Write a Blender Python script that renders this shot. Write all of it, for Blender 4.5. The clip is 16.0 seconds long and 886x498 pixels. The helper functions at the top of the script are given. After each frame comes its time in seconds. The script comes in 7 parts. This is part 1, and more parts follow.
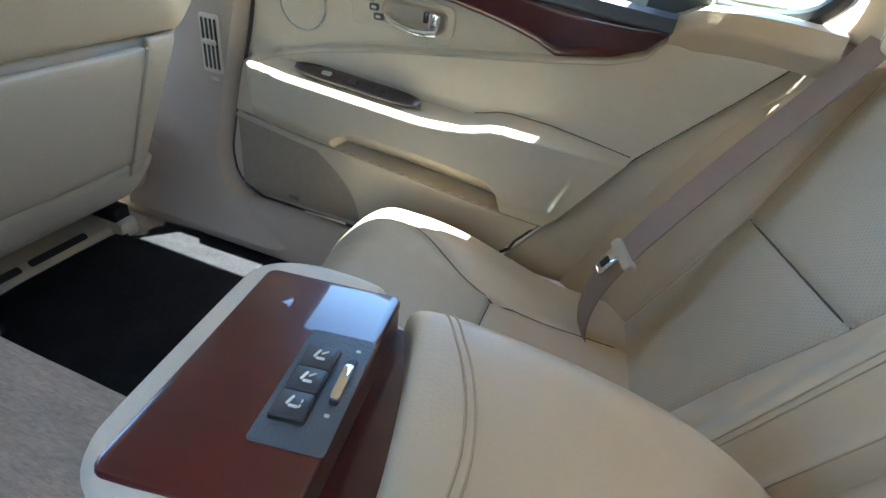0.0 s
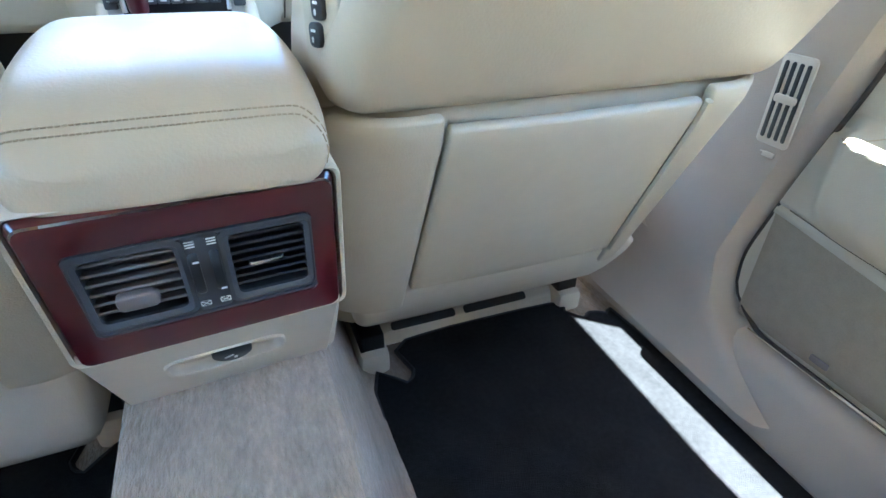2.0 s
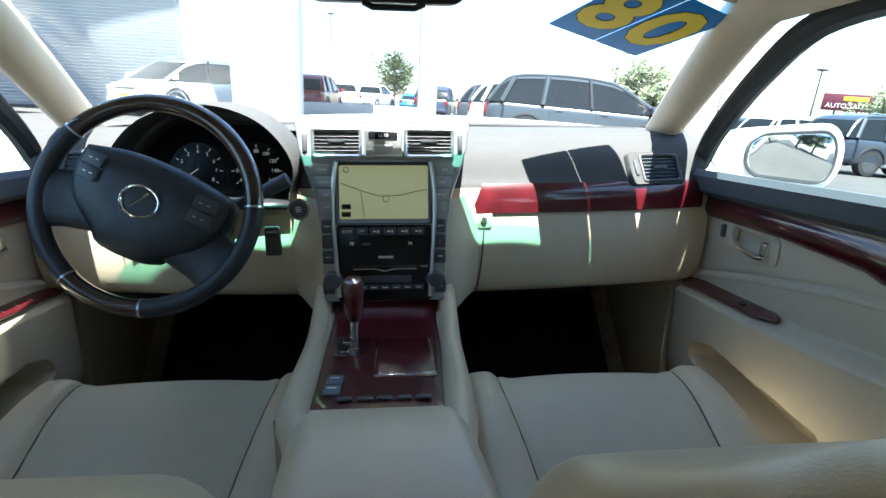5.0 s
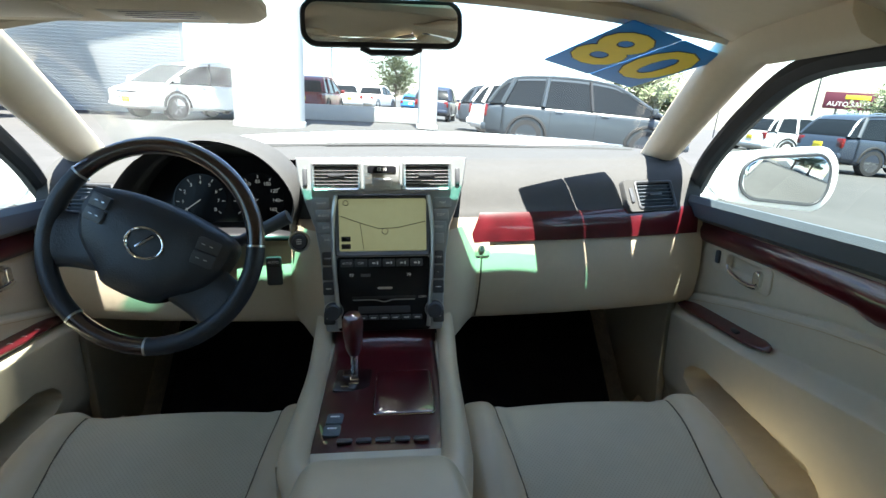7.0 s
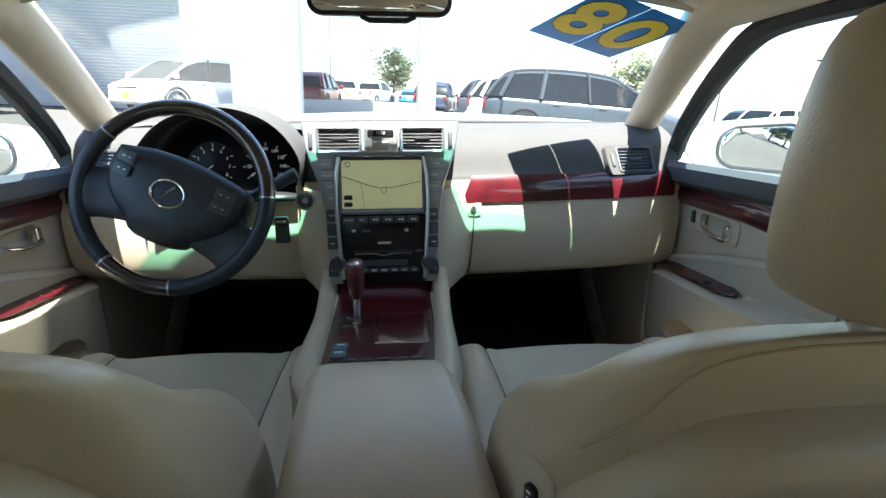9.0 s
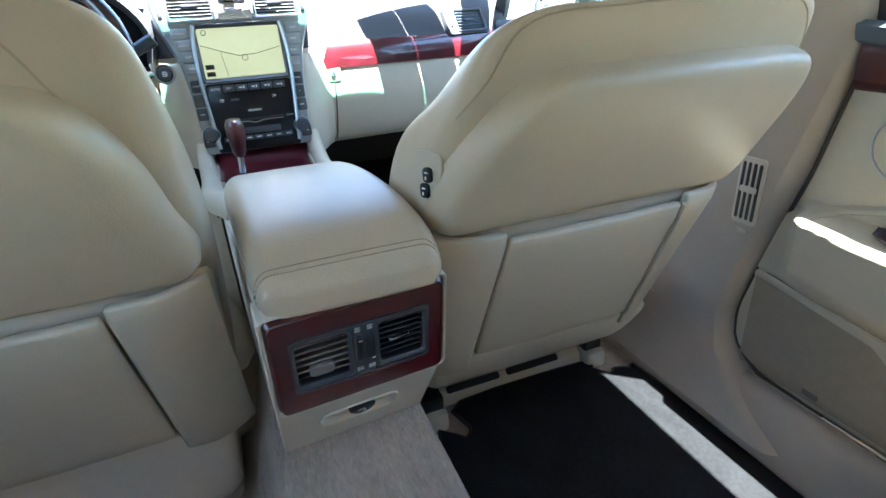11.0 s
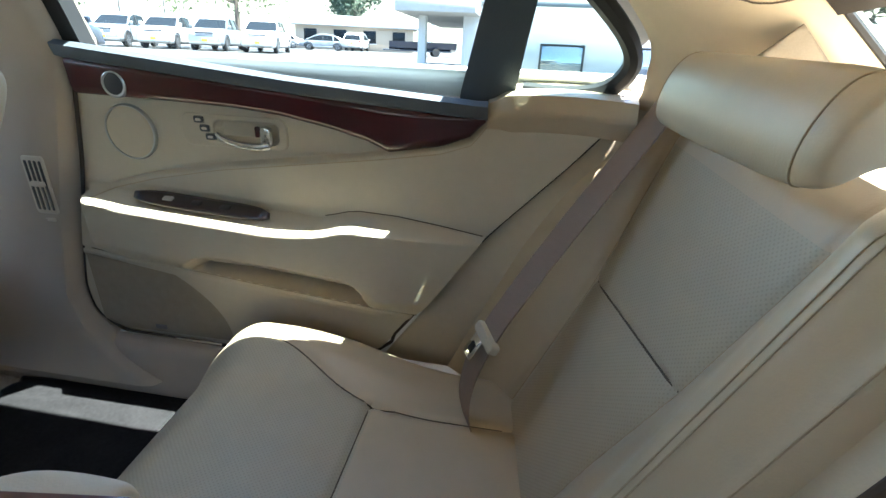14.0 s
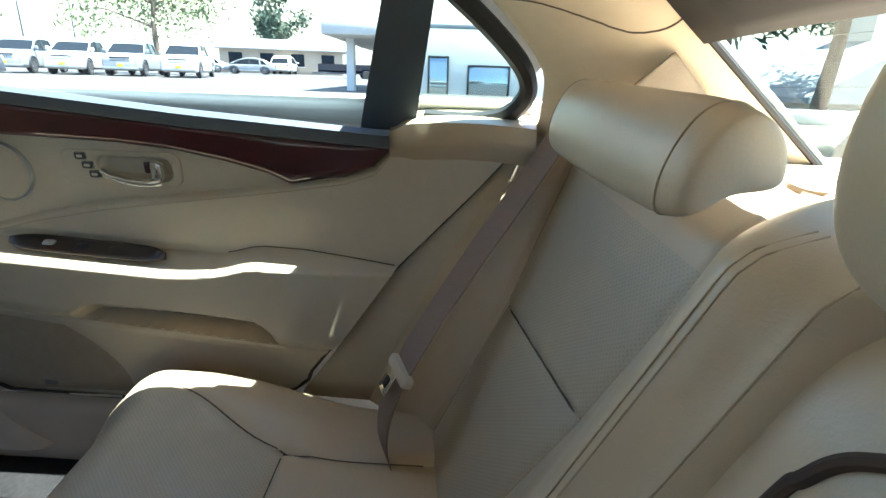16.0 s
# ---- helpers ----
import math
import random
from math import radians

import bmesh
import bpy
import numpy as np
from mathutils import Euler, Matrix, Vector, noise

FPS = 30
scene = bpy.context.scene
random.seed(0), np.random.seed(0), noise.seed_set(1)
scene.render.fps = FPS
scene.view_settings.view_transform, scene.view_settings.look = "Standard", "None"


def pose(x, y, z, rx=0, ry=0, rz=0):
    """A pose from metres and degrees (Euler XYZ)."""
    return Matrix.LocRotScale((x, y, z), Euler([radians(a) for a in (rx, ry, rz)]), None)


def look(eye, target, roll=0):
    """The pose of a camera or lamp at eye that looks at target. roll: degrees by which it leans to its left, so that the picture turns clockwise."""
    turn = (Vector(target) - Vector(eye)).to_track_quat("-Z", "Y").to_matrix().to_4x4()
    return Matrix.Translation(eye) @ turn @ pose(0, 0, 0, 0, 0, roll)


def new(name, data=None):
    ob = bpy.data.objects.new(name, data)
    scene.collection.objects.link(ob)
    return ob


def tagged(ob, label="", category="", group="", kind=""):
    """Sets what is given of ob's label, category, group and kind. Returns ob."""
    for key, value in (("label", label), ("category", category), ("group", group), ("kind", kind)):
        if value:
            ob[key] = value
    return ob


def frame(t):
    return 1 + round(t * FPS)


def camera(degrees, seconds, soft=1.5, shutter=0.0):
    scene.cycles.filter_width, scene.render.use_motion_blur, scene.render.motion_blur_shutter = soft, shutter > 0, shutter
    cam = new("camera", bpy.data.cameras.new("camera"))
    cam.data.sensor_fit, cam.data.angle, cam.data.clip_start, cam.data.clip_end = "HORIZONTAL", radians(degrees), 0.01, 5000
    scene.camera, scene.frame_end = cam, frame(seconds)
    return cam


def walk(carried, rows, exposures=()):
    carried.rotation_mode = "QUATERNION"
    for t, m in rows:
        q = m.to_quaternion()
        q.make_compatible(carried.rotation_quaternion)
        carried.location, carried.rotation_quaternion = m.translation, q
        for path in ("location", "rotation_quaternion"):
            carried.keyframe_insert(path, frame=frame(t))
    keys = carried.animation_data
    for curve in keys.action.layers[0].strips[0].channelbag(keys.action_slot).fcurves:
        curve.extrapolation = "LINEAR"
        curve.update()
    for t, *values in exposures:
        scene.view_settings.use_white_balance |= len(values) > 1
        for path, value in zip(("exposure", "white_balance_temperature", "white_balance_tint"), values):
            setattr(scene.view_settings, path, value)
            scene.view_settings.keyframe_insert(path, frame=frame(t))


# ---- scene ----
cam = camera(80.6, 16.0)
PATH = [
    (0, (-0.156, 0.135, 1.052), (1.445, 0.587, -0.058), 8.5),
    (0.5, (-0.086, 0.1633, 1.003), (1.2956, 0.9123, -0.234), 11.36),
    (1, (-0.011, 0.212, 0.977), (1.096, 1.237, -0.337), 8.8),
    (1.5, (0.0378, 0.318, 0.9605), (0.882, 1.7212, -0.187), 1.18),
    (2, (0.0663, 0.4635, 0.9457), (0.7015, 2.028, -0.1253), 1.1),
    (2.5, (0.0615, 0.4772, 0.9385), (0.526, 2.1415, -0.0678), 1.72),
    (3, (0.045, 0.4905, 0.9523), (0.4183, 2.2197, 0.0205), 1.75),
    (3.5, (0.0265, 0.5238, 1.0075), (0.327, 2.2668, 0.078), 1.8),
    (4, (0.0237, 0.5561, 1.0674), (0.2596, 2.3774, 0.276), 1.98),
    (4.5, (0.038, 0.599, 1.103), (0.204, 2.498, 0.498), 0.8),
    (5, (0.029, 0.649, 1.166), (0.195, 2.565, 0.618), 0.7),
    (7.5, (0.04, 0.645, 1.233), (0.199, 2.561, 0.682), 0.4),
    (8, (0.045, 0.632, 1.234), (0.202, 2.545, 0.672), 0.4),
    (8.5, (0.046, 0.581, 1.213), (0.2, 2.498, 0.665), 0.1),
    (10.8, (-0.045, 0.368, 1.057), (0.464, 2.13, 0.26), -3.0),
    (11, (-0.052, 0.338, 1.053), (0.596, 2.038, 0.222), -3.3),
    (11.5, (-0.084, 0.268, 1.067), (0.871, 1.773, 0.158), -2.5),
    (12, (-0.113, 0.205, 1.093), (1.154, 1.436, 0.155), 0.1),
    (12.5, (-0.125, 0.1435, 1.0975), (1.399, 1.072, 0.197), 1.15),
    (13, (-0.0958, 0.0958, 1.1008), (1.5368, 0.819, 0.2015), -0.27),
    (13.5, (-0.0988, 0.046, 1.1115), (1.6102, 0.5693, 0.2142), -0.18),
    (14, (-0.0783, 0.023, 1.0965), (1.6982, 0.3075, 0.2225), 1.8),
    (14.5, (-0.0695, -0.0008, 1.1035), (1.7245, 0.125, 0.2285), 3.33),
    (15, (-0.0685, -0.0318, 1.1118), (1.7378, 0.0107, 0.2558), 3.7),
    (15.5, (-0.0655, -0.0447, 1.1178), (1.767, -0.025, 0.3175), 3.12),
    (16, (-0.0498, -0.0217, 1.105), (1.7815, 0.0422, 0.304), 1.7),
]
walk(cam, [(t, look(eye, target, roll)) for t, eye, target, roll in PATH], ((0.0, 4.6, 5600, 9), (1.0, 5.08, 5600, 11), (1.8, 5.5, 5300, 8), (2.5, 5.3, 5250, 8), (3.3, 4.98, 5250, 6), (4.3, 3.85, 5650, 5), (5.0, 3.05, 6000, 5), (8.5, 2.88, 6350, 7), (10.8, 4.5, 5650, 9), (12.0, 4.6, 5350, 6), (13.0, 4.38, 5700, 7), (14.0, 3.95, 5850, 8), (16.0, 3.65, 5850, 8)))

from mathutils.bvhtree import BVHTree

# ---- world, sun, exposure ----
SUN_DIR = Vector((0.060, -0.36, 1.0)).normalized()
world = bpy.data.worlds.new("sky")
scene.world = world
world.use_nodes = True
wn = world.node_tree.nodes
sky = wn.new("ShaderNodeTexSky")
sky.sky_type, sky.sun_disc = "NISHITA", False
sky.sun_elevation, sky.sun_rotation = math.asin(SUN_DIR.z), math.atan2(SUN_DIR.x, SUN_DIR.y)
sky.air_density, sky.dust_density, sky.ozone_density = 1.0, 0.7, 1.4
world.node_tree.links.new(sky.outputs[0], wn["Background"].inputs[0])
wn["Background"].inputs[1].default_value = 0.085
sun = new("sun", bpy.data.lights.new("sun", "SUN"))
sun.data.energy, sun.data.angle, sun.data.color = 4.6, radians(0.5), (1.0, 0.95, 0.87)
sun.matrix_world = look(SUN_DIR * 20, (0, 0, 0))


# ---- materials ----
def material(name, colour, rough=0.5, metal=0.0, grain=0.0, scale=60.0, vary=0.06, bump=0.0, bump_scale=400.0, coat=0.0, sheen=0.0, stretch=(1, 1, 1), spec=0.5, relief=0.002):
    """A surface with a colour that varies at two scales and a fine relief."""
    m = bpy.data.materials.new(name)
    m.use_nodes = True
    nt = m.node_tree
    n, l = nt.nodes, nt.links
    p = n["Principled BSDF"]
    p.inputs["Roughness"].default_value, p.inputs["Metallic"].default_value = rough, metal
    p.inputs["Coat Weight"].default_value, p.inputs["Sheen Weight"].default_value = coat, sheen
    p.inputs["Coat Roughness"].default_value = 0.03
    p.inputs["Specular IOR Level"].default_value = spec
    tc = n.new("ShaderNodeTexCoord")
    mp = n.new("ShaderNodeMapping")
    mp.inputs["Scale"].default_value = stretch
    l.new(tc.outputs["Object"], mp.inputs["Vector"])
    big, fine = n.new("ShaderNodeTexNoise"), n.new("ShaderNodeTexNoise")
    big.inputs["Scale"].default_value, fine.inputs["Scale"].default_value = scale * 0.12, scale
    big.inputs["Detail"].default_value, fine.inputs["Detail"].default_value = 3, 5
    for t in (big, fine):
        l.new(mp.outputs[0], t.inputs["Vector"])
    mix = n.new("ShaderNodeMath")
    mix.operation = "ADD"
    l.new(big.outputs[0], mix.inputs[0]), l.new(fine.outputs[0], mix.inputs[1])
    ramp = n.new("ShaderNodeMapRange")
    ramp.inputs["From Min"].default_value, ramp.inputs["From Max"].default_value = 0.6, 1.4
    ramp.inputs["To Min"].default_value, ramp.inputs["To Max"].default_value = 1 - vary, 1 + vary
    l.new(mix.outputs[0], ramp.inputs["Value"])
    mul = n.new("ShaderNodeVectorMath")
    mul.operation = "SCALE"
    mul.inputs[0].default_value = colour[:3]
    l.new(ramp.outputs[0], mul.inputs["Scale"])
    l.new(mul.outputs[0], p.inputs["Base Color"])
    if bump:
        tex = n.new("ShaderNodeTexNoise")
        tex.inputs["Scale"].default_value, tex.inputs["Detail"].default_value = bump_scale, 3
        l.new(mp.outputs[0], tex.inputs["Vector"])
        b = n.new("ShaderNodeBump")
        b.inputs["Strength"].default_value, b.inputs["Distance"].default_value = bump, relief
        l.new(tex.outputs[0], b.inputs["Height"])
        l.new(b.outputs[0], p.inputs["Normal"])
    return m


def perforated(name, colour):
    """Leather with rows of fine holes, spaced by the surface's own coordinates in metres."""
    m = material(name, colour, 0.48, bump=0.2, bump_scale=300, vary=0.05, scale=30)
    nt = m.node_tree
    n, l = nt.nodes, nt.links
    p = n["Principled BSDF"]
    tc = n.new("ShaderNodeTexCoord")
    mp = n.new("ShaderNodeMapping")
    mp.inputs["Rotation"].default_value = (0, 0, radians(45))
    vor = n.new("ShaderNodeTexVoronoi")
    vor.voronoi_dimensions = "2D"
    vor.inputs["Scale"].default_value, vor.inputs["Randomness"].default_value = 215, 0.0
    l.new(tc.outputs["UV"], mp.inputs["Vector"])
    l.new(mp.outputs[0], vor.inputs["Vector"])
    st = n.new("ShaderNodeMapRange")
    st.inputs["From Min"].default_value, st.inputs["From Max"].default_value = 0.16, 0.30
    st.inputs["To Min"].default_value, st.inputs["To Max"].default_value = 0.84, 1.0
    l.new(vor.outputs["Distance"], st.inputs["Value"])
    src = p.inputs["Base Color"].links[0].from_socket
    mul = n.new("ShaderNodeVectorMath")
    mul.operation = "SCALE"
    l.new(src, mul.inputs[0]), l.new(st.outputs[0], mul.inputs["Scale"])
    l.new(mul.outputs[0], p.inputs["Base Color"])
    return m


def wood(name):
    """Dark red burl veneer under clear lacquer."""
    m = material(name, (0.066, 0.0055, 0.009), 0.30, coat=1.0, scale=26, vary=0.5, stretch=(1, 0.35, 1), spec=0.4)
    return m


def glass(name, tint=(1, 1, 1), gloss=0.05):
    m = bpy.data.materials.new(name)
    m.use_nodes = True
    n, l = m.node_tree.nodes, m.node_tree.links
    tr, gl, mx = n.new("ShaderNodeBsdfTransparent"), n.new("ShaderNodeBsdfGlossy"), n.new("ShaderNodeMixShader")
    lw, pw, sc = n.new("ShaderNodeLayerWeight"), n.new("ShaderNodeMath"), n.new("ShaderNodeMapRange")
    lw.inputs[0].default_value = 0.5
    pw.operation, pw.inputs[1].default_value = "POWER", 4.0
    sc.inputs["To Min"].default_value, sc.inputs["To Max"].default_value = 0.02, gloss * 4
    l.new(lw.outputs["Facing"], pw.inputs[0]), l.new(pw.outputs[0], sc.inputs["Value"])
    tr.inputs[0].default_value = (*tint, 1)
    gl.inputs["Roughness"].default_value = 0.01
    l.new(sc.outputs[0], mx.inputs[0]), l.new(tr.outputs[0], mx.inputs[1]), l.new(gl.outputs[0], mx.inputs[2])
    l.new(mx.outputs[0], n["Material Output"].inputs[0])
    return m


def glow(name, colour, strength):
    m = material(name, colour, 0.4)
    p = m.node_tree.nodes["Principled BSDF"]
    p.inputs["Emission Color"].default_value = (*colour, 1)
    p.inputs["Emission Strength"].default_value = strength
    return m


BEIGE = (0.51, 0.412, 0.285)
LEATHER = material("cream_leather", BEIGE, 0.38, bump=0.14, bump_scale=420, vary=0.05, scale=30)
PERF = perforated("perforated_cream_leather", (0.46, 0.395, 0.285))
PLASTIC = material("cream_plastic", (0.52, 0.445, 0.33), 0.5, bump=0.2, bump_scale=600, vary=0.04)
PALE = material("pale_cream_plastic", (0.60, 0.53, 0.43), 0.5, bump=0.2, bump_scale=600, vary=0.04)
CARPET = material("beige_carpet", (0.42, 0.335, 0.255), 0.95, bump=1.0, bump_scale=330, vary=0.30, scale=260, sheen=0.2, stretch=(1, 0.30, 1), relief=0.006)
PILLAR = material("beige_pillar_plastic", (0.45, 0.375, 0.30), 0.6, bump=0.3, bump_scale=600, vary=0.07, scale=14)
FABRIC = material("headliner_fabric", (0.60, 0.50, 0.36), 0.9, bump=0.3, bump_scale=800, vary=0.04)
MAT_BLACK = material("black_mat_carpet", (0.020, 0.019, 0.020), 1.0, bump=0.7, bump_scale=700, vary=0.35, scale=120, spec=0.08)
WOOD = wood("burgundy_wood")
BLACK = material("black_plastic", (0.017, 0.017, 0.019), 0.45, bump=0.1, vary=0.1)
GREY = material("dark_grey_plastic", (0.055, 0.058, 0.065), 0.42, bump=0.1, vary=0.06)
SLATE = material("slate_blue_sill_vinyl", (0.082, 0.100, 0.120), 0.5, bump=0.4, bump_scale=420, vary=0.06)
SILVER = material("silver_trim", (0.55, 0.56, 0.56), 0.28, metal=0.9, vary=0.03)
CHROME = material("chrome", (0.8, 0.8, 0.8), 0.08, metal=1.0, vary=0.01)
BELT = material("taupe_webbing", (0.30, 0.225, 0.185), 0.85, bump=0.6, bump_scale=900, vary=0.05, stretch=(1, 1, 4))
DIVIDER = material("dark_slate_trim", (0.055, 0.070, 0.085), 0.5, bump=0.2, vary=0.06)
DARKWOOD = material("near_black_wood", (0.016, 0.004, 0.005), 0.3, coat=0.8, vary=0.4, scale=26, stretch=(1, 0.35, 1))
SEAL = material("dark_brown_seal", (0.05, 0.038, 0.030), 0.8, vary=0.15)
GRILLE = material("tan_woven_grille", (0.34, 0.275, 0.195), 0.9, bump=0.8, bump_scale=1200, vary=0.10, scale=500)
RUBBER = material("black_rubber", (0.015, 0.015, 0.016), 0.7, vary=0.1)
TAUPE = material("taupe_plastic", (0.17, 0.145, 0.135), 0.5, vary=0.05)
WHITE = material("white_marking", (0.8, 0.8, 0.78), 0.6)
STITCH = material("tan_thread", (0.42, 0.33, 0.22), 0.8)
# Dark brown for lines in seams and gaps: their shade put into the colour.
SEAM_SHADE = material("seam_shadow_line", (0.10, 0.075, 0.05), 0.8)
CLEAR = glass("window_glass", (0.96, 0.98, 0.97))
TINTED = glass("tinted_side_glass", (0.70, 0.77, 0.73))
MIRROR = material("mirror_glass", (0.85, 0.86, 0.86), 0.01, metal=1.0, vary=0.005)


# ---- building helpers ----
def cling(ob, points, lift=0.0006):
    """Carries points onto the nearest place of a finished part, in that part's own space."""
    bpy.context.view_layer.update()
    tree = BVHTree.FromObject(ob, bpy.context.evaluated_depsgraph_get())
    out = []
    for p in points:
        q, n = tree.find_nearest(Vector(p))[:2]
        out.append(q + n * lift)
    return out


def part(name, bm, mat, parent=None, label="", sub=0, smooth=True, bevel=0.0, solid=0.0, second=None):
    """Links a bmesh as one mesh object under a thing or part. second: the material of faces of index 1."""
    bmesh.ops.recalc_face_normals(bm, faces=bm.faces)
    me = bpy.data.meshes.new(name)
    bm.to_mesh(me)
    bm.free()
    me.materials.append(mat)
    if second:
        me.materials.append(second)
    if smooth:
        me.shade_smooth()
    ob = new(name, me)
    if parent:
        ob.parent = parent
    if label:
        ob["label"] = label
    if solid:
        s = ob.modifiers.new("solid", "SOLIDIFY")
        s.thickness, s.offset = solid, -1
    if bevel:
        b = ob.modifiers.new("bevel", "BEVEL")
        b.width, b.segments, b.limit_method = bevel, 2, "ANGLE"
    if sub:
        s = ob.modifiers.new("sub", "SUBSURF")
        s.levels = s.render_levels = sub
    if smooth and not sub:
        me.set_sharp_from_angle(angle=radians(38))
    return ob


def thing(name, label, category, place=(0, 0, 0), group="", kind=""):
    ob = new(name)
    ob.empty_display_size = 0.05
    ob.location = place
    return tagged(ob, label, category, group, kind)


def box(x0, x1, y0, y1, z0, z1, bevel=0.0, seg=2, bm=None):
    b = bmesh.new()
    bmesh.ops.create_cube(b, size=1)
    for v in b.verts:
        v.co = ((x0 + x1) / 2 + v.co.x * (x1 - x0), (y0 + y1) / 2 + v.co.y * (y1 - y0), (z0 + z1) / 2 + v.co.z * (z1 - z0))
    if bevel:
        bmesh.ops.bevel(b, geom=b.edges[:] + b.verts[:], offset=bevel, segments=seg, affect="EDGES", profile=0.5)
    return join(bm, b)


def join(bm, other):
    """Adds another bmesh to bm."""
    if bm is None:
        return other
    me = bpy.data.meshes.new("joined")
    other.to_mesh(me)
    other.free()
    bm.from_mesh(me)
    bpy.data.meshes.remove(me)
    return bm


def moved(bm, m):
    bmesh.ops.transform(bm, matrix=m, verts=bm.verts)
    return bm


def loft(rings, caps=True, closed=True, bm=None):
    """A skin over rings of equally many points."""
    b = bmesh.new()
    vs = [[b.verts.new(p) for p in r] for r in rings]
    n = len(rings[0])
    for a, c in zip(vs, vs[1:]):
        for i in range(n if closed else n - 1):
            j = (i + 1) % n
            b.faces.new((a[i], a[j], c[j], c[i]))
    if caps and closed:
        b.faces.new(vs[0][::-1]), b.faces.new(vs[-1])
    return join(bm, b)


def rrect(w, h, r, n=4):
    """A rounded rectangle about the origin, as pairs."""
    pts = []
    for cx, cy, a0 in ((w / 2 - r, h / 2 - r, 0), (-w / 2 + r, h / 2 - r, 90), (-w / 2 + r, -h / 2 + r, 180), (w / 2 - r, -h / 2 + r, 270)):
        for i in range(n + 1):
            a = radians(a0 + 90 * i / n)
            pts.append((cx + r * math.cos(a), cy + r * math.sin(a)))
    return pts


def plate(outline, depth, m, edge=0.0, bm=None):
    """A flat outline in its own x, y made into a plate of that depth along z, with eased rims, set by m."""
    k = edge or min(0.001, depth / 3)
    cx, cy = sum(p[0] for p in outline) / len(outline), sum(p[1] for p in outline) / len(outline)

    def ring(s, z):
        out = []
        for x, y in outline:
            d = max(math.hypot(x - cx, y - cy), 1e-6)
            out.append(m @ Vector((x - (x - cx) / d * s, y - (y - cy) / d * s, z)))
        return out
    return loft([ring(0, 0), ring(0, depth - k), ring(k * 0.35, depth - k * 0.3), ring(k, depth)], bm=bm)


def tube(points, radius, n=8, bm=None, flat=1.0):
    """A round bar along points."""
    pts = [Vector(p) for p in points]
    rings = []
    side = None
    for i, p in enumerate(pts):
        d = (pts[min(i + 1, len(pts) - 1)] - pts[max(i - 1, 0)]).normalized()
        if side is None:
            side = d.orthogonal().normalized()
        side = (side - d * side.dot(d)).normalized()
        up = d.cross(side)
        r = radius(i / max(1, len(pts) - 1)) if callable(radius) else radius
        rings.append([p + side * r * math.cos(2 * math.pi * k / n) + up * r * flat * math.sin(2 * math.pi * k / n) for k in range(n)])
    return loft(rings, bm=bm)


def smooth_line(points, n=8):
    """A smooth curve through points."""
    p = [Vector(q) for q in points]
    p = [p[0] * 2 - p[1]] + p + [p[-1] * 2 - p[-2]]
    out = []
    for a, b, c, d in zip(p, p[1:], p[2:], p[3:]):
        for i in range(n):
            t = i / n
            out.append(0.5 * (2 * b + (c - a) * t + (2 * a - 5 * b + 4 * c - d) * t * t + (3 * b - a - 3 * c + d) * t ** 3))
    return out + [p[-2]]


def lathe(profile, m, n=24, bm=None):
    """A turned body: pairs of radius and height about m's z axis."""
    return loft([[m @ Vector((r * math.cos(2 * math.pi * i / n), r * math.sin(2 * math.pi * i / n), h)) for i in range(n)] for r, h in profile], bm=bm)


def sheet(fn, nu, nv, bm=None, size=None, zone=None):
    """A surface fn(u, v), u and v from 0 to 1. size: its metres, for surface coordinates; zone(u, v): true where the second material goes."""
    b = bmesh.new()
    g = [[b.verts.new(fn(i / nu, j / nv)) for j in range(nv + 1)] for i in range(nu + 1)]
    uv = b.loops.layers.uv.new("surface") if size else None
    for i in range(nu):
        for j in range(nv):
            f = b.faces.new((g[i][j], g[i + 1][j], g[i + 1][j + 1], g[i][j + 1]))
            if size:
                for loop, (p, q) in zip(f.loops, ((i, j), (i + 1, j), (i + 1, j + 1), (i, j + 1))):
                    loop[uv].uv = (p / nu * size[0], q / nv * size[1])
            if zone and zone((i + 0.5) / nu, (j + 0.5) / nv):
                f.material_index = 1
    return join(bm, b)


def interp(x, table):
    """Linear reading of pairs."""
    if x <= table[0][0]:
        return table[0][1]
    for (a, p), (b, q) in zip(table, table[1:]):
        if x <= b:
            return p + (q - p) * (x - a) / (b - a)
    return table[-1][1]


def step(a, b, x):
    t = min(1, max(0, (x - a) / (b - a)))
    return t * t * (3 - 2 * t)


def along(origin, x_axis, y_axis):
    """A pose whose x and y lie along two given directions."""
    x = Vector(x_axis).normalized()
    z = x.cross(Vector(y_axis)).normalized()
    y = z.cross(x)
    m = Matrix((x, y, z)).transposed().to_4x4()
    m.translation = origin
    return m


def text(words, m, size, mat, parent, name="lettering"):
    """Raised lettering in the built-in font, centred on m."""
    c = bpy.data.curves.new(name, "FONT")
    c.body, c.size, c.align_x, c.align_y, c.extrude = words, size, "CENTER", "CENTER", 0.0002
    c.resolution_u = 3
    ob = new(name, c)
    ob.data.materials.append(mat)
    ob.parent, ob.matrix_basis = parent, m
    return ob


def button(parent, m, w, h, depth=0.003, mat=None, name="button", r=None, label=""):
    return part(name, plate(rrect(w, h, r or min(w, h) * 0.22, 3), depth, m, 0.0012), mat or GREY, parent, label)


def mark(parent, m, w, h, mat=None):
    """A printed bar too small to read."""
    return part("printed_mark", plate(rrect(w, h, min(w, h) * 0.3, 1), 0.0004, m), mat or WHITE, parent)


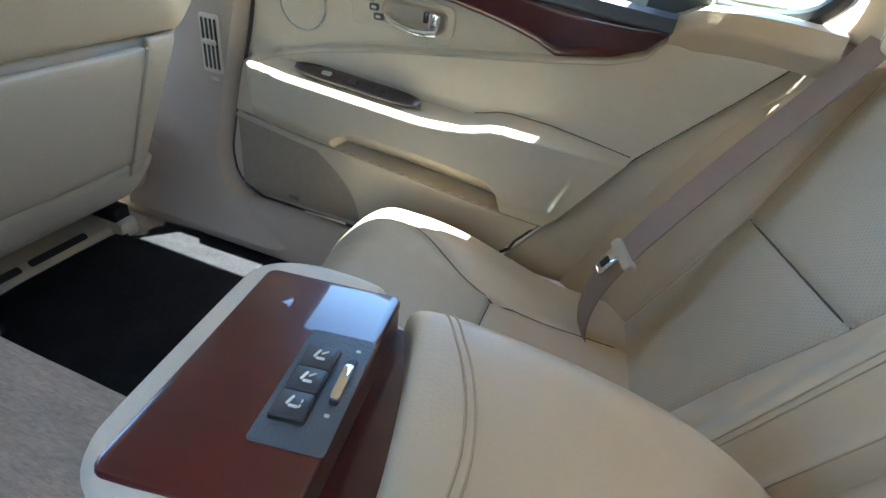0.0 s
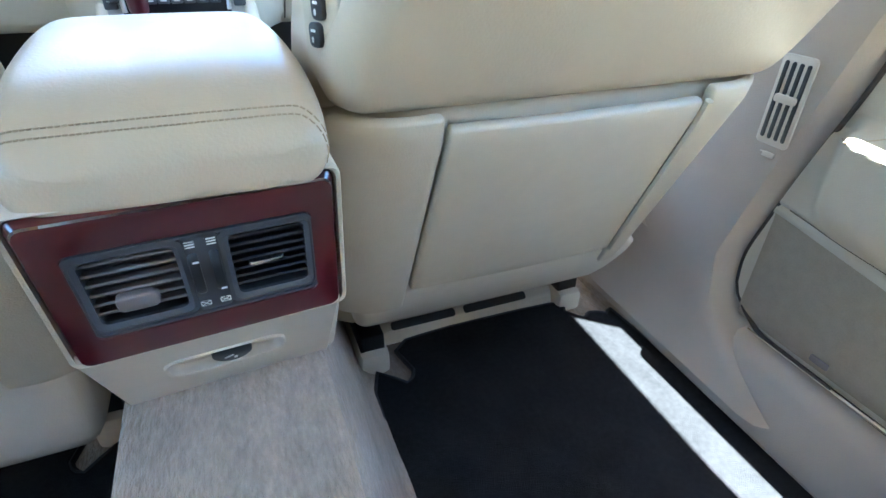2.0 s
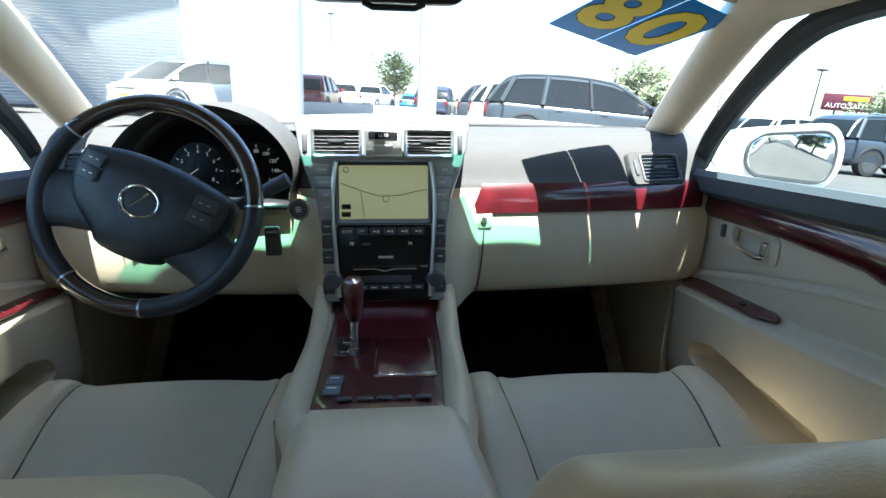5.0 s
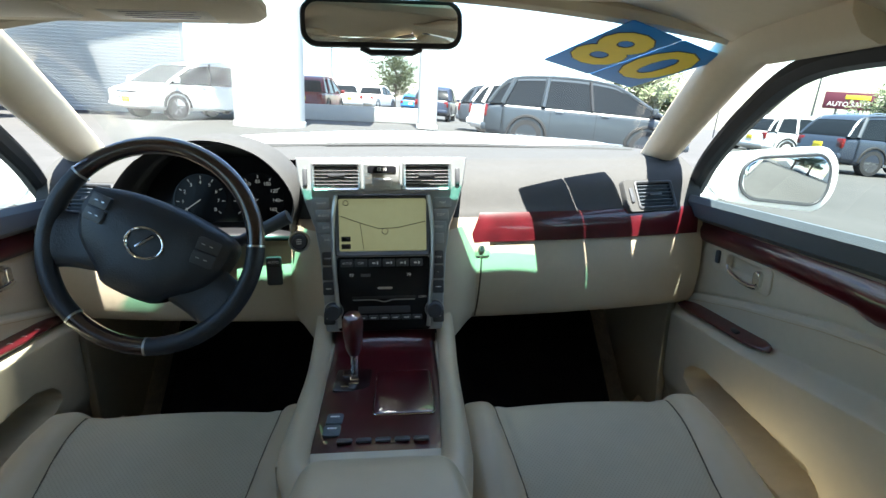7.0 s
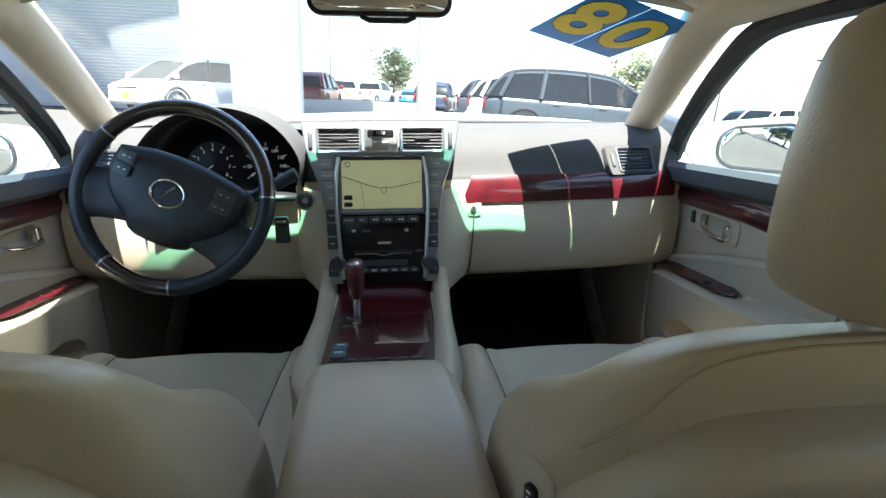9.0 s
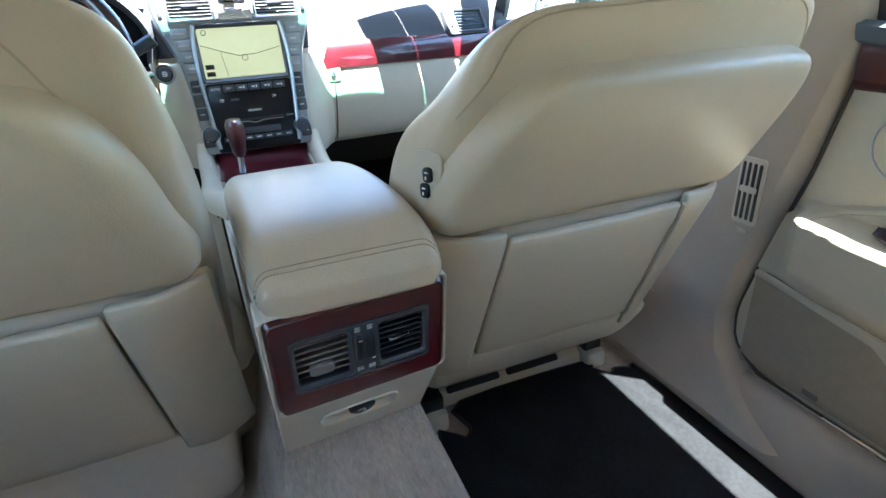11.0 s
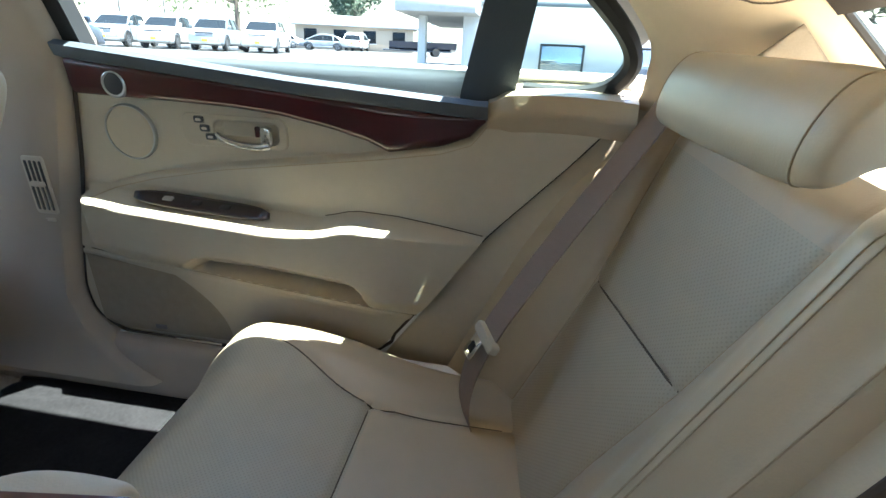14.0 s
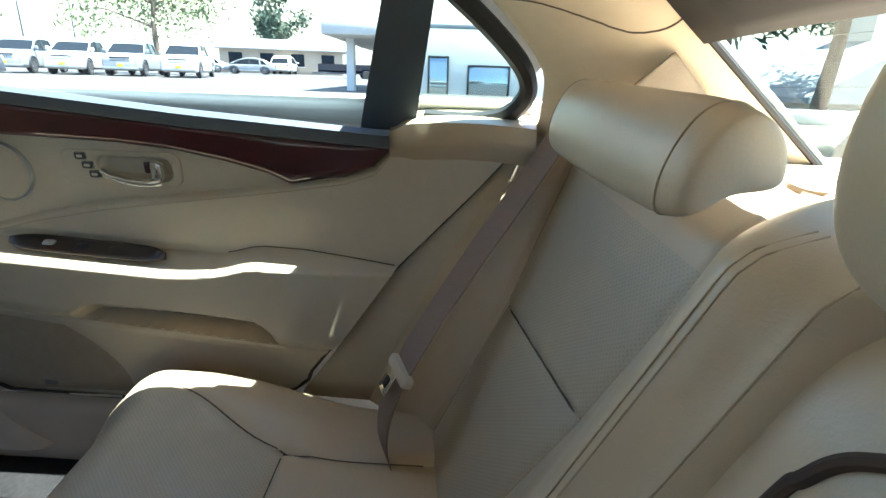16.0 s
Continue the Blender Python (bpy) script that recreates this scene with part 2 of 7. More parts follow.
def air_vent(parent, m, w, h, n, slat_mat, frame_mat, tab=None, depth=0.022, r=0.006, name="air_vent"):
    """A louvred outlet facing m's z: frame, dark box, slats and a tab."""
    v = part(name, loft([[m @ Vector((x * k, y * q, z)) for x, y in rrect(w, h, r, 3)] for k, q, z in ((1.0, 1.0, -0.001), (1.0, 1.0, 0.0025), (1 - 0.006 / w, 1 - 0.006 / h, 0.0035), (1 - 0.012 / w, 1 - 0.012 / h, 0.001), (1 - 0.012 / w, 1 - 0.012 / h, -0.002))], caps=False), frame_mat, parent)
    part("duct_wall", loft([[m @ Vector((x * (1 - 0.012 / w), y * (1 - 0.012 / h), z)) for x, y in rrect(w, h, r, 3)] for z in (-0.002, -depth)], caps=False), BLACK, v)
    part("duct", moved(box(-w / 2 + 0.004, w / 2 - 0.004, -h / 2 + 0.004, h / 2 - 0.004, -depth - 0.001, -depth), m), BLACK, v)
    for i in range(n):
        y = -h / 2 + 0.008 + (h - 0.016) * (i + 0.5) / n
        b = box(-w / 2 + 0.005, w / 2 - 0.005, -0.0011, 0.0011, -0.007, 0.005, 0.0008, 1)
        b = moved(b, m @ Matrix.Translation((0, y, -0.006)) @ Matrix.Rotation(radians(-24), 4, "X"))
        part("slat", b, slat_mat, v)
    if tab:
        tx, ty, tw, th, mat = tab
        part("vent_tab", plate(rrect(tw, th, th * 0.35, 3), 0.007, m @ Matrix.Translation((tx, ty, -0.004)), 0.002), mat, v, "vent aiming tab")
    return v


def floor_height(x, y):
    """Carpet height: two footwells, a tunnel between them and a rise to each door sill."""
    c = interp(y, ((0.3, 0.012), (0.9, 0.014), (1.3, 0.0)))
    a = abs(x - c)
    base = interp(y, ((0.3, 0.285), (1.25, 0.285), (1.5, 0.25), (2.05, 0.25), (2.45, 0.62)))
    top = interp(y, ((0.2, 0.545), (0.9, 0.568), (1.2, 0.60), (1.7, 0.62), (2.4, 0.62)))
    z = base + (top - base) * (1 - step(0.090, 0.112, a) * 0.16 - step(0.10, 0.175, a) * 0.78 - step(0.165, 0.20, a) * 0.06)
    return z + step(0.685, 0.72, abs(x)) * 0.10 * step(0.2, 0.5, y)


def cabin_floor():
    def fn(u, v):
        x, y = -0.76 + 1.52 * u, -0.75 + 3.25 * v
        return Vector((x, y, floor_height(x, y) + 0.0015 * noise.noise((x * 30, y * 18, 0))))
    tagged(part("floor", sheet(fn, 190, 130), CARPET), "beige cut-pile carpet over the car floor and tunnel", "floor", kind="structure")


cabin_floor()


def floor_mat(x0, x1, y0, y1, z, flip=1):
    t = thing("floor_mat", "black carpet mat with bound edges on the beige cabin floor", "floor mat", ((x0 + x1) / 2, (y0 + y1) / 2, z), "floor mats")
    w, h = (x1 - x0) / 2, (y1 - y0) / 2
    o = [(-w, -h), (w, -h), (w, h - 0.11), (w - 0.02, h - 0.065), (w - 0.05, h - 0.05), (w - 0.07, h - 0.06), (w - 0.095, h - 0.03), (w - 0.11, h), (-w + 0.085, h), (-w + 0.075, h - 0.075), (-w + 0.055, h - 0.10), (-w, h - 0.105)]
    o = [(p.x * flip, p.y) for p in smooth_line([(a, b, 0) for a, b in o + o[:1]], 3)][:-1]
    if flip < 0:
        o = o[::-1]
    part("carpet_face", plate(o, 0.009, Matrix(), 0.003), MAT_BLACK, t)
    part("binding", tube([(a, b, 0.006) for a, b in o + o[:1]], 0.0045, 6), BLACK, t, "black woven edge binding")
    return t


floor_mat(0.190, 0.688, 0.45, 1.150, 0.287)
floor_mat(-0.682, -0.165, 0.45, 1.150, 0.287, -1)


def front_mat(s):
    o = Vector((0.43 * s, 1.9, 0.25))
    t = thing("floor_mat", "black carpet mat curving up the front footwell", "floor mat", o, "floor mats")
    part("carpet_face", sheet(lambda u, v: Vector(((0.165 + 0.53 * u) * s, 1.40 + 0.98 * v, max(floor_height(0.30, 1.40 + 0.98 * v), floor_height(0.165 + 0.53 * u, 1.40 + 0.98 * v)) + 0.012)) - o, 30, 24), MAT_BLACK, t, solid=0.008)
    part("tunnel_flap", sheet(lambda u, v: Vector(((0.132 + 0.028 * u) * s, 1.45 + 0.87 * v, 0.60 - 0.335 * u + 0.09 * v * v)) - o, 8, 12), MAT_BLACK, t, solid=0.004)
    return t


front_mat(1)
front_mat(-1)


# ---- centre console ----
def ring_at(o, y, x0, x1, z0, z1, r, n=4, lean=0.0):
    """A rounded cross-section of a bar running along y."""
    return [Vector(((x0 + x1) / 2 + a, y + lean * b, (z0 + z1) / 2 + b)) - o for a, b in rrect(x1 - x0, z1 - z0, r, n)]


def centre_console():
    o = Vector((0.01, 1.1, 0.56))
    t = thing("centre_console", "cream centre console with leather armrest lid and burgundy wood", "console", o)
    rows = ((0.834, -0.068, 0.117, 0.655, 0.806), (0.838, -0.070, 0.119, 0.640, 0.812), (0.90, -0.075, 0.119, 0.55, 0.82), (1.17, -0.094, 0.106, 0.55, 0.80), (1.235, -0.098, 0.098, 0.55, 0.79))
    part("body", loft([ring_at(o, y, a, b, c, d, 0.012) for y, a, b, c, d in rows]), PALE, t, "pale cream plastic console body")
    # rear face: trim bezel, wood fascia, vents, socket panel
    face = along(Vector((0.0255, 0.797, 0.743)) - o, (1, 0.07, 0), (0, -0.16, 1))
    bez = [[face @ Vector((x * k, y * q, z)) for x, y in rrect(0.194, 0.130, 0.008, 4)] for k, q, z in ((1, 1, -0.03), (1, 1, 0.004), (0.992, 0.988, 0.006), (0.965, 0.97, 0.005), (0.96, 0.965, -0.02))]
    part("bezel", loft(bez, caps=False), PALE, t, "pale cream surround")
    wd = [[face @ Vector((x * k, y * q, z)) for x, y in rrect(0.184, 0.124, 0.007, 4)] for k, q, z in ((1, 1, -0.01), (1, 1, 0.004), (0.97, 0.95, 0.0085))]
    wo = part("wood_fascia", loft(wd, caps=False), WOOD, t, "lacquered burgundy wood vent surround")
    inner = [[face @ Vector((x * k, y * q - 0.002, z)) for x, y in rrect(0.184, 0.124, 0.007, 4)] for k, q, z in ((0.97, 0.95, 0.0085), (0.93, 0.90, 0.0095), (0.80, 0.60, 0.009), (0.77, 0.55, 0.004))]
    part("wood_rim", loft(inner, caps=False), WOOD, wo)
    g = face @ Matrix.Translation((0, -0.002, 0.006))
    part("vent_plate", plate(rrect(0.146, 0.067, 0.008, 3), 0.002, g @ Matrix.Translation((0, 0, -0.022))), BLACK, t)
    fr = [[g @ Vector((x * k, y * q, z)) for x, y in rrect(0.150, 0.071, 0.008, 4)] for k, q, z in ((1, 1, -0.004), (1, 1, 0.003), (0.975, 0.95, 0.003), (0.965, 0.93, -0.02))]
    part("vent_surround", loft(fr, caps=False), GREY, t)
    air_vent(t, g @ Matrix.Translation((-0.0415, 0, -0.001)), 0.066, 0.066, 6, TAUPE, GREY, (-0.002, -0.012, 0.026, 0.013, TAUPE))
    air_vent(t, g @ Matrix.Translation((0.0435, 0, -0.001)), 0.062, 0.066, 7, BLACK, GREY, (-0.003, 0.0, 0.024, 0.0035, CHROME))
    part("thumbwheel_panel", plate(rrect(0.022, 0.068, 0.003, 2), 0.004, g @ Matrix.Translation((0.002, 0, -0.003))), GREY, t)
    for k, dx in ((0, -0.0045), (1, 0.0085)):
        wm = g @ Matrix.Translation((dx, 0.001, 0.0005)) @ Matrix.Rotation(radians(90), 4, "Y")
        part("thumbwheel", lathe([(0.006, -0.003), (0.017, -0.003), (0.0185, -0.0015), (0.0185, 0.0015), (0.017, 0.003), (0.006, 0.003)], wm @ Matrix.Scale(0.3, 4, (1, 0, 0)), 20), BLACK, t)
        for s in (1, -1):
            sy = 0.027 * s
            if s > 0:
                for i in range(3):
                    mark(t, g @ Matrix.Translation((dx, sy + 0.002 - i * 0.0022, 0.0012)), 0.006, 0.0009)
            else:
                mk = part("printed_mark", loft([[g @ Vector((dx + x * k2, sy + y * k2, 0.0013)) for x, y in rrect(0.007, 0.005, 0.0008, 1)] for k2 in (1, 0.8)], caps=False), WHITE, t)
                part("printed_cross", tube([g @ Vector((dx - 0.0025, sy - 0.0016, 0.0013)), g @ Vector((dx + 0.0025, sy + 0.0016, 0.0013))], 0.0003, 4, tube([g @ Vector((dx - 0.0025, sy + 0.0016, 0.0013)), g @ Vector((dx + 0.0025, sy - 0.0016, 0.0013))], 0.0003, 4)), WHITE, mk)
        mark(t, g @ Matrix.Translation((dx + 0.001, 0.0155 - 0.027 * k, 0.0065)), 0.004, 0.0015)
    # lower face with the power socket
    lf = along(Vector((0.0200, 0.839, 0.622)) - o, (1, 0.07, 0), (0, -0.62, 1))
    outer = [(x * (1 - 0.03 * (y < 0)), y - 0.003) for x, y in rrect(0.188, 0.156, 0.003, 4)]
    hole = rrect(0.092, 0.038, 0.013, 4)
    face_rings = [[lf @ Vector((x, y, z)) for x, y in outer] for z in (-0.03, -0.002)] + [[lf @ Vector((x * 0.985, y * 0.98, 0.0)) for x, y in outer]]
    face_rings += [[lf @ Vector((x * k, y * q + 0.004, z)) for x, y in hole] for k, q, z in ((1.06, 1.14, 0.0), (1.04, 1.10, 0.002), (1.0, 1.0, 0.001), (0.95, 0.90, -0.008), (0.86, 0.70, -0.011))]
    part("lower_face", loft(face_rings), PALE, t, "pale cream lower panel with an oblong recess")
    so = part("power_socket", lathe([(0.0, 0.006), (0.011, 0.006), (0.0135, 0.0045), (0.014, 0.0)], lf @ Matrix.Translation((0.004, 0.003, -0.006)) @ Matrix.Scale(1.2, 4), 24), BLACK, t, "black capped power socket")
    mark(so, lf @ Matrix.Translation((0.001, 0.004, 0.0016)) @ Matrix.Rotation(radians(30), 4, "Z"), 0.009, 0.0025)
    mark(so, lf @ Matrix.Translation((0.006, -0.001, 0.0016)), 0.003, 0.005)
    # armrest lid
    rows = ((0.776, -0.040, 0.096, 0.806, 0.822, 0.006), (0.778, -0.058, 0.110, 0.800, 0.829, 0.012), (0.785, -0.066, 0.118, 0.798, 0.842, 0.02), (0.815, -0.069, 0.120, 0.80, 0.861, 0.026), (0.87, -0.071, 0.119, 0.80, 0.872, 0.028), (0.99, -0.079, 0.112, 0.80, 0.874, 0.026), (1.09, -0.085, 0.104, 0.785, 0.862, 0.026), (1.135, -0.083, 0.098, 0.775, 0.852, 0.025), (1.160, -0.080, 0.093, 0.770, 0.840, 0.02), (1.170, -0.07, 0.080, 0.775, 0.825, 0.012))
    rings = [ring_at(o, *r) for r in rows]
    lid = part("armrest_lid", loft(rings), LEATHER, t, "cream leather armrest lid with double stitching", sub=2)
    # double stitching round the lid's rear
    for k in (0.0, 0.005):
        path = []
        for i in range(61):
            a = -1 + 2 * i / 60
            e = max(0, abs(a) - 0.74) / 0.26
            x = 0.022 + 0.099 * (a if abs(a) < 0.74 else math.copysign(0.74 + 0.26 * math.sin(e * 1.5), a))
            path.append(Vector((x, 0.784 + k, 0.850 + k - 0.050 * (1 - math.cos(e * 1.45)))) - o)
        path = cling(lid, path, 0.0004)
        for p, q in zip(path[::1], path[1:]):
            part("stitch", tube([p.lerp(q, 0.12), p.lerp(q, 0.88)], 0.0007, 4), STITCH, lid)
    # front deck: cream horns, wood, gear selector, cup lid
    for s in (1, -1):
        c = smooth_line([(0.008 + 0.074 * s, 1.09, 0.806), (0.006 + 0.088 * s, 1.15, 0.802), (0.102 * s, 1.21, 0.797), (0.110 * s, 1.34, 0.775), (0.118 * s, 1.50, 0.752), (0.124 * s, 1.62, 0.765), (0.122 * s, 1.665, 0.80), (0.118 * s, 1.69, 0.86)], 5)
        part("side_horn", tube([p - o for p in c], lambda u: 0.021 - 0.004 * u, 10), LEATHER, t, "cream stitched leather side rail")
        part("side_cheek", loft([[Vector((x * s, y, z)) - o for x, z in ((0.122, zt), (0.126, 0.55), (0.132, 0.26), (0.10, 0.26), (0.10, zt))] for y, zt in ((1.2, 0.80), (1.5, 0.755), (1.72, 0.76))]), PLASTIC, t)
    def deck(u, v):
        y = 1.165 + 0.51 * v
        z = interp(y, ((1.2, 0.782), (1.25, 0.778), (1.5, 0.745), (1.60, 0.742), (1.64, 0.765), (1.68, 0.80)))
        x = -0.102 + 0.204 * u
        return Vector((x, y, z + 0.006 * (1 - (2 * u - 1) ** 2))) - o
    part("wood_deck", sheet(deck, 16, 30), WOOD, t, "lacquered burgundy wood console deck", solid=0.004)
    dm = along(Vector((0.036, 1.42, 0.7640)) - o, (1, 0, 0), (0, 1, -0.12))
    part("cup_lid", plate(rrect(0.092, 0.165, 0.008, 3), 0.004, dm, 0.002), WOOD, t, "burgundy wood cup-holder lid")
    part("lid_rim", tube([dm @ Vector((x, y, 0.002)) for x, y in rrect(0.094, 0.167, 0.009, 3) + rrect(0.094, 0.167, 0.009, 3)[:1]], 0.0012, 5), CHROME, t, "thin chrome lid rim")
    am = along(Vector((0.012, 1.655, 0.782)) - o, (1, 0, 0), (0, 0.75, 1))
    part("ashtray_lid", plate(rrect(0.128, 0.044, 0.006, 3), 0.004, am, 0.002), WOOD, t)
    part("ashtray_pull", plate(rrect(0.034, 0.005, 0.002, 2), 0.003, am @ Matrix.Translation((0, 0.014, 0.004))), BLACK, t)
    for dx in (-0.072, 0.092):
        part("deck_switch", plate(rrect(0.026, 0.044, 0.005, 3), 0.004, am @ Matrix.Translation((dx, 0, 0)), 0.002), GREY, t)
    sm = along(Vector((-0.052, 1.475, 0.755)) - o, (1, 0, 0), (0, 1, -0.1))
    part("gate_plate", plate(rrect(0.062, 0.088, 0.006, 3), 0.004, sm, 0.001), DARKWOOD, t)
    zig = [(-0.018, 0.032), (-0.018, 0.014), (-0.004, 0.014), (-0.004, -0.004), (0.010, -0.004), (0.010, -0.018), (-0.006, -0.018), (-0.006, -0.03), (-0.018, -0.03)]
    part("gate_track", tube([sm @ Vector((x, y, 0.0045)) for x, y in zig], 0.0014, 5), CHROME, t, "zig-zag chrome gear gate")
    part("lever", tube([Vector((-0.052, 1.50, 0.755)) - o, Vector((-0.050, 1.495, 0.80)) - o], 0.007, 10), CHROME, t)
    kn = [(0.0, -0.002), (0.010, 0.0), (0.0145, 0.012), (0.017, 0.035), (0.0185, 0.052), (0.018, 0.066), (0.014, 0.075), (0.0, 0.079)]
    part("gear_knob", lathe(kn, along(Vector((-0.050, 1.494, 0.80)) - o, (1, 0, 0), (0, 1, 0.1)) @ Matrix.Scale(1.25, 4, (0, 1, 0)), 20), WOOD, t, "burgundy wood gear selector knob")
    for i in range(2):
        button(t, along(Vector((-0.066, 1.330 - 0.036 * i, 0.7745 + 0.005 * i)) - o, (1, 0, 0), (0, 1, -0.12)), 0.024, 0.032, 0.004, SLATE, "mode_button")
        mark(t, along(Vector((-0.066, 1.334 - 0.036 * i, 0.7785 + 0.005 * i)) - o, (1, 0, 0), (0, 1, -0.12)), 0.014, 0.004)
    for i in range(5):
        button(t, along(Vector((-0.045 + 0.026 * i, 1.262, 0.786)) - o, (1, 0, 0), (0, 1, -0.3)), 0.021, 0.014, 0.003, GREY, "seat_heat_button")
    return t


centre_console()


# ---- front seats ----
def seat_ring(xc, w, y0, y1, z, tilt, r, n=4, bow=0.0):
    """A level ring of a seat back, from rear y0 to front y1."""
    out = []
    ym = (y0 + y1) / 2
    for a, b in rrect(w, y1 - y0, r, n):
        out.append(Vector((xc + a, ym + b - (bow * (1 - (2 * a / w) ** 2) if b < 0 else -bow * 0.3 * (2 * a / w) ** 2), z + b * tilt)))
    return out


def front_seat(side):
    x = 0.378 * side
    o = Vector((x, 1.2, 0.29))
    t = thing("front_seat", "cream leather front car seat, perforated middle, padded back", "car seat", o, "front seats")

    def rel(rings):
        return [[p - o for p in r] for r in rings]
    def lean(z):
        """How far the driver's seat back leans further."""
        return -0.22 * max(0.0, z - 0.86) if side < 0 else 0.0

    def lift(z):
        return 0.012 * step(0.93, 1.02, z) if side < 0 else 0.0

    def inn(z):
        return interp(z, ((0.90, 0.0), (0.96, -0.028), (1.006, -0.040), (1.048, -0.055))) if side < 0 else 0.0
    # frame of the back: wings seen beyond the shell
    rings = [seat_ring(side * (a + inn(z) + b) / 2, b - a - inn(z), y0 + lean(z), y1 + lean(z), z + lift(z), interp(z, ((0.92, 0.1), (1.006, -0.30), (1.032, -0.30))), r) for z, a, b, y0, y1, r in ((0.52, 0.17, 0.55, 1.00, 1.09, 0.035), (0.56, 0.140, 0.570, 0.985, 1.10, 0.035), (0.70, 0.124, 0.600, 0.925, 1.07, 0.035), (0.84, 0.119, 0.612, 0.865, 1.02, 0.035), (0.92, 0.130, 0.614, 0.82, 0.968, 0.035), (0.958, 0.146, 0.612, 0.800, 0.905, 0.035), (1.006, 0.164, 0.602, 0.780, 0.860, 0.03), (1.032, 0.180, 0.585, 0.769, 0.832, 0.025), (1.045, 0.208, 0.56, 0.767, 0.815, 0.02), (1.049, 0.25, 0.53, 0.771, 0.810, 0.016))]
    BACK = part("backrest", loft(rel(rings)), LEATHER, t, "cream leather backrest", sub=2)
    # padded rear shell
    rings = [seat_ring(side * (a + inn(z) + b) / 2, b - a - inn(z), y0 + lean(z), y1 + lean(z), z + 1.8 * lift(z), 0.28, r, bow=bw) for z, a, b, y0, y1, r, bw in ((0.828, 0.155, 0.535, 0.850, 0.91, 0.02, 0.0), (0.832, 0.130, 0.562, 0.832, 0.915, 0.028, 0.0), (0.848, 0.122, 0.572, 0.820, 0.915, 0.030, 0.003), (0.90, 0.137, 0.584, 0.796, 0.90, 0.035, 0.004), (0.945, 0.160, 0.594, 0.775, 0.89, 0.035, 0.004), (0.976, 0.190, 0.596, 0.761, 0.855, 0.035, 0.003), (0.993, 0.216, 0.585, 0.757, 0.835, 0.030, 0.002), (1.000, 0.250, 0.56, 0.762, 0.822, 0.025, 0.0))]
    part("rear_shell", loft(rel(rings)), LEATHER, t, "cream leather padded rear shell", sub=2)
    # lower shell with the map pocket
    rings = [seat_ring(side * (a + b) / 2, b - a, y0, y1, z, 0.15, r) for z, a, b, y0, y1, r in ((0.505, 0.165, 0.53, 0.99, 1.08, 0.025), (0.53, 0.148, 0.545, 0.970, 1.08, 0.03), (0.66, 0.136, 0.556, 0.910, 1.05, 0.033), (0.80, 0.123, 0.566, 0.842, 1.0, 0.033), (0.842, 0.120, 0.570, 0.832, 0.98, 0.028))]
    part("lower_shell", loft(rel(rings)), PLASTIC, t, sub=2)

    def back(u, w):
        """A place on the rear of the lower shell: u across from the inner side, w up."""
        z = 0.53 + 0.29 * w
        y = interp(z, ((0.50, 0.978), (0.66, 0.900), (0.80, 0.832), (0.84, 0.823)))
        a = 2 * u - 1
        return Vector((side * (0.343 + 0.217 * a), y + 0.014 * max(0, abs(a) - 0.72) ** 2 / 0.08, z)) - o
    def pocket(u, v):
        a0, a1 = 0.205, 0.845 - 0.055 * v
        p = back(a0 + (a1 - a0) * u, 0.165 + 0.795 * v)
        return p + Vector((0, -0.011 - 0.004 * math.sin(math.pi * u), -0.001))
    part("map_pocket", sheet(pocket, 20, 14), PLASTIC, t, "cream hard map pocket", solid=0.012, bevel=0.004)
    part("pocket_bead", tube([pocket(1.0, v / 10) + Vector((0.003 * side, -0.001, 0)) for v in range(11)], 0.0042, 6), PLASTIC, t, "raised cream bead beside the pocket")
    part("outer_panel", sheet(lambda u, v: back(0.858 - 0.055 * v + (0.142 + 0.055 * v) * u, 0.03 + 0.965 * v) + Vector((0, -0.010 + 0.02 * u ** 3, 0)), 8, 14), PLASTIC, t, solid=0.012, bevel=0.004)
    def strap(u, v):
        p = back(-0.005 + 0.203 * u, 0.03 + 0.965 * v)
        return p + Vector((0, -0.010 - 0.003 * math.sin(math.pi * u) + 0.02 * (1 - u) ** 3, 0))
    part("side_panel", sheet(strap, 10, 14), PLASTIC, t, solid=0.012, bevel=0.004)
    # skirt and runners
    part("skirt", loft(rel([seat_ring(x - 0.022 * side, w, y0, y1, z, 0.0, r) for z, w, y0, y1, r in ((0.455 if side > 0 else 0.405, 0.36, 1.03 if side > 0 else 0.985, 1.10, 0.02), (0.468 if side > 0 else 0.418, 0.39, 1.003 if side > 0 else 0.962, 1.10, 0.02), (0.53, 0.405, 0.960, 1.09, 0.022), (0.570, 0.408, 0.936, 1.08, 0.02), (0.580, 0.40, 0.948, 1.07, 0.02))]), ), PALE, t, "pale cream plastic skirt", sub=1)
    for dx, dy in ((-0.172 * side, 0.0), (0.235 * side, 0.035)):
        part("runner", box(dx - 0.026, dx + 0.026, -0.105 + dy, 0.34, -0.022, 0.036, 0.012), PALE, t, "pale cream seat runner cover")
        part("runner_end", box(dx - 0.021, dx + 0.021, -0.088 + dy, 0.03, 0.028, 0.066, 0.005), BLACK, t, "black runner end clip")
        part("leg", box(dx - 0.012, dx + 0.012, -0.03, 0.28, 0.04, 0.20, 0.005), BLACK, t)
    duct = part("duct_cover", loft([[Vector((dx * side, dy, dz)) for dy, dz in ((-0.045, -0.004), (-0.040, 0.022), (-0.025, 0.034), (0.04, 0.036), (0.06, -0.004))] for dx in (-0.146, 0.0, 0.209)]), PALE, t, "pale heater duct cover under the seat", bevel=0.004)
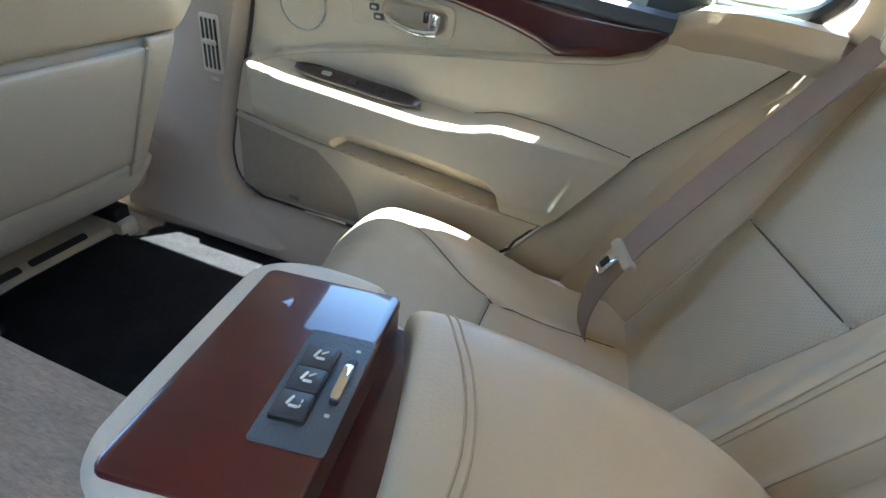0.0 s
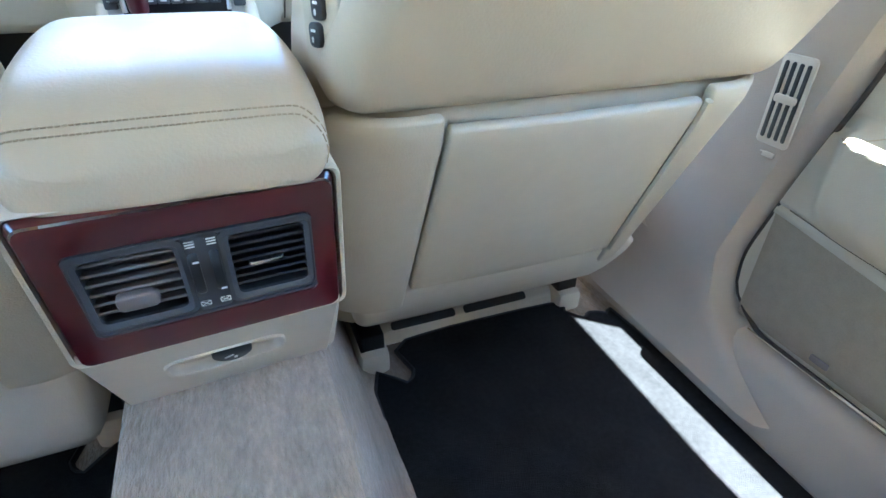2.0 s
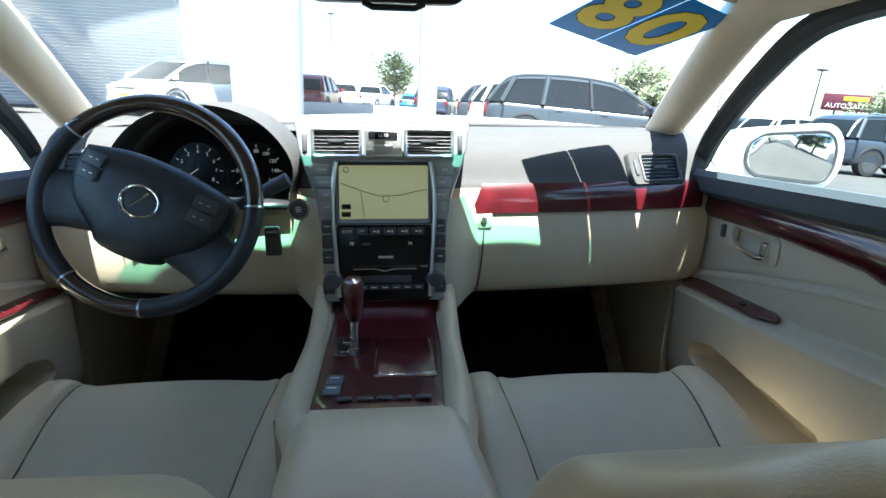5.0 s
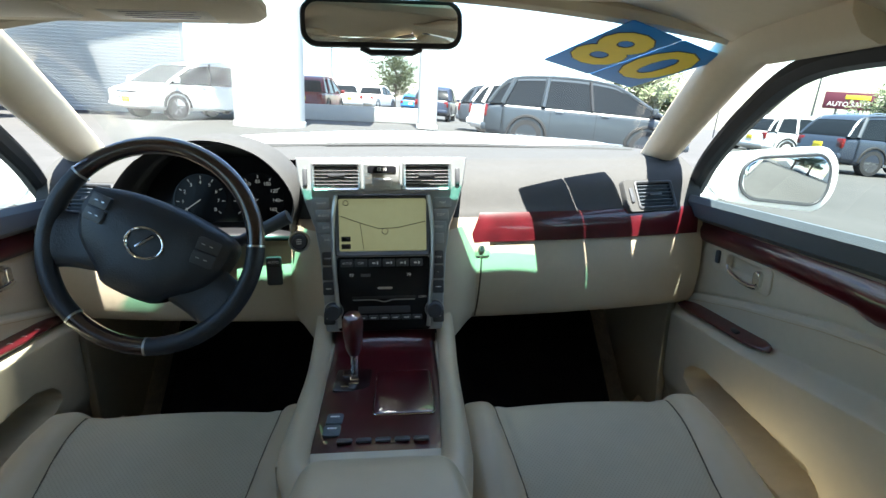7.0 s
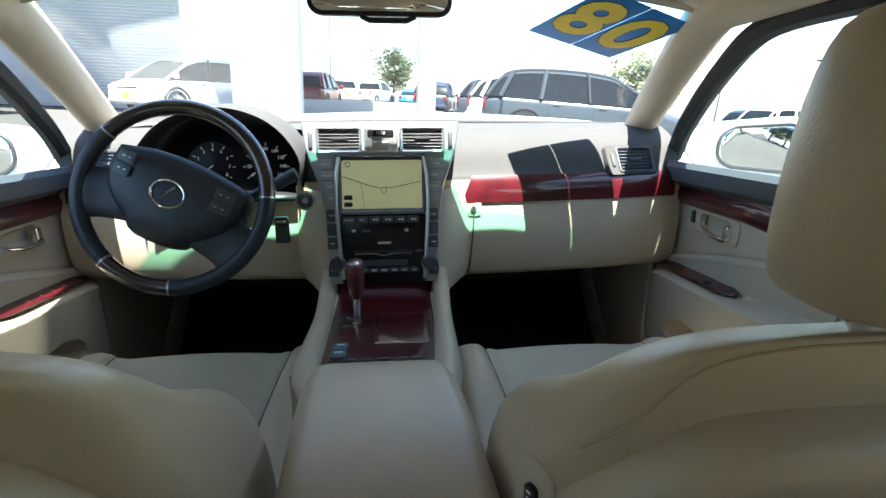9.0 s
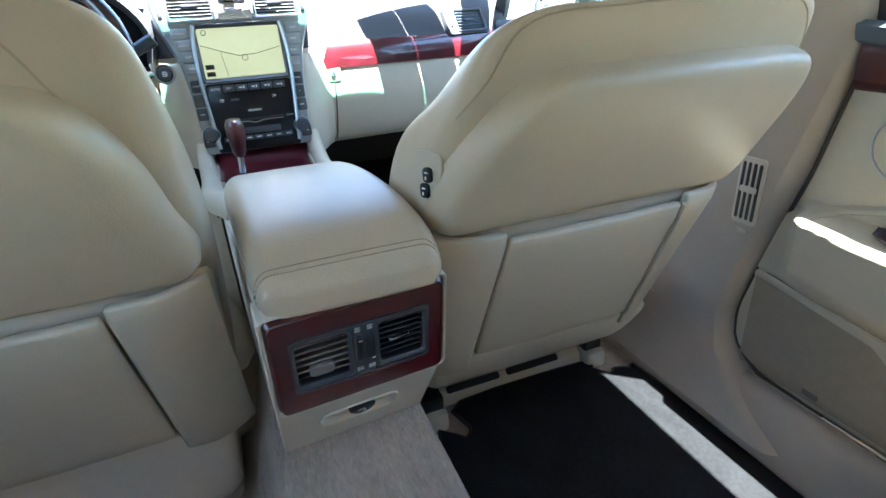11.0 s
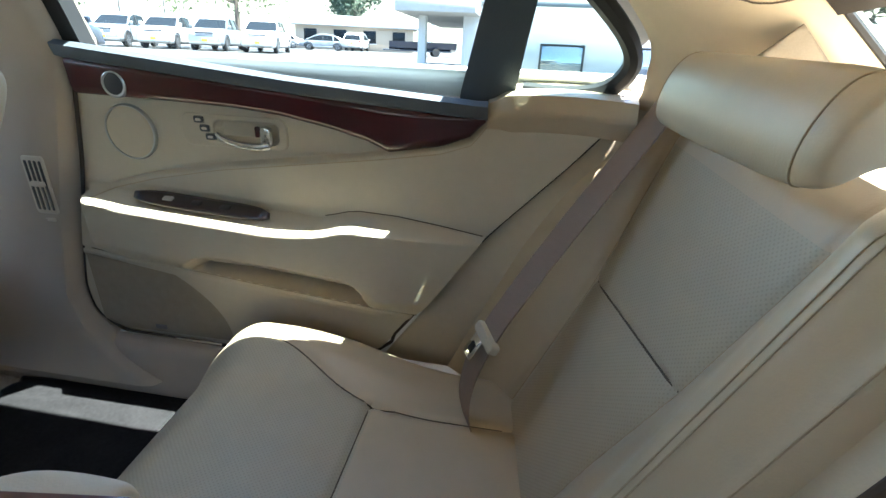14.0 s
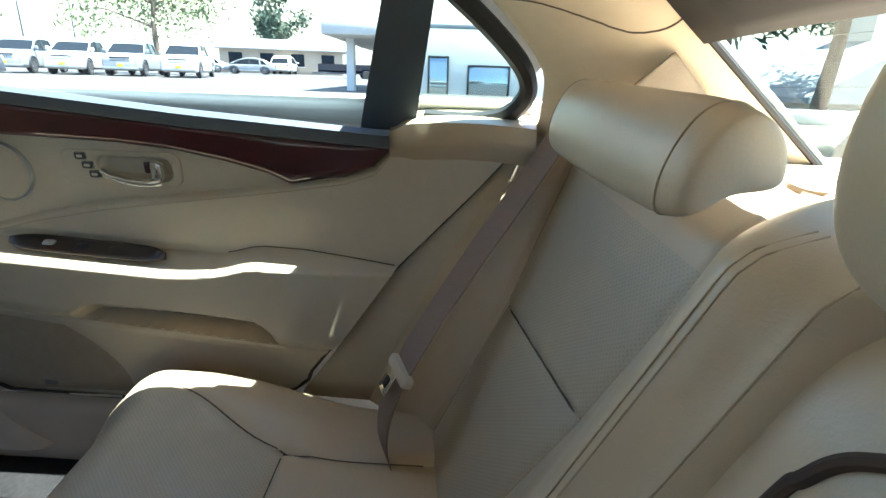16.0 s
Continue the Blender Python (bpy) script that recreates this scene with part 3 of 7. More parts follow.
    for x0, x1 in ((-0.125, 0.0), (0.018, 0.15)):
        part("duct_slot", plate(rrect(x1 - x0, 0.016, 0.005, 3), 0.002, along(((x0 + x1) / 2 * side, -0.0335, 0.029), (1, 0, 0), (0, 0.78, 0.62))), BLACK, duct, "dark heater outlet")
    part("seat_pan", box(-0.21, 0.21, -0.10, 0.28, 0.19, 0.23, 0.01), BLACK, t)
    # cushion
    def top(a, y):
        """Cushion height at a across and y along."""
        z = 0.634 + 0.040 * step(1.2, 1.46, y) - 0.10 * step(1.49, 1.595, y) ** 1.6 - 0.30 * a * a
        z += 0.022 * step(0.14, 0.20, abs(a)) - 0.075 * step(0.215, 0.275, abs(a)) ** 1.3
        g = abs(abs(a) - (0.150 + 0.02 * step(1.25, 1.5, y)))
        z -= 0.006 * math.exp(-(g / 0.006) ** 2)
        return z
    def seat_top(u, v):
        a, y = -0.272 + 0.544 * u, 0.98 + 0.615 * v
        return Vector((x + a * (0.84 + 0.16 * step(0.98, 1.16, y)), y, top(a, y))) - o
    part("cushion", sheet(seat_top, 96, 60, size=(0.544, 0.60), zone=lambda u, v: abs(u - 0.5) * 0.544 > 0.150 + 0.02 * step(1.25, 1.5, 0.98 + 0.615 * v)), PERF, t, "cream perforated leather cushion", second=LEATHER)
    part("cushion_side", loft(rel([[Vector((x + a, y, z)) for a, y in rrect2(0.272 * k, 1.03, 1.592 + e, 0.07)] for z, k, e in ((0.46, 0.95, -0.05), (0.50, 0.995, -0.01), (0.572, 1.0, 0.001))]), caps=False), LEATHER, t)
    for s in (1, -1):
        part("seam", tube([Vector((x + s * (0.150 + 0.02 * step(1.25, 1.5, y)), y, top(s * (0.150 + 0.02 * step(1.25, 1.5, y)), y) + 0.0008)) - o for y in [1.0 + 0.58 * i / 24 for i in range(25)]], 0.0014, 5), SEAM_SHADE, t)
    # headrest
    rings = [seat_ring(x, w, y0 + lean(z), y1 + lean(z), z + lift(z), 0.0, r) for z, w, y0, y1, r in ((1.058, 0.16, 0.770, 0.830, 0.02), (1.061, 0.235, 0.745, 0.840, 0.04), (1.08, 0.262, 0.727, 0.845, 0.05), (1.14, 0.27, 0.717, 0.835, 0.05), (1.21, 0.25, 0.730, 0.830, 0.045), (1.228, 0.20, 0.745, 0.815, 0.03))]
    part("headrest", loft(rel(rings)), LEATHER, t, "cream leather headrest", sub=2)
    for s in (1, -1):
        part("headrest_post", tube([(s * 0.06, -0.375 + lean(1.01), 0.72 + lift(1.01)), (s * 0.06, -0.395 + lean(1.07), 0.78 + lift(1.07))], 0.006, 8), CHROME, t)
    # seam over the shoulders
    line = smooth_line([(side * 0.150, 0.815, 0.955), (side * 0.175, 0.790, 0.99), (side * 0.21, 0.770, 1.040), (side * 0.32, 0.762, 1.050), (side * 0.45, 0.762, 1.050), (side * 0.55, 0.770, 1.040), (side * 0.598, 0.795, 0.980), (side * 0.616, 0.825, 0.95)], 6)
    part("seam", tube(cling(BACK, [p + Vector((0, lean(p.z), lift(p.z))) - o for p in line], 0.0002), 0.0011, 5), STITCH, t)
    if side > 0:
        sw = along(cling(BACK, [Vector((0.128, 0.850, 0.886)) - o], 0.005)[0], (0.45, -0.89, 0.0), (0.22, -0.42, 1))
        part("switch_panel", plate(rrect(0.040, 0.075, 0.010, 3), 0.003, sw @ Matrix.Translation((0.003, -0.004, -0.003)), 0.002), PLASTIC, t)
        for dy in (0.008, -0.010):
            b = button(t, sw @ Matrix.Translation((0.004 if dy > 0 else -0.001, dy, 0.0)), 0.012, 0.0165, 0.004, BLACK, "seat_switch", 0.004, "black seat-position switch")
            mark(b, sw @ Matrix.Translation((0.004 if dy > 0 else -0.001, dy + 0.003, 0.0042)), 0.005, 0.002)
            mark(b, sw @ Matrix.Translation((0.003 if dy > 0 else -0.002, dy - 0.003, 0.0042)), 0.002, 0.004)
    return t


def rrect2(w, y0, y1, r, n=4):
    """A rounded rectangle from -w to w and y0 to y1."""
    return [(a, (y0 + y1) / 2 + b) for a, b in rrect(2 * w, y1 - y0, r, n)]


front_seat(1)
front_seat(-1).location += Vector((0.022, -0.006, 0.014))


# ---- rear seat ----
def rear_cushion_top(a, y):
    """Cushion height of one rear place: a from the middle of the place outwards, y along."""
    z = 0.478 + 0.046 * step(0.12, 0.42, y) - 0.10 * max(0, (y - 0.46) / 0.12) ** 2
    z += 0.020 * step(0.12, 0.19, abs(a)) * step(0.05, 0.35, y)
    z -= 0.07 * max(0, (abs(a) - (0.222 if a > 0 else 0.27)) / 0.05) ** 2
    k = 0.115 + 0.085 * step(0.22, 0.48, y)
    for g in ((abs(a) - k if y > 0.20 else 1), (y - 0.236 if abs(a) < 0.13 else 1), (abs(a) - 0.115 if y < 0.24 else 1)):
        z -= 0.005 * math.exp(-(g / 0.006) ** 2)
    return z


def rear_half(z, outer=True):
    """Half-width of the perforated panel, which flares outwards towards the headrest."""
    return interp(z, ((0.50, 0.128), (0.71, 0.139), (0.80, 0.162), (0.92, 0.195)) if outer else ((0.50, 0.105), (0.62, 0.118), (0.75, 0.140), (0.84, 0.148), (0.93, 0.156)))


def cross_z(a):
    """Height of the seam across the back."""
    return 0.733 - 0.11 * a


def rear_back_y(a, z):
    """How far forward the back stands: a from the middle of the place outwards (minus: towards the car's middle)."""
    y = -0.033 - 0.44 * (z - 0.54) + 0.13 * a
    half = rear_half(z, a > 0)
    if a > 0:
        y += 0.032 * step(half - 0.01, half + 0.06, a) * (1 - step(0.84, 0.97, z))
        y += 0.10 * step(half + 0.02, 0.29, a) ** 1.5 * (1 - step(0.80, 1.0, z) * 0.8)
    else:
        keep = 1 - step(0.985, 1.04, z)
        y += (0.036 * step(half - 0.01, half + 0.06, -a) + 0.040 * step(0.185, 0.255, -a)) * keep
        y -= 0.022 * step(0.262, 0.302, -a) + 0.085 * step(0.302, 0.338, -a)
    y -= 0.10 * max(0, (z - 0.938 - 0.030 * step(0.12, 0.24, -a)) / 0.07) ** 2
    y = max(y, -0.292)
    for g in (abs(a) - half, (z - cross_z(a) if abs(a) < half else 1)):
        y -= 0.005 * math.exp(-(g / 0.006) ** 2)
    return y


def rear_bench():
    o = Vector((0, 0.1, 0.29))
    t = thing("bench_seat", "cream leather rear bench with perforated panels and headrests", "car seat", o)
    for s in (1, -1):
        xc = 0.438 * s

        def k(y):
            return 0.115 + 0.085 * step(0.22, 0.48, y)

        def cu(u, v):
            a, y = -0.32 + 0.605 * u, -0.02 + 0.60 * v
            return Vector((xc + a * s, y, rear_cushion_top(a, y))) - o
        part("cushion", sheet(cu, 100, 84, size=(0.605, 0.60), zone=lambda u, v: abs(-0.32 + 0.605 * u) > k(-0.02 + 0.6 * v) or v < 0.42), PERF, t, "cream perforated leather cushion", second=LEATHER)
        part("cushion_front", loft([[Vector((xc - 0.0175 * s + a, y, z)) - o for a, y in rrect2(0.302 - 0.01 * k, -0.02, 0.583 - 0.045 * k, 0.02)] for z, k in ((0.27, 2), (0.36, 0.8), (0.42, 0))], caps=False), LEATHER, t)
        for q in (1, -1):
            part("seam", tube([Vector((xc + q * k(y), y, rear_cushion_top(q * k(y), y) + 0.0006)) - o for y in [0.02 + 0.53 * i / 30 for i in range(31)]], 0.0013, 5), SEAM_SHADE, t)
        part("seam", tube([Vector((xc + a, 0.236, rear_cushion_top(a, 0.236) + 0.0006)) - o for a in [-0.118 + 0.236 * i / 12 for i in range(13)]], 0.0013, 5), SEAM_SHADE, t)

        xb = 0.497 * s

        def bk(u, v):
            a, z = -0.37 + 0.615 * u, 0.44 + 0.60 * v
            return Vector((xb + a * s, rear_back_y(a, z), min(z, 0.990 + 0.015 * step(0.12, 0.22, -a)))) - o
        part("backrest", sheet(bk, 136, 110, size=(0.615, 0.65), zone=lambda u, v: abs(-0.37 + 0.615 * u) > rear_half(0.44 + 0.60 * v, u > 0.6) or v > 0.80), PERF, t, "cream perforated leather backrest", second=LEATHER)
        for q in (1, -1):
            part("seam", tube([Vector((xb + s * q * rear_half(z, q > 0), rear_back_y(q * rear_half(z, q > 0), z) + 0.0008, z)) - o for z in [0.48 + 0.44 * i / 30 for i in range(31)]], 0.0007, 5), STITCH, t)
            part("stitch_line", tube([Vector((xb - s * (0.262 + 0.004 * q), rear_back_y(-0.262 - 0.004 * q, z) + 0.0008, z)) - o for z in [0.50 + 0.50 * i / 40 for i in range(41)]], 0.0008, 4), STITCH, t)
        part("seam", tube([Vector((xb + s * a, rear_back_y(a, cross_z(a)) + 0.0008, cross_z(a))) - o for a in [-0.137 + 0.276 * i / 12 for i in range(13)]], 0.0014, 5), SEAM_SHADE, t)
        # headrest: a thick pad whose lower front lobe dips over the backrest
        hx = 0.460 * s
        shape = ((-0.183, 0.988), (-0.172, 0.980), (-0.164, 0.986), (-0.163, 1.006), (-0.168, 1.028), (-0.178, 1.050), (-0.190, 1.063), (-0.206, 1.067), (-0.222, 1.060), (-0.234, 1.044), (-0.240, 1.022), (-0.238, 1.008), (-0.222, 1.004), (-0.200, 1.002))
        def headrest_ring(q, out=0.0):
            e = max(0.0, (abs(q) - 0.70) / 0.30)
            g = 1 - (0.34 if q > 0 else 0.26) * (1 - math.cos(e * math.pi / 2)) + out
            x_ = 0.176 * math.copysign(abs(q) if abs(q) < 0.70 else 0.70 + 0.30 * math.sin(e * math.pi / 2), q)
            return [Vector((hx + s * x_, -0.200 + (y + 0.200) * g + 0.020 * (q + 1) - 0.010 * q * q + 0.010, 1.026 + (z - 1.026) * g - 0.010 * (q + 1))) - o for y, z in shape]
        hr = part("headrest", loft([headrest_ring(-1 + i / 12) for i in range(25)]), LEATHER, t, "cream leather headrest", sub=2)
        for q in (0.80, -0.80):
            part("headrest_seam", tube(cling(hr, smooth_line(headrest_ring(q, 0.02)[0:10], 4), 0.0003), 0.0009, 5), STITCH, hr)
    # middle: recess of the armrest, its piping and the centre headrest
    def hollow(x, z, d=0.0):
        return Vector((x, -0.212 - 0.42 * (z - 0.94) + d, z)) - o
    for s in (1, -1):
        part("cheek_piping", tube([Vector((s * 0.194, rear_back_y(-0.303, z) + 0.0004, z)) - o for z in [0.50 + 0.49 * i / 30 for i in range(31)]], 0.0009, 6), STITCH, t)
    part("recess_back", sheet(lambda u, v: hollow(-0.22 + 0.44 * u, 0.44 + 0.56 * v, -0.03 * max(0, v - 0.9) / 0.1), 10, 24), LEATHER, t)
    arch = smooth_line([(-0.105, 0.50, 0), (-0.105, 0.85, 0), (-0.100, 0.905, 0), (-0.072, 0.940, 0), (0.015, 0.953, 0), (0.100, 0.947, 0), (0.132, 0.932, 0), (0.148, 0.905, 0), (0.153, 0.85, 0), (0.153, 0.50, 0)], 6)
    part("recess_gap", tube([hollow(p.x, p.y, 0.001) for p in arch], 0.0045, 8), material("dark_brown_gap", (0.06, 0.04, 0.03), 0.9), t, "dark gap round the armrest hollow")
    part("recess_panel", sheet(lambda u, v: hollow(-0.095 + 0.238 * u, 0.5 + 0.440 * v * (1 - 0.12 * abs(2 * u - 1) ** 4), 0.002), 16, 16), LEATHER, t)
    rings = [seat_ring(0.015, w, y0, y1, z, 0.1, r) for z, w, y0, y1, r in ((0.998, 0.25, -0.26, -0.195, 0.03), (1.004, 0.32, -0.275, -0.178, 0.045), (1.03, 0.352, -0.28, -0.164, 0.055), (1.08, 0.352, -0.275, -0.162, 0.055), (1.12, 0.32, -0.265, -0.170, 0.05), (1.14, 0.25, -0.25, -0.188, 0.03))]
    part("headrest", loft([[p - o for p in r] for r in rings]), LEATHER, t, "small cream leather centre headrest", sub=2)
    return t


rear_bench()


def rear_armrest():
    o = Vector((0.022, 0.17, 0.56))
    t = thing("folding_armrest", "cream leather folding armrest with wood lid and seat switches", "armrest", o)
    rows = ((0.344, -0.045, 0.088, 0.70, 0.796, 0.02), (0.342, -0.063, 0.105, 0.67, 0.809, 0.022), (0.330, -0.076, 0.112, 0.64, 0.8185, 0.022), (0.30, -0.076, 0.123, 0.62, 0.820, 0.016), (0.242, -0.076, 0.123, 0.60, 0.820, 0.016), (0.238, -0.076, 0.123, 0.60, 0.816, 0.016), (0.234, -0.076, 0.123, 0.60, 0.775, 0.016), (0.12, -0.076, 0.123, 0.60, 0.78, 0.016))

    def skew(bm, k, c):
        """Shears the front of a bar back on one side, and hollows it."""
        for v in bm.verts:
            x = v.co.x + o.x - 0.02
            v.co.y += (k * x + c * x * x) * step(0.05, 0.18, v.co.y + o.y)
        return bm
    part("tray_body", skew(loft([ring_at(o, *r) for r in rows]), 0.12, 0.0), PALE, t, "pale cream soft tray rim", sub=2)
    # wood lid, and its dark side that drops to the pad
    lm = along(Vector((0.0165, 0.2705, 0.8165)) - o, (1, 0.12, 0), (0, 1, -0.03))
    part("wood_lid", plate(rrect(0.166, 0.098, 0.006, 3), 0.005, lm, 0.0025), WOOD, t, "lacquered burgundy wood lid")
    part("lid_lip", loft([[lm @ Vector((x, y, z)) for x, y in ((-0.082, -0.030 - d), (0.082, -0.030 - d), (0.082, -0.13), (0.0, -0.13), (-0.082, -0.13))] for z, d in ((-0.05, 0.004), (-0.034, 0.004), (-0.024, 0.002))]), WOOD, t, "dark wood recess behind the lid")
    part("lid_side", loft([[lm @ Vector((x, y, z)) for x, y in ((-0.0805, -0.0475), (0.0805, -0.0475), (0.0805, -0.028), (-0.0805, -0.028))] for z in (-0.03, 0.0012)]), WOOD, t, smooth=False)
    pm = lm @ Matrix.Translation((-0.007, -0.0285, 0.005)) @ Matrix.Rotation(radians(1.5), 4, "Z")
    pl = part("switch_plate", plate(rrect(0.082, 0.041, 0.002, 2), 0.0012, pm), SLATE, t, "slate grey switch plate")
    part("switch_bed", plate(rrect(0.055, 0.0205, 0.002, 2), 0.0012, pm @ Matrix.Translation((0.0, 0.0065, 0.001))), BLACK, pl)
    for i in range(3):
        bm_ = pm @ Matrix.Translation((-0.0175 + 0.0175 * i, 0.0065, 0.0016))
        b = part("seat_button", plate(rrect(0.0168, 0.0185, 0.0016, 2), 0.0028, bm_, 0.001), GREY, pl)
        q = bm_ @ Matrix.Translation((0, 0, 0.003)) @ Matrix.Rotation(radians(-90), 4, "Z")
        mark(b, q @ Matrix.Translation((0.0012, -0.002, 0)), 0.0055, 0.0018)
        mark(b, q @ Matrix.Translation((-0.0018, 0.0015, 0)) @ Matrix.Rotation(radians(-18), 4, "Z"), 0.0016, 0.0065)
        if i != 0:
            mark(b, q @ Matrix.Translation((0.0025, 0.003, 0)) @ Matrix.Rotation(radians(40), 4, "Z"), 0.0045, 0.0011)
        else:
            for j in (-1, 1):
                mark(b, q @ Matrix.Translation((0.0045, 0.0005 + 0.0016 * j, 0)), 0.0009, 0.0022)
    part("slider_slot", plate(rrect(0.034, 0.0055, 0.002, 2), 0.001, pm @ Matrix.Translation((0.006, -0.0125, 0.001))), BLACK, pl)
    part("slider", plate(rrect(0.026, 0.0058, 0.002, 3), 0.0035, pm @ Matrix.Translation((0.004, -0.0125, 0.0012)), 0.0012), CHROME, pl, "chrome slide switch")
    for dx in (-0.018, 0.030):
        mark(pl, pm @ Matrix.Translation((dx, -0.0125, 0.0012)), 0.0022, 0.0030)
    # leather pad
    rows = ((0.189, -0.056, 0.098, 0.70, 0.806, 0.03), (0.186, -0.070, 0.112, 0.68, 0.822, 0.03), (0.168, -0.080, 0.122, 0.66, 0.829, 0.035), (0.10, -0.084, 0.126, 0.64, 0.822, 0.038), (0.02, -0.084, 0.124, 0.64, 0.808, 0.04), (-0.05, -0.078, 0.112, 0.62, 0.772, 0.05), (-0.09, -0.060, 0.095, 0.60, 0.715, 0.05))
    pad = part("pad", skew(loft([ring_at(o, *r) for r in rows]), 0.24, 3.0), LEATHER, t, "cream leather pad with double seam", sub=2)
    for k in (0.0, 0.006):
        line = [Vector((p.x, p.y - 0.007 + 0.24 * (p.x - 0.02) + 3.0 * (p.x - 0.02) ** 2, p.z)) for p in smooth_line([(-0.081, 0.158 - k, 0.77), (-0.071, 0.162 - k, 0.812), (-0.045, 0.166 - k, 0.8265), (-0.02, 0.166 - k, 0.8285), (0.06, 0.166 - k, 0.8285), (0.087, 0.166 - k, 0.8265), (0.113, 0.162 - k, 0.812), (0.123, 0.158 - k, 0.77)], 6)]
        part("pad_seam", tube(cling(pad, [p - o for p in line], 0.0004), 0.0009, 5), STITCH, pad)
    return t


rear_armrest()


def seat_belt():
    o = Vector((0.56, 0.06, 0.5))
    t = thing("seat_belt", "taupe webbing seat belt with steel tongue against the seat", "seat belt", o)
    line = smooth_line([(0.700, -0.160, 0.968), (0.668, -0.102, 0.880), (0.636, -0.044, 0.796), (0.606, 0.010, 0.712), (0.582, 0.052, 0.640), (0.572, 0.078, 0.570), (0.564, 0.084, 0.510), (0.556, 0.070, 0.455)], 6)
    wd = Vector((0.80, 0.38, 0.12)).normalized() * 0.024
    nrm = Vector((-0.35, 0.75, 0.55)).normalized() * 0.0012
    part("webbing", loft([[p - o - wd - nrm, p - o + wd - nrm, p - o + wd + nrm, p - o - wd + nrm] for p in line]), BELT, t)
    m = along(Vector((0.580, 0.060, 0.624)) - o, -wd, (0.0, -0.5, 0.8))
    part("stopper", plate(rrect(0.066, 0.017, 0.006, 3), 0.014, m @ Matrix.Translation((0.004, 0.010, -0.002)), 0.004), PLASTIC, t, "cream plastic belt stop")
    part("tongue", plate(rrect(0.027, 0.042, 0.004, 3), 0.003, m @ Matrix.Translation((-0.004, -0.016, 0.007)), 0.001), CHROME, t, "steel belt tongue")
    part("tongue_slot", plate(rrect(0.013, 0.018, 0.002, 2), 0.001, m @ Matrix.Translation((-0.004, -0.019, 0.0098))), BLACK, t)
    return t


seat_belt()


# ---- doors ----
def rear_door_front(z):
    return interp(z, ((0.415, 0.80), (0.425, 0.85), (0.44, 0.88), (0.47, 0.903), (0.52, 0.910), (0.58, 0.898), (0.68, 0.872), (0.80, 0.838), (0.97, 0.805), (1.05, 0.795)))


def rear_door_rear(z):
    return interp(z, ((0.415, 0.31), (0.53, 0.222), (0.73, 0.078), (0.86, -0.04), (0.95, -0.115), (1.05, -0.13)))


def sill_z(y):
    """Top of the rear door's trim at the glass."""
    return interp(y, ((-0.15, 0.958), (0.1, 0.957), (0.2, 0.964), (0.4, 0.978), (0.7, 1.006), (0.85, 1.02)))


def crease_z(y):
    """Stitched line between the upper and lower leather of the rear door."""
    return interp(y, ((-0.2, 0.975), (-0.03, 0.972), (0.06, 0.955), (0.085, 0.93), (0.112, 0.893), (0.162, 0.875), (0.256, 0.859), (0.391, 0.840), (0.559, 0.816), (0.688, 0.790), (0.774, 0.766), (0.829, 0.745), (0.92, 0.715)))


def ledge_z(y):
    return interp(y, ((0.05, 0.714), (0.084, 0.718), (0.159, 0.730), (0.233, 0.740), (0.301, 0.743), (0.325, 0.740), (0.348, 0.733), (0.375, 0.727), (0.461, 0.726), (0.60, 0.735), (0.75, 0.745), (0.82, 0.752)))


def rear_door_x(y, z):
    """The inner face of the rear door: upper panel, armrest shelf, pocket and lower panel."""
    x = 0.744
    cz, le, lo = crease_z(y), ledge_z(y), seam_z(y)
    x -= 0.011 * (1 - step(cz - 0.003, cz + 0.003, z))
    x += 0.003 * math.exp(-((z - cz) / 0.004) ** 2)
    arm = step(0.03, 0.26, y) * (1 - step(0.80, 0.85, y))
    x -= arm * 0.056 * (1 - step(le - 0.008, le + 0.010, z)) * step(lo - 0.002, lo + 0.060, z) ** 0.6
    # the tray behind the shelf's edge
    tray = step(0.37, 0.44, y) * (1 - step(0.72, 0.76, y))
    x += tray * 0.012 * (1 - step(le, le + 0.03, z)) * step(le - 0.012, le, z)
    # door pull recess and pocket
    x += 0.016 * step(0.440, 0.450, y) * (1 - step(0.552, 0.562, y)) * step(0.855, 0.864, z) * (1 - step(0.887, 0.896, z))
    top = interp(y, ((0.280, 0.590), (0.288, 0.613), (0.312, 0.633), (0.36, 0.640), (0.43, 0.646), (0.56, 0.654), (0.60, 0.648), (0.63, 0.628), (0.650, 0.600)))
    low = lo + 0.006
    x += (0.062 - 0.014 * step(0.5, 0.64, y)) * step(0.280, 0.296, y) * (1 - step(0.628, 0.652, y)) * step(low - 0.002, low + 0.004, z) * (1 - step(top - 0.006, top + 0.008, z))
    # seam above the lower panel
    x += 0.004 * math.exp(-((z - lo) / 0.004) ** 2) + 0.004 * (1 - step(lo - 0.02, lo, z))
    x += 0.012 * (1 - step(0.41, 0.45, z))
    return x


def seam_z(y):
    """Line between the armrest and the lower panel of the rear door."""
    return interp(y, ((0.15, 0.548), (0.205, 0.553), (0.295, 0.558), (0.40, 0.568), (0.527, 0.581), (0.645, 0.594), (0.787, 0.608), (0.876, 0.620)))


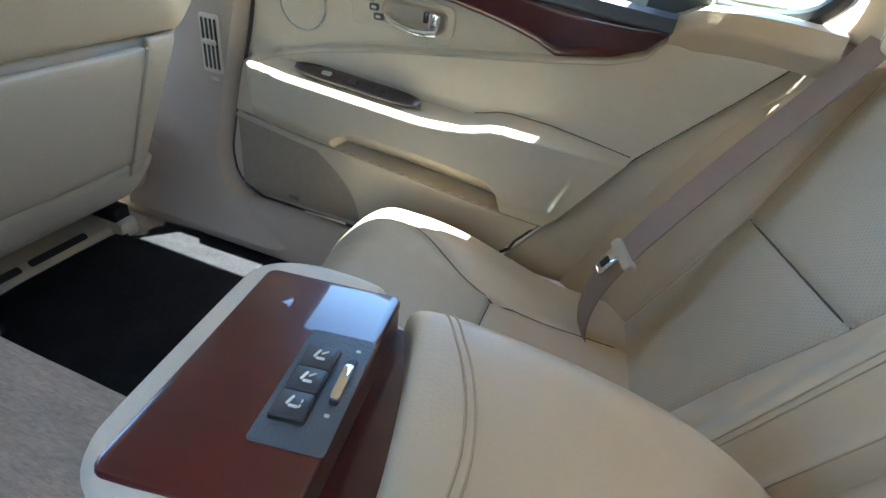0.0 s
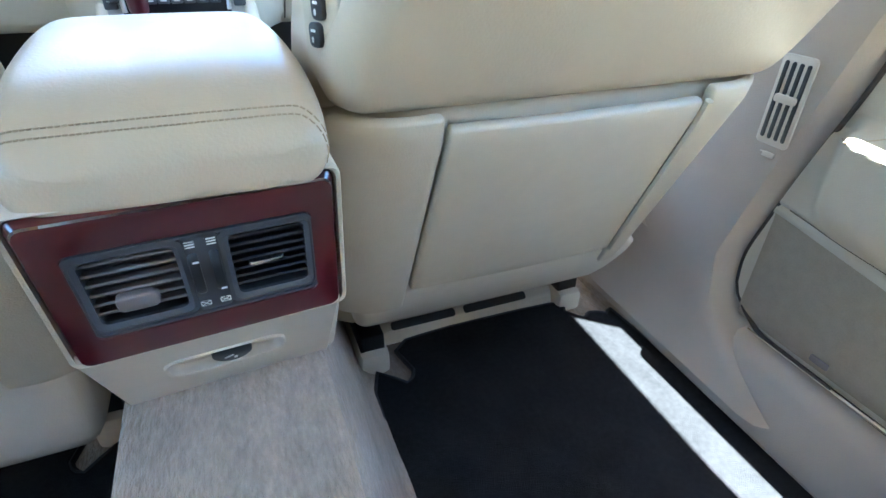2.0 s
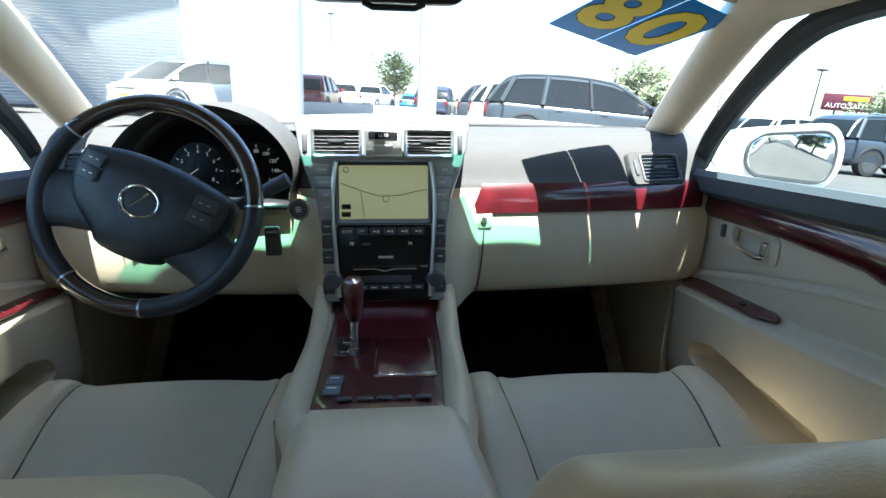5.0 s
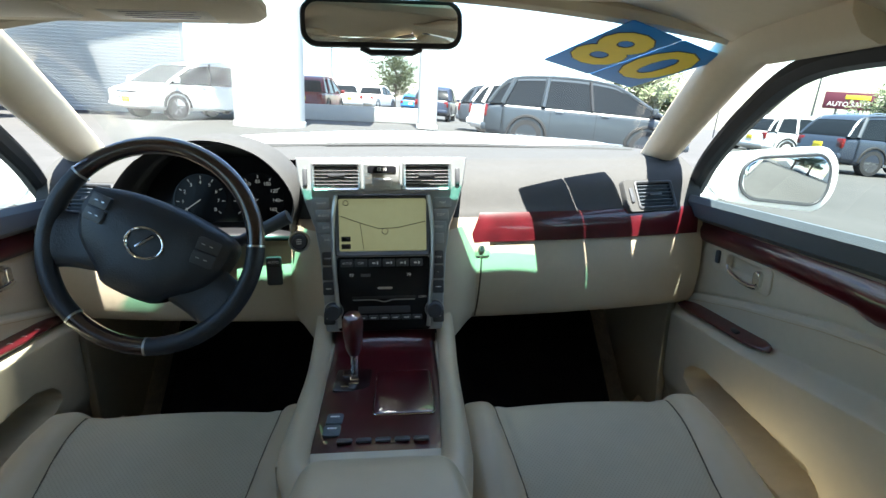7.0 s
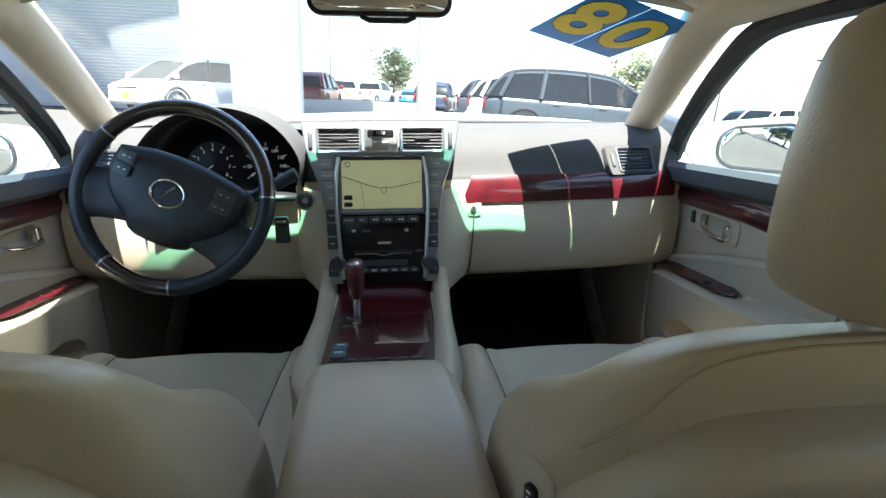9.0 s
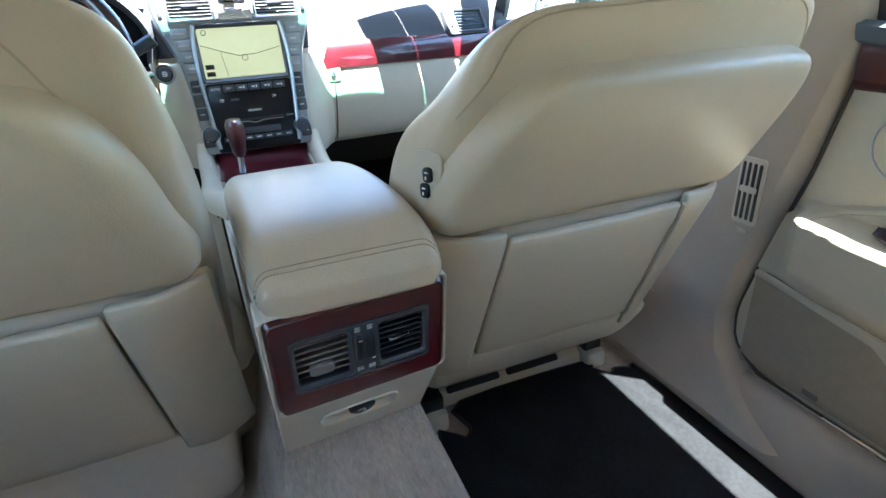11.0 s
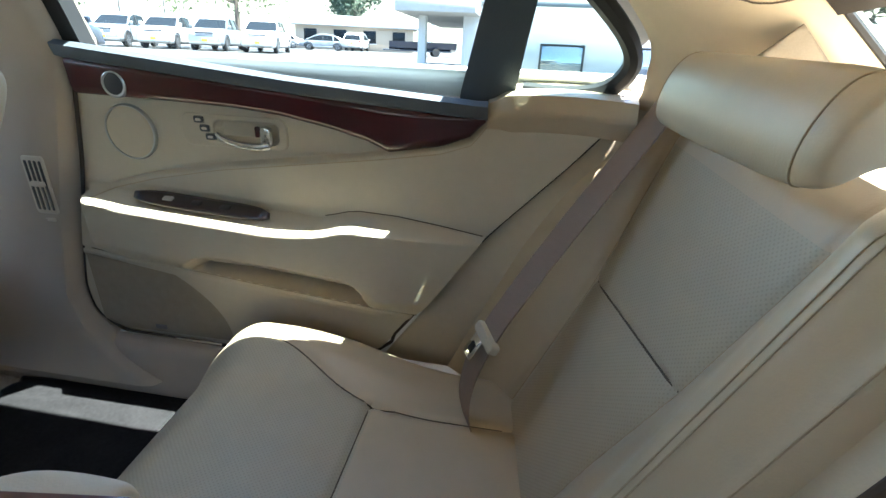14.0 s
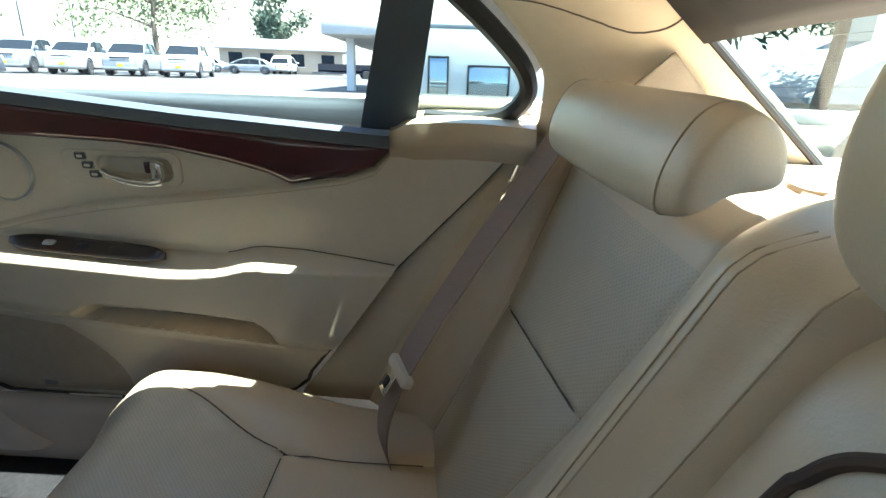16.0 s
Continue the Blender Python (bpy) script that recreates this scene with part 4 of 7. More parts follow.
def rear_door(side):
    o = Vector((0.74 * side, 0.4, 0.42))
    t = thing("rear_door", "cream rear car door with burgundy wood inlay, chrome handle and armrest", "car door", o, "car doors")

    def at(y, z, out=0.0):
        return Vector(((rear_door_x(y, z) - out) * side, y, z)) - o

    def fn(u, v):
        z = 0.415 + 0.555 * v
        y = rear_door_rear(z) + (rear_door_front(z) - rear_door_rear(z)) * u
        return at(y, min(z, sill_z(y) - 0.012))
    part("trim_panel", sheet(fn, 190, 230), PLASTIC, t, "cream leather and plastic trim panel")
    # edge seal
    edge = [(rear_door_rear(z), z) for z in [0.96 - 0.5 * i / 12 for i in range(13)]] + [(0.45, 0.414), (0.60, 0.416), (0.80, 0.420)] + [(rear_door_front(z), z) for z in [0.425 + 0.57 * i / 16 for i in range(17)]]
    part("seal", tube(smooth_line([Vector((0.739 * side, y, z)) - o for y, z in edge], 2), 0.0036, 6), SEAL, t, "dark brown rubber door seal")
    # sill pad under the glass
    def sill(u, v):
        y = 0.088 + 0.722 * u
        return Vector((interp(v, ((0, 0.738), (0.15, 0.713), (0.35, 0.707), (0.6, 0.715), (0.75, 0.734), (0.9, 0.80), (1, 0.87))) * side, y, sill_z(y) + interp(v, ((0, -0.036), (0.15, -0.026), (0.35, -0.008), (0.6, 0.0), (0.75, -0.006), (0.9, -0.030), (1, -0.040))))) - o
    part("sill_pad", sheet(sill, 40, 14), SLATE, t, "slate vinyl sill pad")
    # rear shoulder pad, below the quarter glass
    def sh(u, v):
        y = -0.125 + 0.215 * u
        k = 0.006 * math.sin(math.pi * u)
        return Vector((interp(v, ((0, 0.734), (0.3, 0.707), (0.6, 0.710), (0.85, 0.80), (1, 0.87))) * side + 0.014 * step(0.82, 1.0, u) * side, y, sill_z(y) + 0.012 + k + interp(v, ((0, -0.065), (0.3, -0.03), (0.6, -0.002), (1, 0.0))) - 0.012 * step(0.85, 1, u))) - o
    part("shoulder_pad", sheet(sh, 24, 14), LEATHER, t, "cream leather shoulder pad")
    part("stitching", tube([at(y, crease_z(y) - 0.009, 0.0008) for y in [0.08 + 0.76 * i / 90 for i in range(91)]], 0.0008, 4), STITCH, t)
    part("armrest_crease", tube([at(y, ledge_z(y) + 0.011, 0.0004) for y in [0.085 + 0.28 * i / 40 for i in range(41)]], 0.0011, 4), SEAM_SHADE, t)
    part("lower_crease", tube([at(y, seam_z(y), 0.0004) for y in [0.20 + 0.67 * i / 80 for i in range(81)]], 0.0009, 4), SEAM_SHADE, t)
    # wood inlay
    def wfn(u, v):
        y = 0.092 + 0.715 * u
        hi = sill_z(y) - 0.025
        lo = interp(y, ((0.092, 0.921), (0.116, 0.896), (0.162, 0.878), (0.249, 0.862), (0.285, 0.878), (0.346, 0.894), (0.432, 0.910), (0.52, 0.918), (0.671, 0.923), (0.82, 0.926)))
        return Vector(((0.7365 - 0.009 * min(1, 5 * v, 5 * (1 - v)) ** 0.5 - 0.004 * v) * side, y, lo + (hi - lo) * v)) - o
    part("wood_inlay", sheet(wfn, 120, 24), WOOD, t, "lacquered burgundy wood inlay")
    # speakers
    m = along(Vector((0.7415 * side, 0.722, 0.862)) - o, (0, -side, 0), (0, 0, 1)) if side > 0 else along(Vector((0.7415 * side, 0.722, 0.862)) - o, (0, 1, 0), (0, 0, 1))
    part("speaker_cover", lathe([(0.0, 0.002), (0.040, 0.004), (0.0455, 0.003)], m, 36), PLASTIC, t, "round cream speaker cover")
    part("speaker_ring", lathe([(0.0455, -0.002), (0.0455, 0.0045), (0.048, 0.005), (0.0495, 0.003), (0.0495, -0.002)], m, 36), SILVER, t, "thin bright speaker ring")
    q = m.copy()
    q.translation = Vector((0.729 * side, 0.722, 0.946)) - o
    tw = part("tweeter", lathe([(0.0, 0.003), (0.018, 0.004), (0.0205, 0.005), (0.0225, 0.004), (0.0235, -0.002)], q, 28), SILVER, t, "round silver tweeter")
    part("tweeter_mesh", lathe([(0.0, 0.0055), (0.012, 0.0052), (0.0175, 0.0042)], q, 24), GREY, tw)
    # handle cup, lever and lock buttons
    h = m.copy()
    h.translation = Vector((0.7425 * side, 0.523, 0.8755)) - o
    sx = 1
    ring = [[h @ Vector((ox + x * k, y * q, z)) for x, y in rrect(w, hh, r, 4)] for ox, w, hh, r, k, q, z in ((0.0, 0.195, 0.056, 0.016, 1, 1, -0.003), (0.0, 0.195, 0.056, 0.016, 1, 1, 0.0012), (0.0, 0.195, 0.056, 0.016, 0.985, 0.95, 0.0026), (0.022, 0.122, 0.040, 0.014, 1.02, 1.05, 0.0026), (0.022, 0.122, 0.040, 0.014, 0.99, 0.97, 0.001), (0.022, 0.122, 0.040, 0.014, 0.95, 0.9, -0.012))]
    part("handle_plate", loft(ring, caps=False), PLASTIC, t, "cream plate round the door pull")
    lv = smooth_line([h @ Vector(p) for p in ((-0.030, -0.004, 0.006), (-0.015, -0.012, 0.010), (0.02, -0.019, 0.013), (0.05, -0.020, 0.013), (0.068, -0.017, 0.010))], 5)
    part("door_handle", tube(lv, lambda u: 0.0042 + 0.0035 * u, 10), CHROME, t, "chrome door release handle")
    part("handle_grip", plate(rrect(0.019, 0.032, 0.007, 3), 0.010, h @ Matrix.Translation((0.062, -0.002, 0.003)), 0.003), CHROME, t, "chrome handle end")
    part("lock_tab", plate(rrect(0.008, 0.018, 0.002, 2), 0.005, h @ Matrix.Translation((0.046, 0.004, 0.004)), 0.001), WOOD, t, "red lock tab")
    for i in range(3):
        b = button(t, h @ Matrix.Translation((-0.062 - 0.0 + 0.009 * i, 0.018 - 0.0145 * i, 0.0018)), 0.017, 0.0095, 0.003, GREY, "seat_memory_button")
        mark(b, h @ Matrix.Translation((-0.062 + 0.009 * i, 0.018 - 0.0145 * i, 0.0051)), 0.010, 0.0045, PALE)
        part("button_rim", tube([h @ Vector((-0.062 + 0.009 * i + x, 0.018 - 0.0145 * i + y, 0.0022)) for x, y in rrect(0.019, 0.0115, 0.003, 2) + rrect(0.019, 0.0115, 0.003, 2)[:1]], 0.0008, 4), GREY, b)
    # window switch strip on the armrest
    def strip(u, v):
        y = 0.462 + 0.26 * u
        w = 0.017 * (1 - (2 * u - 1) ** 6) + 0.002
        return Vector(((0.715 - w + 2 * w * v * 0.95) * side, y, ledge_z(y) + 0.004 + 0.011 * v)) - o
    part("switch_strip", sheet(strip, 24, 6), DARKWOOD, t, "near-black burgundy wood switch strip", solid=0.004)
    for y in (0.655, 0.60, 0.545):
        part("window_switch", plate(rrect(0.020, 0.012, 0.003, 2), 0.005, along(Vector((0.714 * side, y, ledge_z(y) + 0.011)) - o, (0, 1, 0), (-0.9 * side, 0, -0.35) if side > 0 else (0.9, 0, -0.35)), 0.002), BLACK if y < 0.65 else SILVER, t)
    # speaker grille below, and its small badge
    part("lower_grille", sheet(lambda u, v: at(0.588 + 0.298 * u + 0.105 * v ** 2.2 * (1 - u), 0.428 + (0.150 + 0.030 * u) * v, 0.0016), 24, 16), GRILLE, t, "tan woven lower speaker grille")
    part("grille_badge", plate(rrect(0.026, 0.010, 0.002, 2), 0.002, m @ Matrix.Translation(m.inverted() @ at(0.752, 0.447, 0.003)) if False else along(at(0.752, 0.447, 0.0025), m.to_3x3().col[0], m.to_3x3().col[1])), TAUPE, t, "small dark badge")
    part("sill_lip", tube([Vector((0.738 * side, y, 0.418)) - o for y in (0.62, 0.74, 0.86)], 0.003, 6), CHROME, t, "bright lower edge strip")
    return t


rear_door(1)
rear_door(-1)


def front_door(side):
    o = Vector((0.75 * side, 1.4, 0.42))
    t = thing("front_door", "cream front car door with burgundy wood inlay and armrest", "car door", o, "car doors")

    def le(y):
        return interp(y, ((1.0, 0.808), (1.24, 0.797), (1.37, 0.780), (1.54, 0.758), (1.765, 0.742), (1.86, 0.725)))

    def cz(y):
        """Crease between the upper and lower leather."""
        return interp(y, ((1.1, 0.893), (1.31, 0.880), (1.41, 0.865), (1.63, 0.817), (1.853, 0.758), (1.95, 0.74)))

    def fx(y, z):
        x = 0.766 - 0.014 * (1 - step(cz(y) - 0.004, cz(y) + 0.006, z)) + 0.004 * math.exp(-((z - cz(y) - 0.004) / 0.004) ** 2)
        arm = step(0.95, 1.15, y) * (1 - step(1.80, 1.88, y))
        x -= arm * 0.047 * (1 - step(le(y) - 0.012, le(y) + 0.012, z)) * step(0.44, 0.56, z)
        low, top = interp(y, ((1.31, 0.562), (1.39, 0.552), (1.676, 0.584), (1.72, 0.60))), interp(y, ((1.30, 0.610), (1.34, 0.637), (1.47, 0.640), (1.64, 0.648), (1.69, 0.632), (1.72, 0.604)))
        x += 0.015 * step(1.587, 1.597, y) * (1 - step(1.713, 1.723, y)) * step(0.864, 0.873, z) * (1 - step(0.899, 0.908, z))
        x += 0.085 * step(1.300, 1.316, y) * (1 - step(1.695, 1.715, y)) * step(low - 0.003, low + 0.005, z) * (1 - step(top - 0.004, top + 0.008, z))
        return x

    def fn(u, v):
        y, z = 0.96 + 0.98 * u, 0.40 + 0.60 * v
        return Vector((fx(y, z) * side, y, z)) - o
    part("trim_panel", sheet(fn, 170, 200), PLASTIC, t, "cream leather and plastic trim panel")

    def top(y):
        return interp(y, ((0.9, 1.05), (1.3, 1.042), (1.86, 1.018), (2.0, 1.012)))
    part("sill_pad", sheet(lambda u, v: Vector((interp(v, ((0, 0.757), (0.15, 0.724), (0.35, 0.717), (0.6, 0.727), (0.75, 0.750), (1, 0.87))) * side, 0.94 + 1.02 * u, top(0.94 + 1.02 * u) + interp(v, ((0, -0.065), (0.15, -0.048), (0.35, -0.015), (0.6, 0.0), (0.75, -0.006), (1, -0.045))))) - o, 30, 14), SLATE, t, "slate vinyl sill pad")

    def wfn(u, v):
        y = 1.0 + 0.93 * u
        hi = interp(y, ((1.0, 0.975), (1.3, 0.970), (1.5, 0.966), (1.9, 0.952)))
        lo = interp(y, ((1.0, 0.94), (1.2, 0.908), (1.335, 0.903), (1.37, 0.913), (1.56, 0.919), (1.9, 0.908)))
        return Vector(((0.758 - 0.010 * math.sin(math.pi * min(1, v * 1.1)) ** 0.7) * side, y, lo + (hi - lo) * v)) - o
    part("wood_inlay", sheet(wfn, 60, 10), WOOD, t, "lacquered burgundy wood inlay")
    m = along(Vector((0.765 * side, 1.655, 0.886)) - o, (0, -side, 0), (0, 0, 1))
    ring = [[m @ Vector((ox + x * k, y * q, z)) for x, y in rrect(w, hh, r, 4)] for ox, w, hh, r, k, q, z in ((-0.01, 0.20, 0.060, 0.016, 1, 1, -0.003), (-0.01, 0.20, 0.060, 0.016, 1, 1, 0.0012), (-0.01, 0.20, 0.060, 0.016, 0.985, 0.95, 0.0026), (0.005, 0.126, 0.042, 0.014, 1.02, 1.05, 0.0026), (0.005, 0.126, 0.042, 0.014, 0.99, 0.97, 0.001), (0.005, 0.126, 0.042, 0.014, 0.95, 0.9, -0.010))]
    part("handle_plate", loft(ring, caps=False), PLASTIC, t, "cream plate round the door pull")
    lv = smooth_line([m @ Vector(p) for p in ((-0.045, -0.004, 0.006), (-0.03, -0.012, 0.010), (0.01, -0.019, 0.013), (0.045, -0.020, 0.013), (0.064, -0.017, 0.010))], 5)
    part("door_handle", tube(lv, lambda u: 0.0035 + 0.003 * u, 10), CHROME, t, "chrome door release handle")
    part("handle_grip", plate(rrect(0.019, 0.034, 0.007, 3), 0.010, m @ Matrix.Translation((0.058, -0.002, 0.003)), 0.003), CHROME, t, "chrome handle end")
    part("lock_switch", plate(rrect(0.013, 0.030, 0.003, 2), 0.006, m @ Matrix.Translation((-0.085, 0.004, 0.002)), 0.002), GREY, t)
    def strip(u, v):
        y = 1.50 + 0.33 * u
        w = 0.017 * (1 - (2 * u - 1) ** 6) + 0.002
        return Vector(((0.738 - w + 2 * w * v) * side, y, le(y) + 0.006 + 0.010 * v)) - o
    part("switch_strip", sheet(strip, 24, 6), WOOD, t, "burgundy wood switch strip", solid=0.004)
    for i in range(4 if side < 0 else 1):
        for j in range(2 if side < 0 else 1):
            y = 1.60 + 0.04 * i
            part("window_switch", plate(rrect(0.022, 0.010, 0.003, 2), 0.006, along(Vector(((0.732 + 0.012 * j) * side, y, le(y) + 0.013)) - o, (0, 1, 0), (-0.9 * side, 0, -0.3)), 0.002), SILVER if side < 0 else BLACK, t)
    part("stitching", tube([Vector(((fx(y, cz(y) - 0.010) - 0.001) * side, y, cz(y) - 0.010)) - o for y in [1.0 + 0.9 * i / 40 for i in range(41)]], 0.0008, 4), STITCH, t)
    return t


front_door(1)
front_door(-1)


# ---- pillars, roof, shelf, glass ----
def structure(name, bm, mat, label, category, sub=0, solid=0.0):
    return tagged(part(name, bm, mat, sub=sub, solid=solid), label, category, kind="structure")


def roof_edge(y):
    """Half-width and height of the headliner's side edge."""
    return interp(y, ((-0.30, 0.53), (-0.1, 0.555), (0.1, 0.60), (0.35, 0.62), (1.0, 0.63), (1.45, 0.615), (1.6, 0.60))), interp(y, ((-0.30, 1.152), (-0.1, 1.195), (0.1, 1.235), (0.35, 1.285), (0.8, 1.315), (1.2, 1.32), (1.45, 1.315), (1.6, 1.31)))


def roof():
    def fn(u, v):
        y = -0.285 + 1.800 * u
        a = -1 + 2 * v
        hw, hz = roof_edge(y)
        crown = hz + interp(y, ((-0.26, 0.035), (0.2, 0.06), (1.2, 0.082), (1.55, 0.092)))
        yy = y + (0.025 * (1 - a * a) if u > 0.97 else 0)
        return Vector((hw * a, yy, crown - (crown - hz) * abs(a) ** 3))
    structure("ceiling", sheet(fn, 50, 28), FABRIC, "cream woven headliner of the car roof", "ceiling", solid=-0.012)


roof()


def pillar_sheet(front, rear, s, nu=14, nv=24):
    f, r = smooth_line([(x * s, y, z) for x, y, z in front], 6), smooth_line([(x * s, y, z) for x, y, z in rear], 6)
    n = len(f) - 1
    def fn(u, v):
        i = min(n, int(round(v * n)))
        p = f[i].lerp(r[i], u)
        return p + Vector((-0.018 * s * math.sin(math.pi * u), 0, 0))
    return sheet(fn, nu, n)


QUARTER = ((0.048, 0.966), (-0.02, 0.964), (-0.070, 0.972), (-0.098, 0.995), (-0.105, 1.022), (-0.088, 1.055), (-0.045, 1.098), (0.0, 1.135), (0.035, 1.162))


def glass_x(z):
    """How far out the side glass stands at a height."""
    return interp(z, ((0.94, 0.775), (1.05, 0.735), (1.15, 0.69), (1.32, 0.625)))


for s, w in ((1, "right"), (-1, "left")):
    ap = [(0.735, 2.08, 1.05), (0.70, 1.92, 1.135), (0.665, 1.74, 1.235), (0.632, 1.56, 1.325), (0.61, 1.42, 1.345), (0.60, 1.25, 1.348)]
    pts = smooth_line([(x * s, y, z) for x, y, z in ap], 6)
    structure("pillar_front_" + w, tube(pts, lambda u: 0.040 + 0.012 * u, 12), FABRIC, "cream windscreen pillar trim", "pillar")
    structure("window_frame_front_" + w, tube(smooth_line([(0.775 * s, 1.90, 1.02), (0.735 * s, 1.78, 1.11), (0.690 * s, 1.60, 1.215), (0.652 * s, 1.42, 1.285), (0.64 * s, 1.2, 1.30), (0.64 * s, 0.98, 1.30)], 6), 0.022, 8), RUBBER, "black front window frame", "window frame")
    # middle pillar
    rings = []
    for z, x0, y0, y1 in ((0.33, 0.674, 0.75, 1.22), (0.37, 0.690, 0.82, 1.22), (0.41, 0.698, 0.875, 1.22), (0.44, 0.700, 0.905, 1.22), (0.52, 0.700, 0.920, 1.20), (0.68, 0.702, 0.882, 1.14), (0.84, 0.709, 0.842, 1.04), (0.98, 0.716, 0.808, 0.97), (1.01, 0.705, 0.795, 0.94), (1.06, 0.682, 0.795, 0.93), (1.2, 0.635, 0.80, 0.92), (1.33, 0.595, 0.80, 0.92)):
        rings.append([Vector((x * s, y, z)) for x, y in ((x0 + 0.022, y0), (x0 + 0.006, y0 + 0.012), (x0, y0 + 0.035), (x0, (y0 + y1) / 2), (x0, y1 - 0.03), (x0 + 0.03, y1), (x0 + 0.09, y1), (x0 + 0.09, y0))])
    bp = structure("pillar_middle_" + w, loft(rings), PILLAR, "beige door pillar trim with an air outlet", "pillar")
    vm = along(Vector((0.7045 * s, 0.908, 0.758)), (0.02 * s, 0.98, 0.0), (0.0, -0.26, 1)) if s < 0 else along(Vector((0.7045 * s, 0.908, 0.758)), (0.0, -1, 0.0), (0.0, -0.26, 1))
    part("outlet_frame", plate(rrect(0.046, 0.112, 0.006, 3), 0.003, vm @ Matrix.Translation((0, 0, -0.001)), 0.0015), PALE, bp)
    for i in range(4):
        part("outlet_slot", plate(rrect(0.0055, 0.096, 0.002, 2), 0.0015, vm @ Matrix.Translation((-0.015 + 0.010 * i, 0, 0.0012))), BLACK, bp, "dark outlet slot")
    part("outlet_tab", plate(rrect(0.030, 0.010, 0.003, 2), 0.004, vm @ Matrix.Translation((0, 0.004, 0.002)), 0.001), PALE, bp)
    part("outlet_latch", plate(rrect(0.022, 0.007, 0.002, 2), 0.002, vm @ Matrix.Translation((0, -0.068, 0))), PALE, bp)
    structure("window_frame_middle_" + w, loft([[Vector((x * s, y, z)) for x, y in ((x0, y0), (x0, y1), (x0 + 0.03, y1), (x0 + 0.03, y0))] for z, x0, y0, y1 in ((0.98, 0.735, 0.765, 0.81), (1.06, 0.708, 0.765, 0.81), (1.2, 0.658, 0.765, 0.81), (1.30, 0.62, 0.765, 0.81))]), RUBBER, "black window frame upright", "window frame")
    # rear quarter: pillar trim from the small window back to the rear glass
    front = [(0.735, -0.128, 0.955), (0.728, -0.130, 1.0), (0.715, -0.125, 1.045), (0.690, -0.085, 1.095), (0.660, -0.03, 1.145), (0.632, 0.05, 1.20), (0.615, 0.20, 1.255), (0.612, 0.32, 1.278)]
    rear = [(0.614, -0.505, 0.925), (0.602, -0.442, 0.975), (0.592, -0.392, 1.015), (0.582, -0.342, 1.053), (0.573, -0.296, 1.090), (0.565, -0.250, 1.126), (0.560, -0.195, 1.165), (0.585, 0.05, 1.235)]
    RP = structure("pillar_rear_" + w, pillar_sheet(front, rear, s), FABRIC, "cream rear pillar trim", "pillar", solid=-0.02)
    structure("side_trim_rear_" + w, sheet(lambda u, v: Vector(((0.745 - 0.02 * u) * s, rear_door_rear(0.46 + 0.50 * v) - 0.006 - 0.45 * u, 0.44 + 0.54 * v)), 6, 14), PLASTIC, "cream side trim behind the rear door", "trim", solid=-0.015)
    seam = smooth_line([(0.66 * s, -0.018, 1.100), (0.635 * s, -0.056, 1.108), (0.61 * s, -0.094, 1.102), (0.59 * s, -0.144, 1.087), (0.58 * s, -0.192, 1.080), (0.572 * s, -0.226, 1.092), (0.568 * s, -0.244, 1.107), (0.565 * s, -0.252, 1.120)], 6)
    seam = cling(RP, seam, -0.0005)
    structure("trim_seam_" + w, tube(seam, 0.0016, 5), SEAM_SHADE, "seam between pillar trim and headliner", "trim")
    structure("pillar_grille_" + w, sheet(lambda u, v: Vector(((0.592 - 0.008 * v) * s, -0.190 - 0.125 * u * (1 - v) - 0.062 * v, 1.020 + 0.060 * v)), 10, 8), GRILLE, "cream woven pillar speaker grille", "grille", solid=0.003)
    # small fixed quarter window in a dark surround
    qs = [(glass_x(z) * s, y, z) for y, z in QUARTER]
    structure("window_frame_rear_" + w, tube(smooth_line([(x, y - 0.006, z) for x, y, z in qs], 5), 0.014, 8), RUBBER, "black quarter window surround", "window frame")
    structure("window_divider_" + w, loft([[Vector((x * s, y, z)) for x, y in ((x0 - 0.012, y0 + 0.006), (x0 - 0.014, (y0 + y1) / 2), (x0 - 0.012, y1 - 0.006), (x0 + 0.07, y1), (x0 + 0.07, y0))] for z, x0, y0, y1 in ((0.93, 0.755, 0.132, 0.06), (0.965, 0.752, 0.128, 0.058), (1.05, 0.722, 0.106, 0.044), (1.15, 0.684, 0.08, 0.026), (1.28, 0.635, 0.05, 0.0))]), DIVIDER, "dark slate window divider bar", "window frame")
    gl = structure("window_quarter_" + w, loft([[Vector((glass_x(z) * s + k * s, y, z)) for y, z in QUARTER + ((0.06, 1.17),)] for k in (0.004, 0.007)]), TINTED, "green-tinted quarter window", "window")
    structure("roof_rail_" + w, tube(smooth_line([(0.645 * s, 0.02, 1.175), (0.628 * s, 0.12, 1.225), (0.616 * s, 0.35, 1.285), (0.618 * s, 0.8, 1.318), (0.622 * s, 1.2, 1.325), (0.62 * s, 1.48, 1.315)], 6), 0.026, 8), FABRIC, "cream roof rail trim", "roof rail")
    structure("window_frame_top_" + w, tube(smooth_line([(0.680 * s, 0.02, 1.16), (0.652 * s, 0.15, 1.215), (0.636 * s, 0.4, 1.27), (0.632 * s, 0.8, 1.295)], 6), 0.018, 8), RUBBER, "black rear window frame", "window frame")
    for nm, ya, yb in (("rear", 0.06, 0.79), ("front", 0.93, 1.86)):
        def pane(u, v):
            y = ya + (yb - ya) * u
            top = 1.28 if nm == "rear" else interp(y, ((1.2, 1.30), (1.5, 1.25), (1.86, 1.03)))
            z = (sill_z(y) if nm == "rear" else 1.01) - 0.01 + (top - 0.99) * v
            return Vector(((glass_x(z) + (0.012 if nm == "front" else 0.008)) * s, y, z))
        g = structure("window_%s_%s" % (nm, w), sheet(pane, 8, 8), TINTED, "green-tinted side window glass", "window")
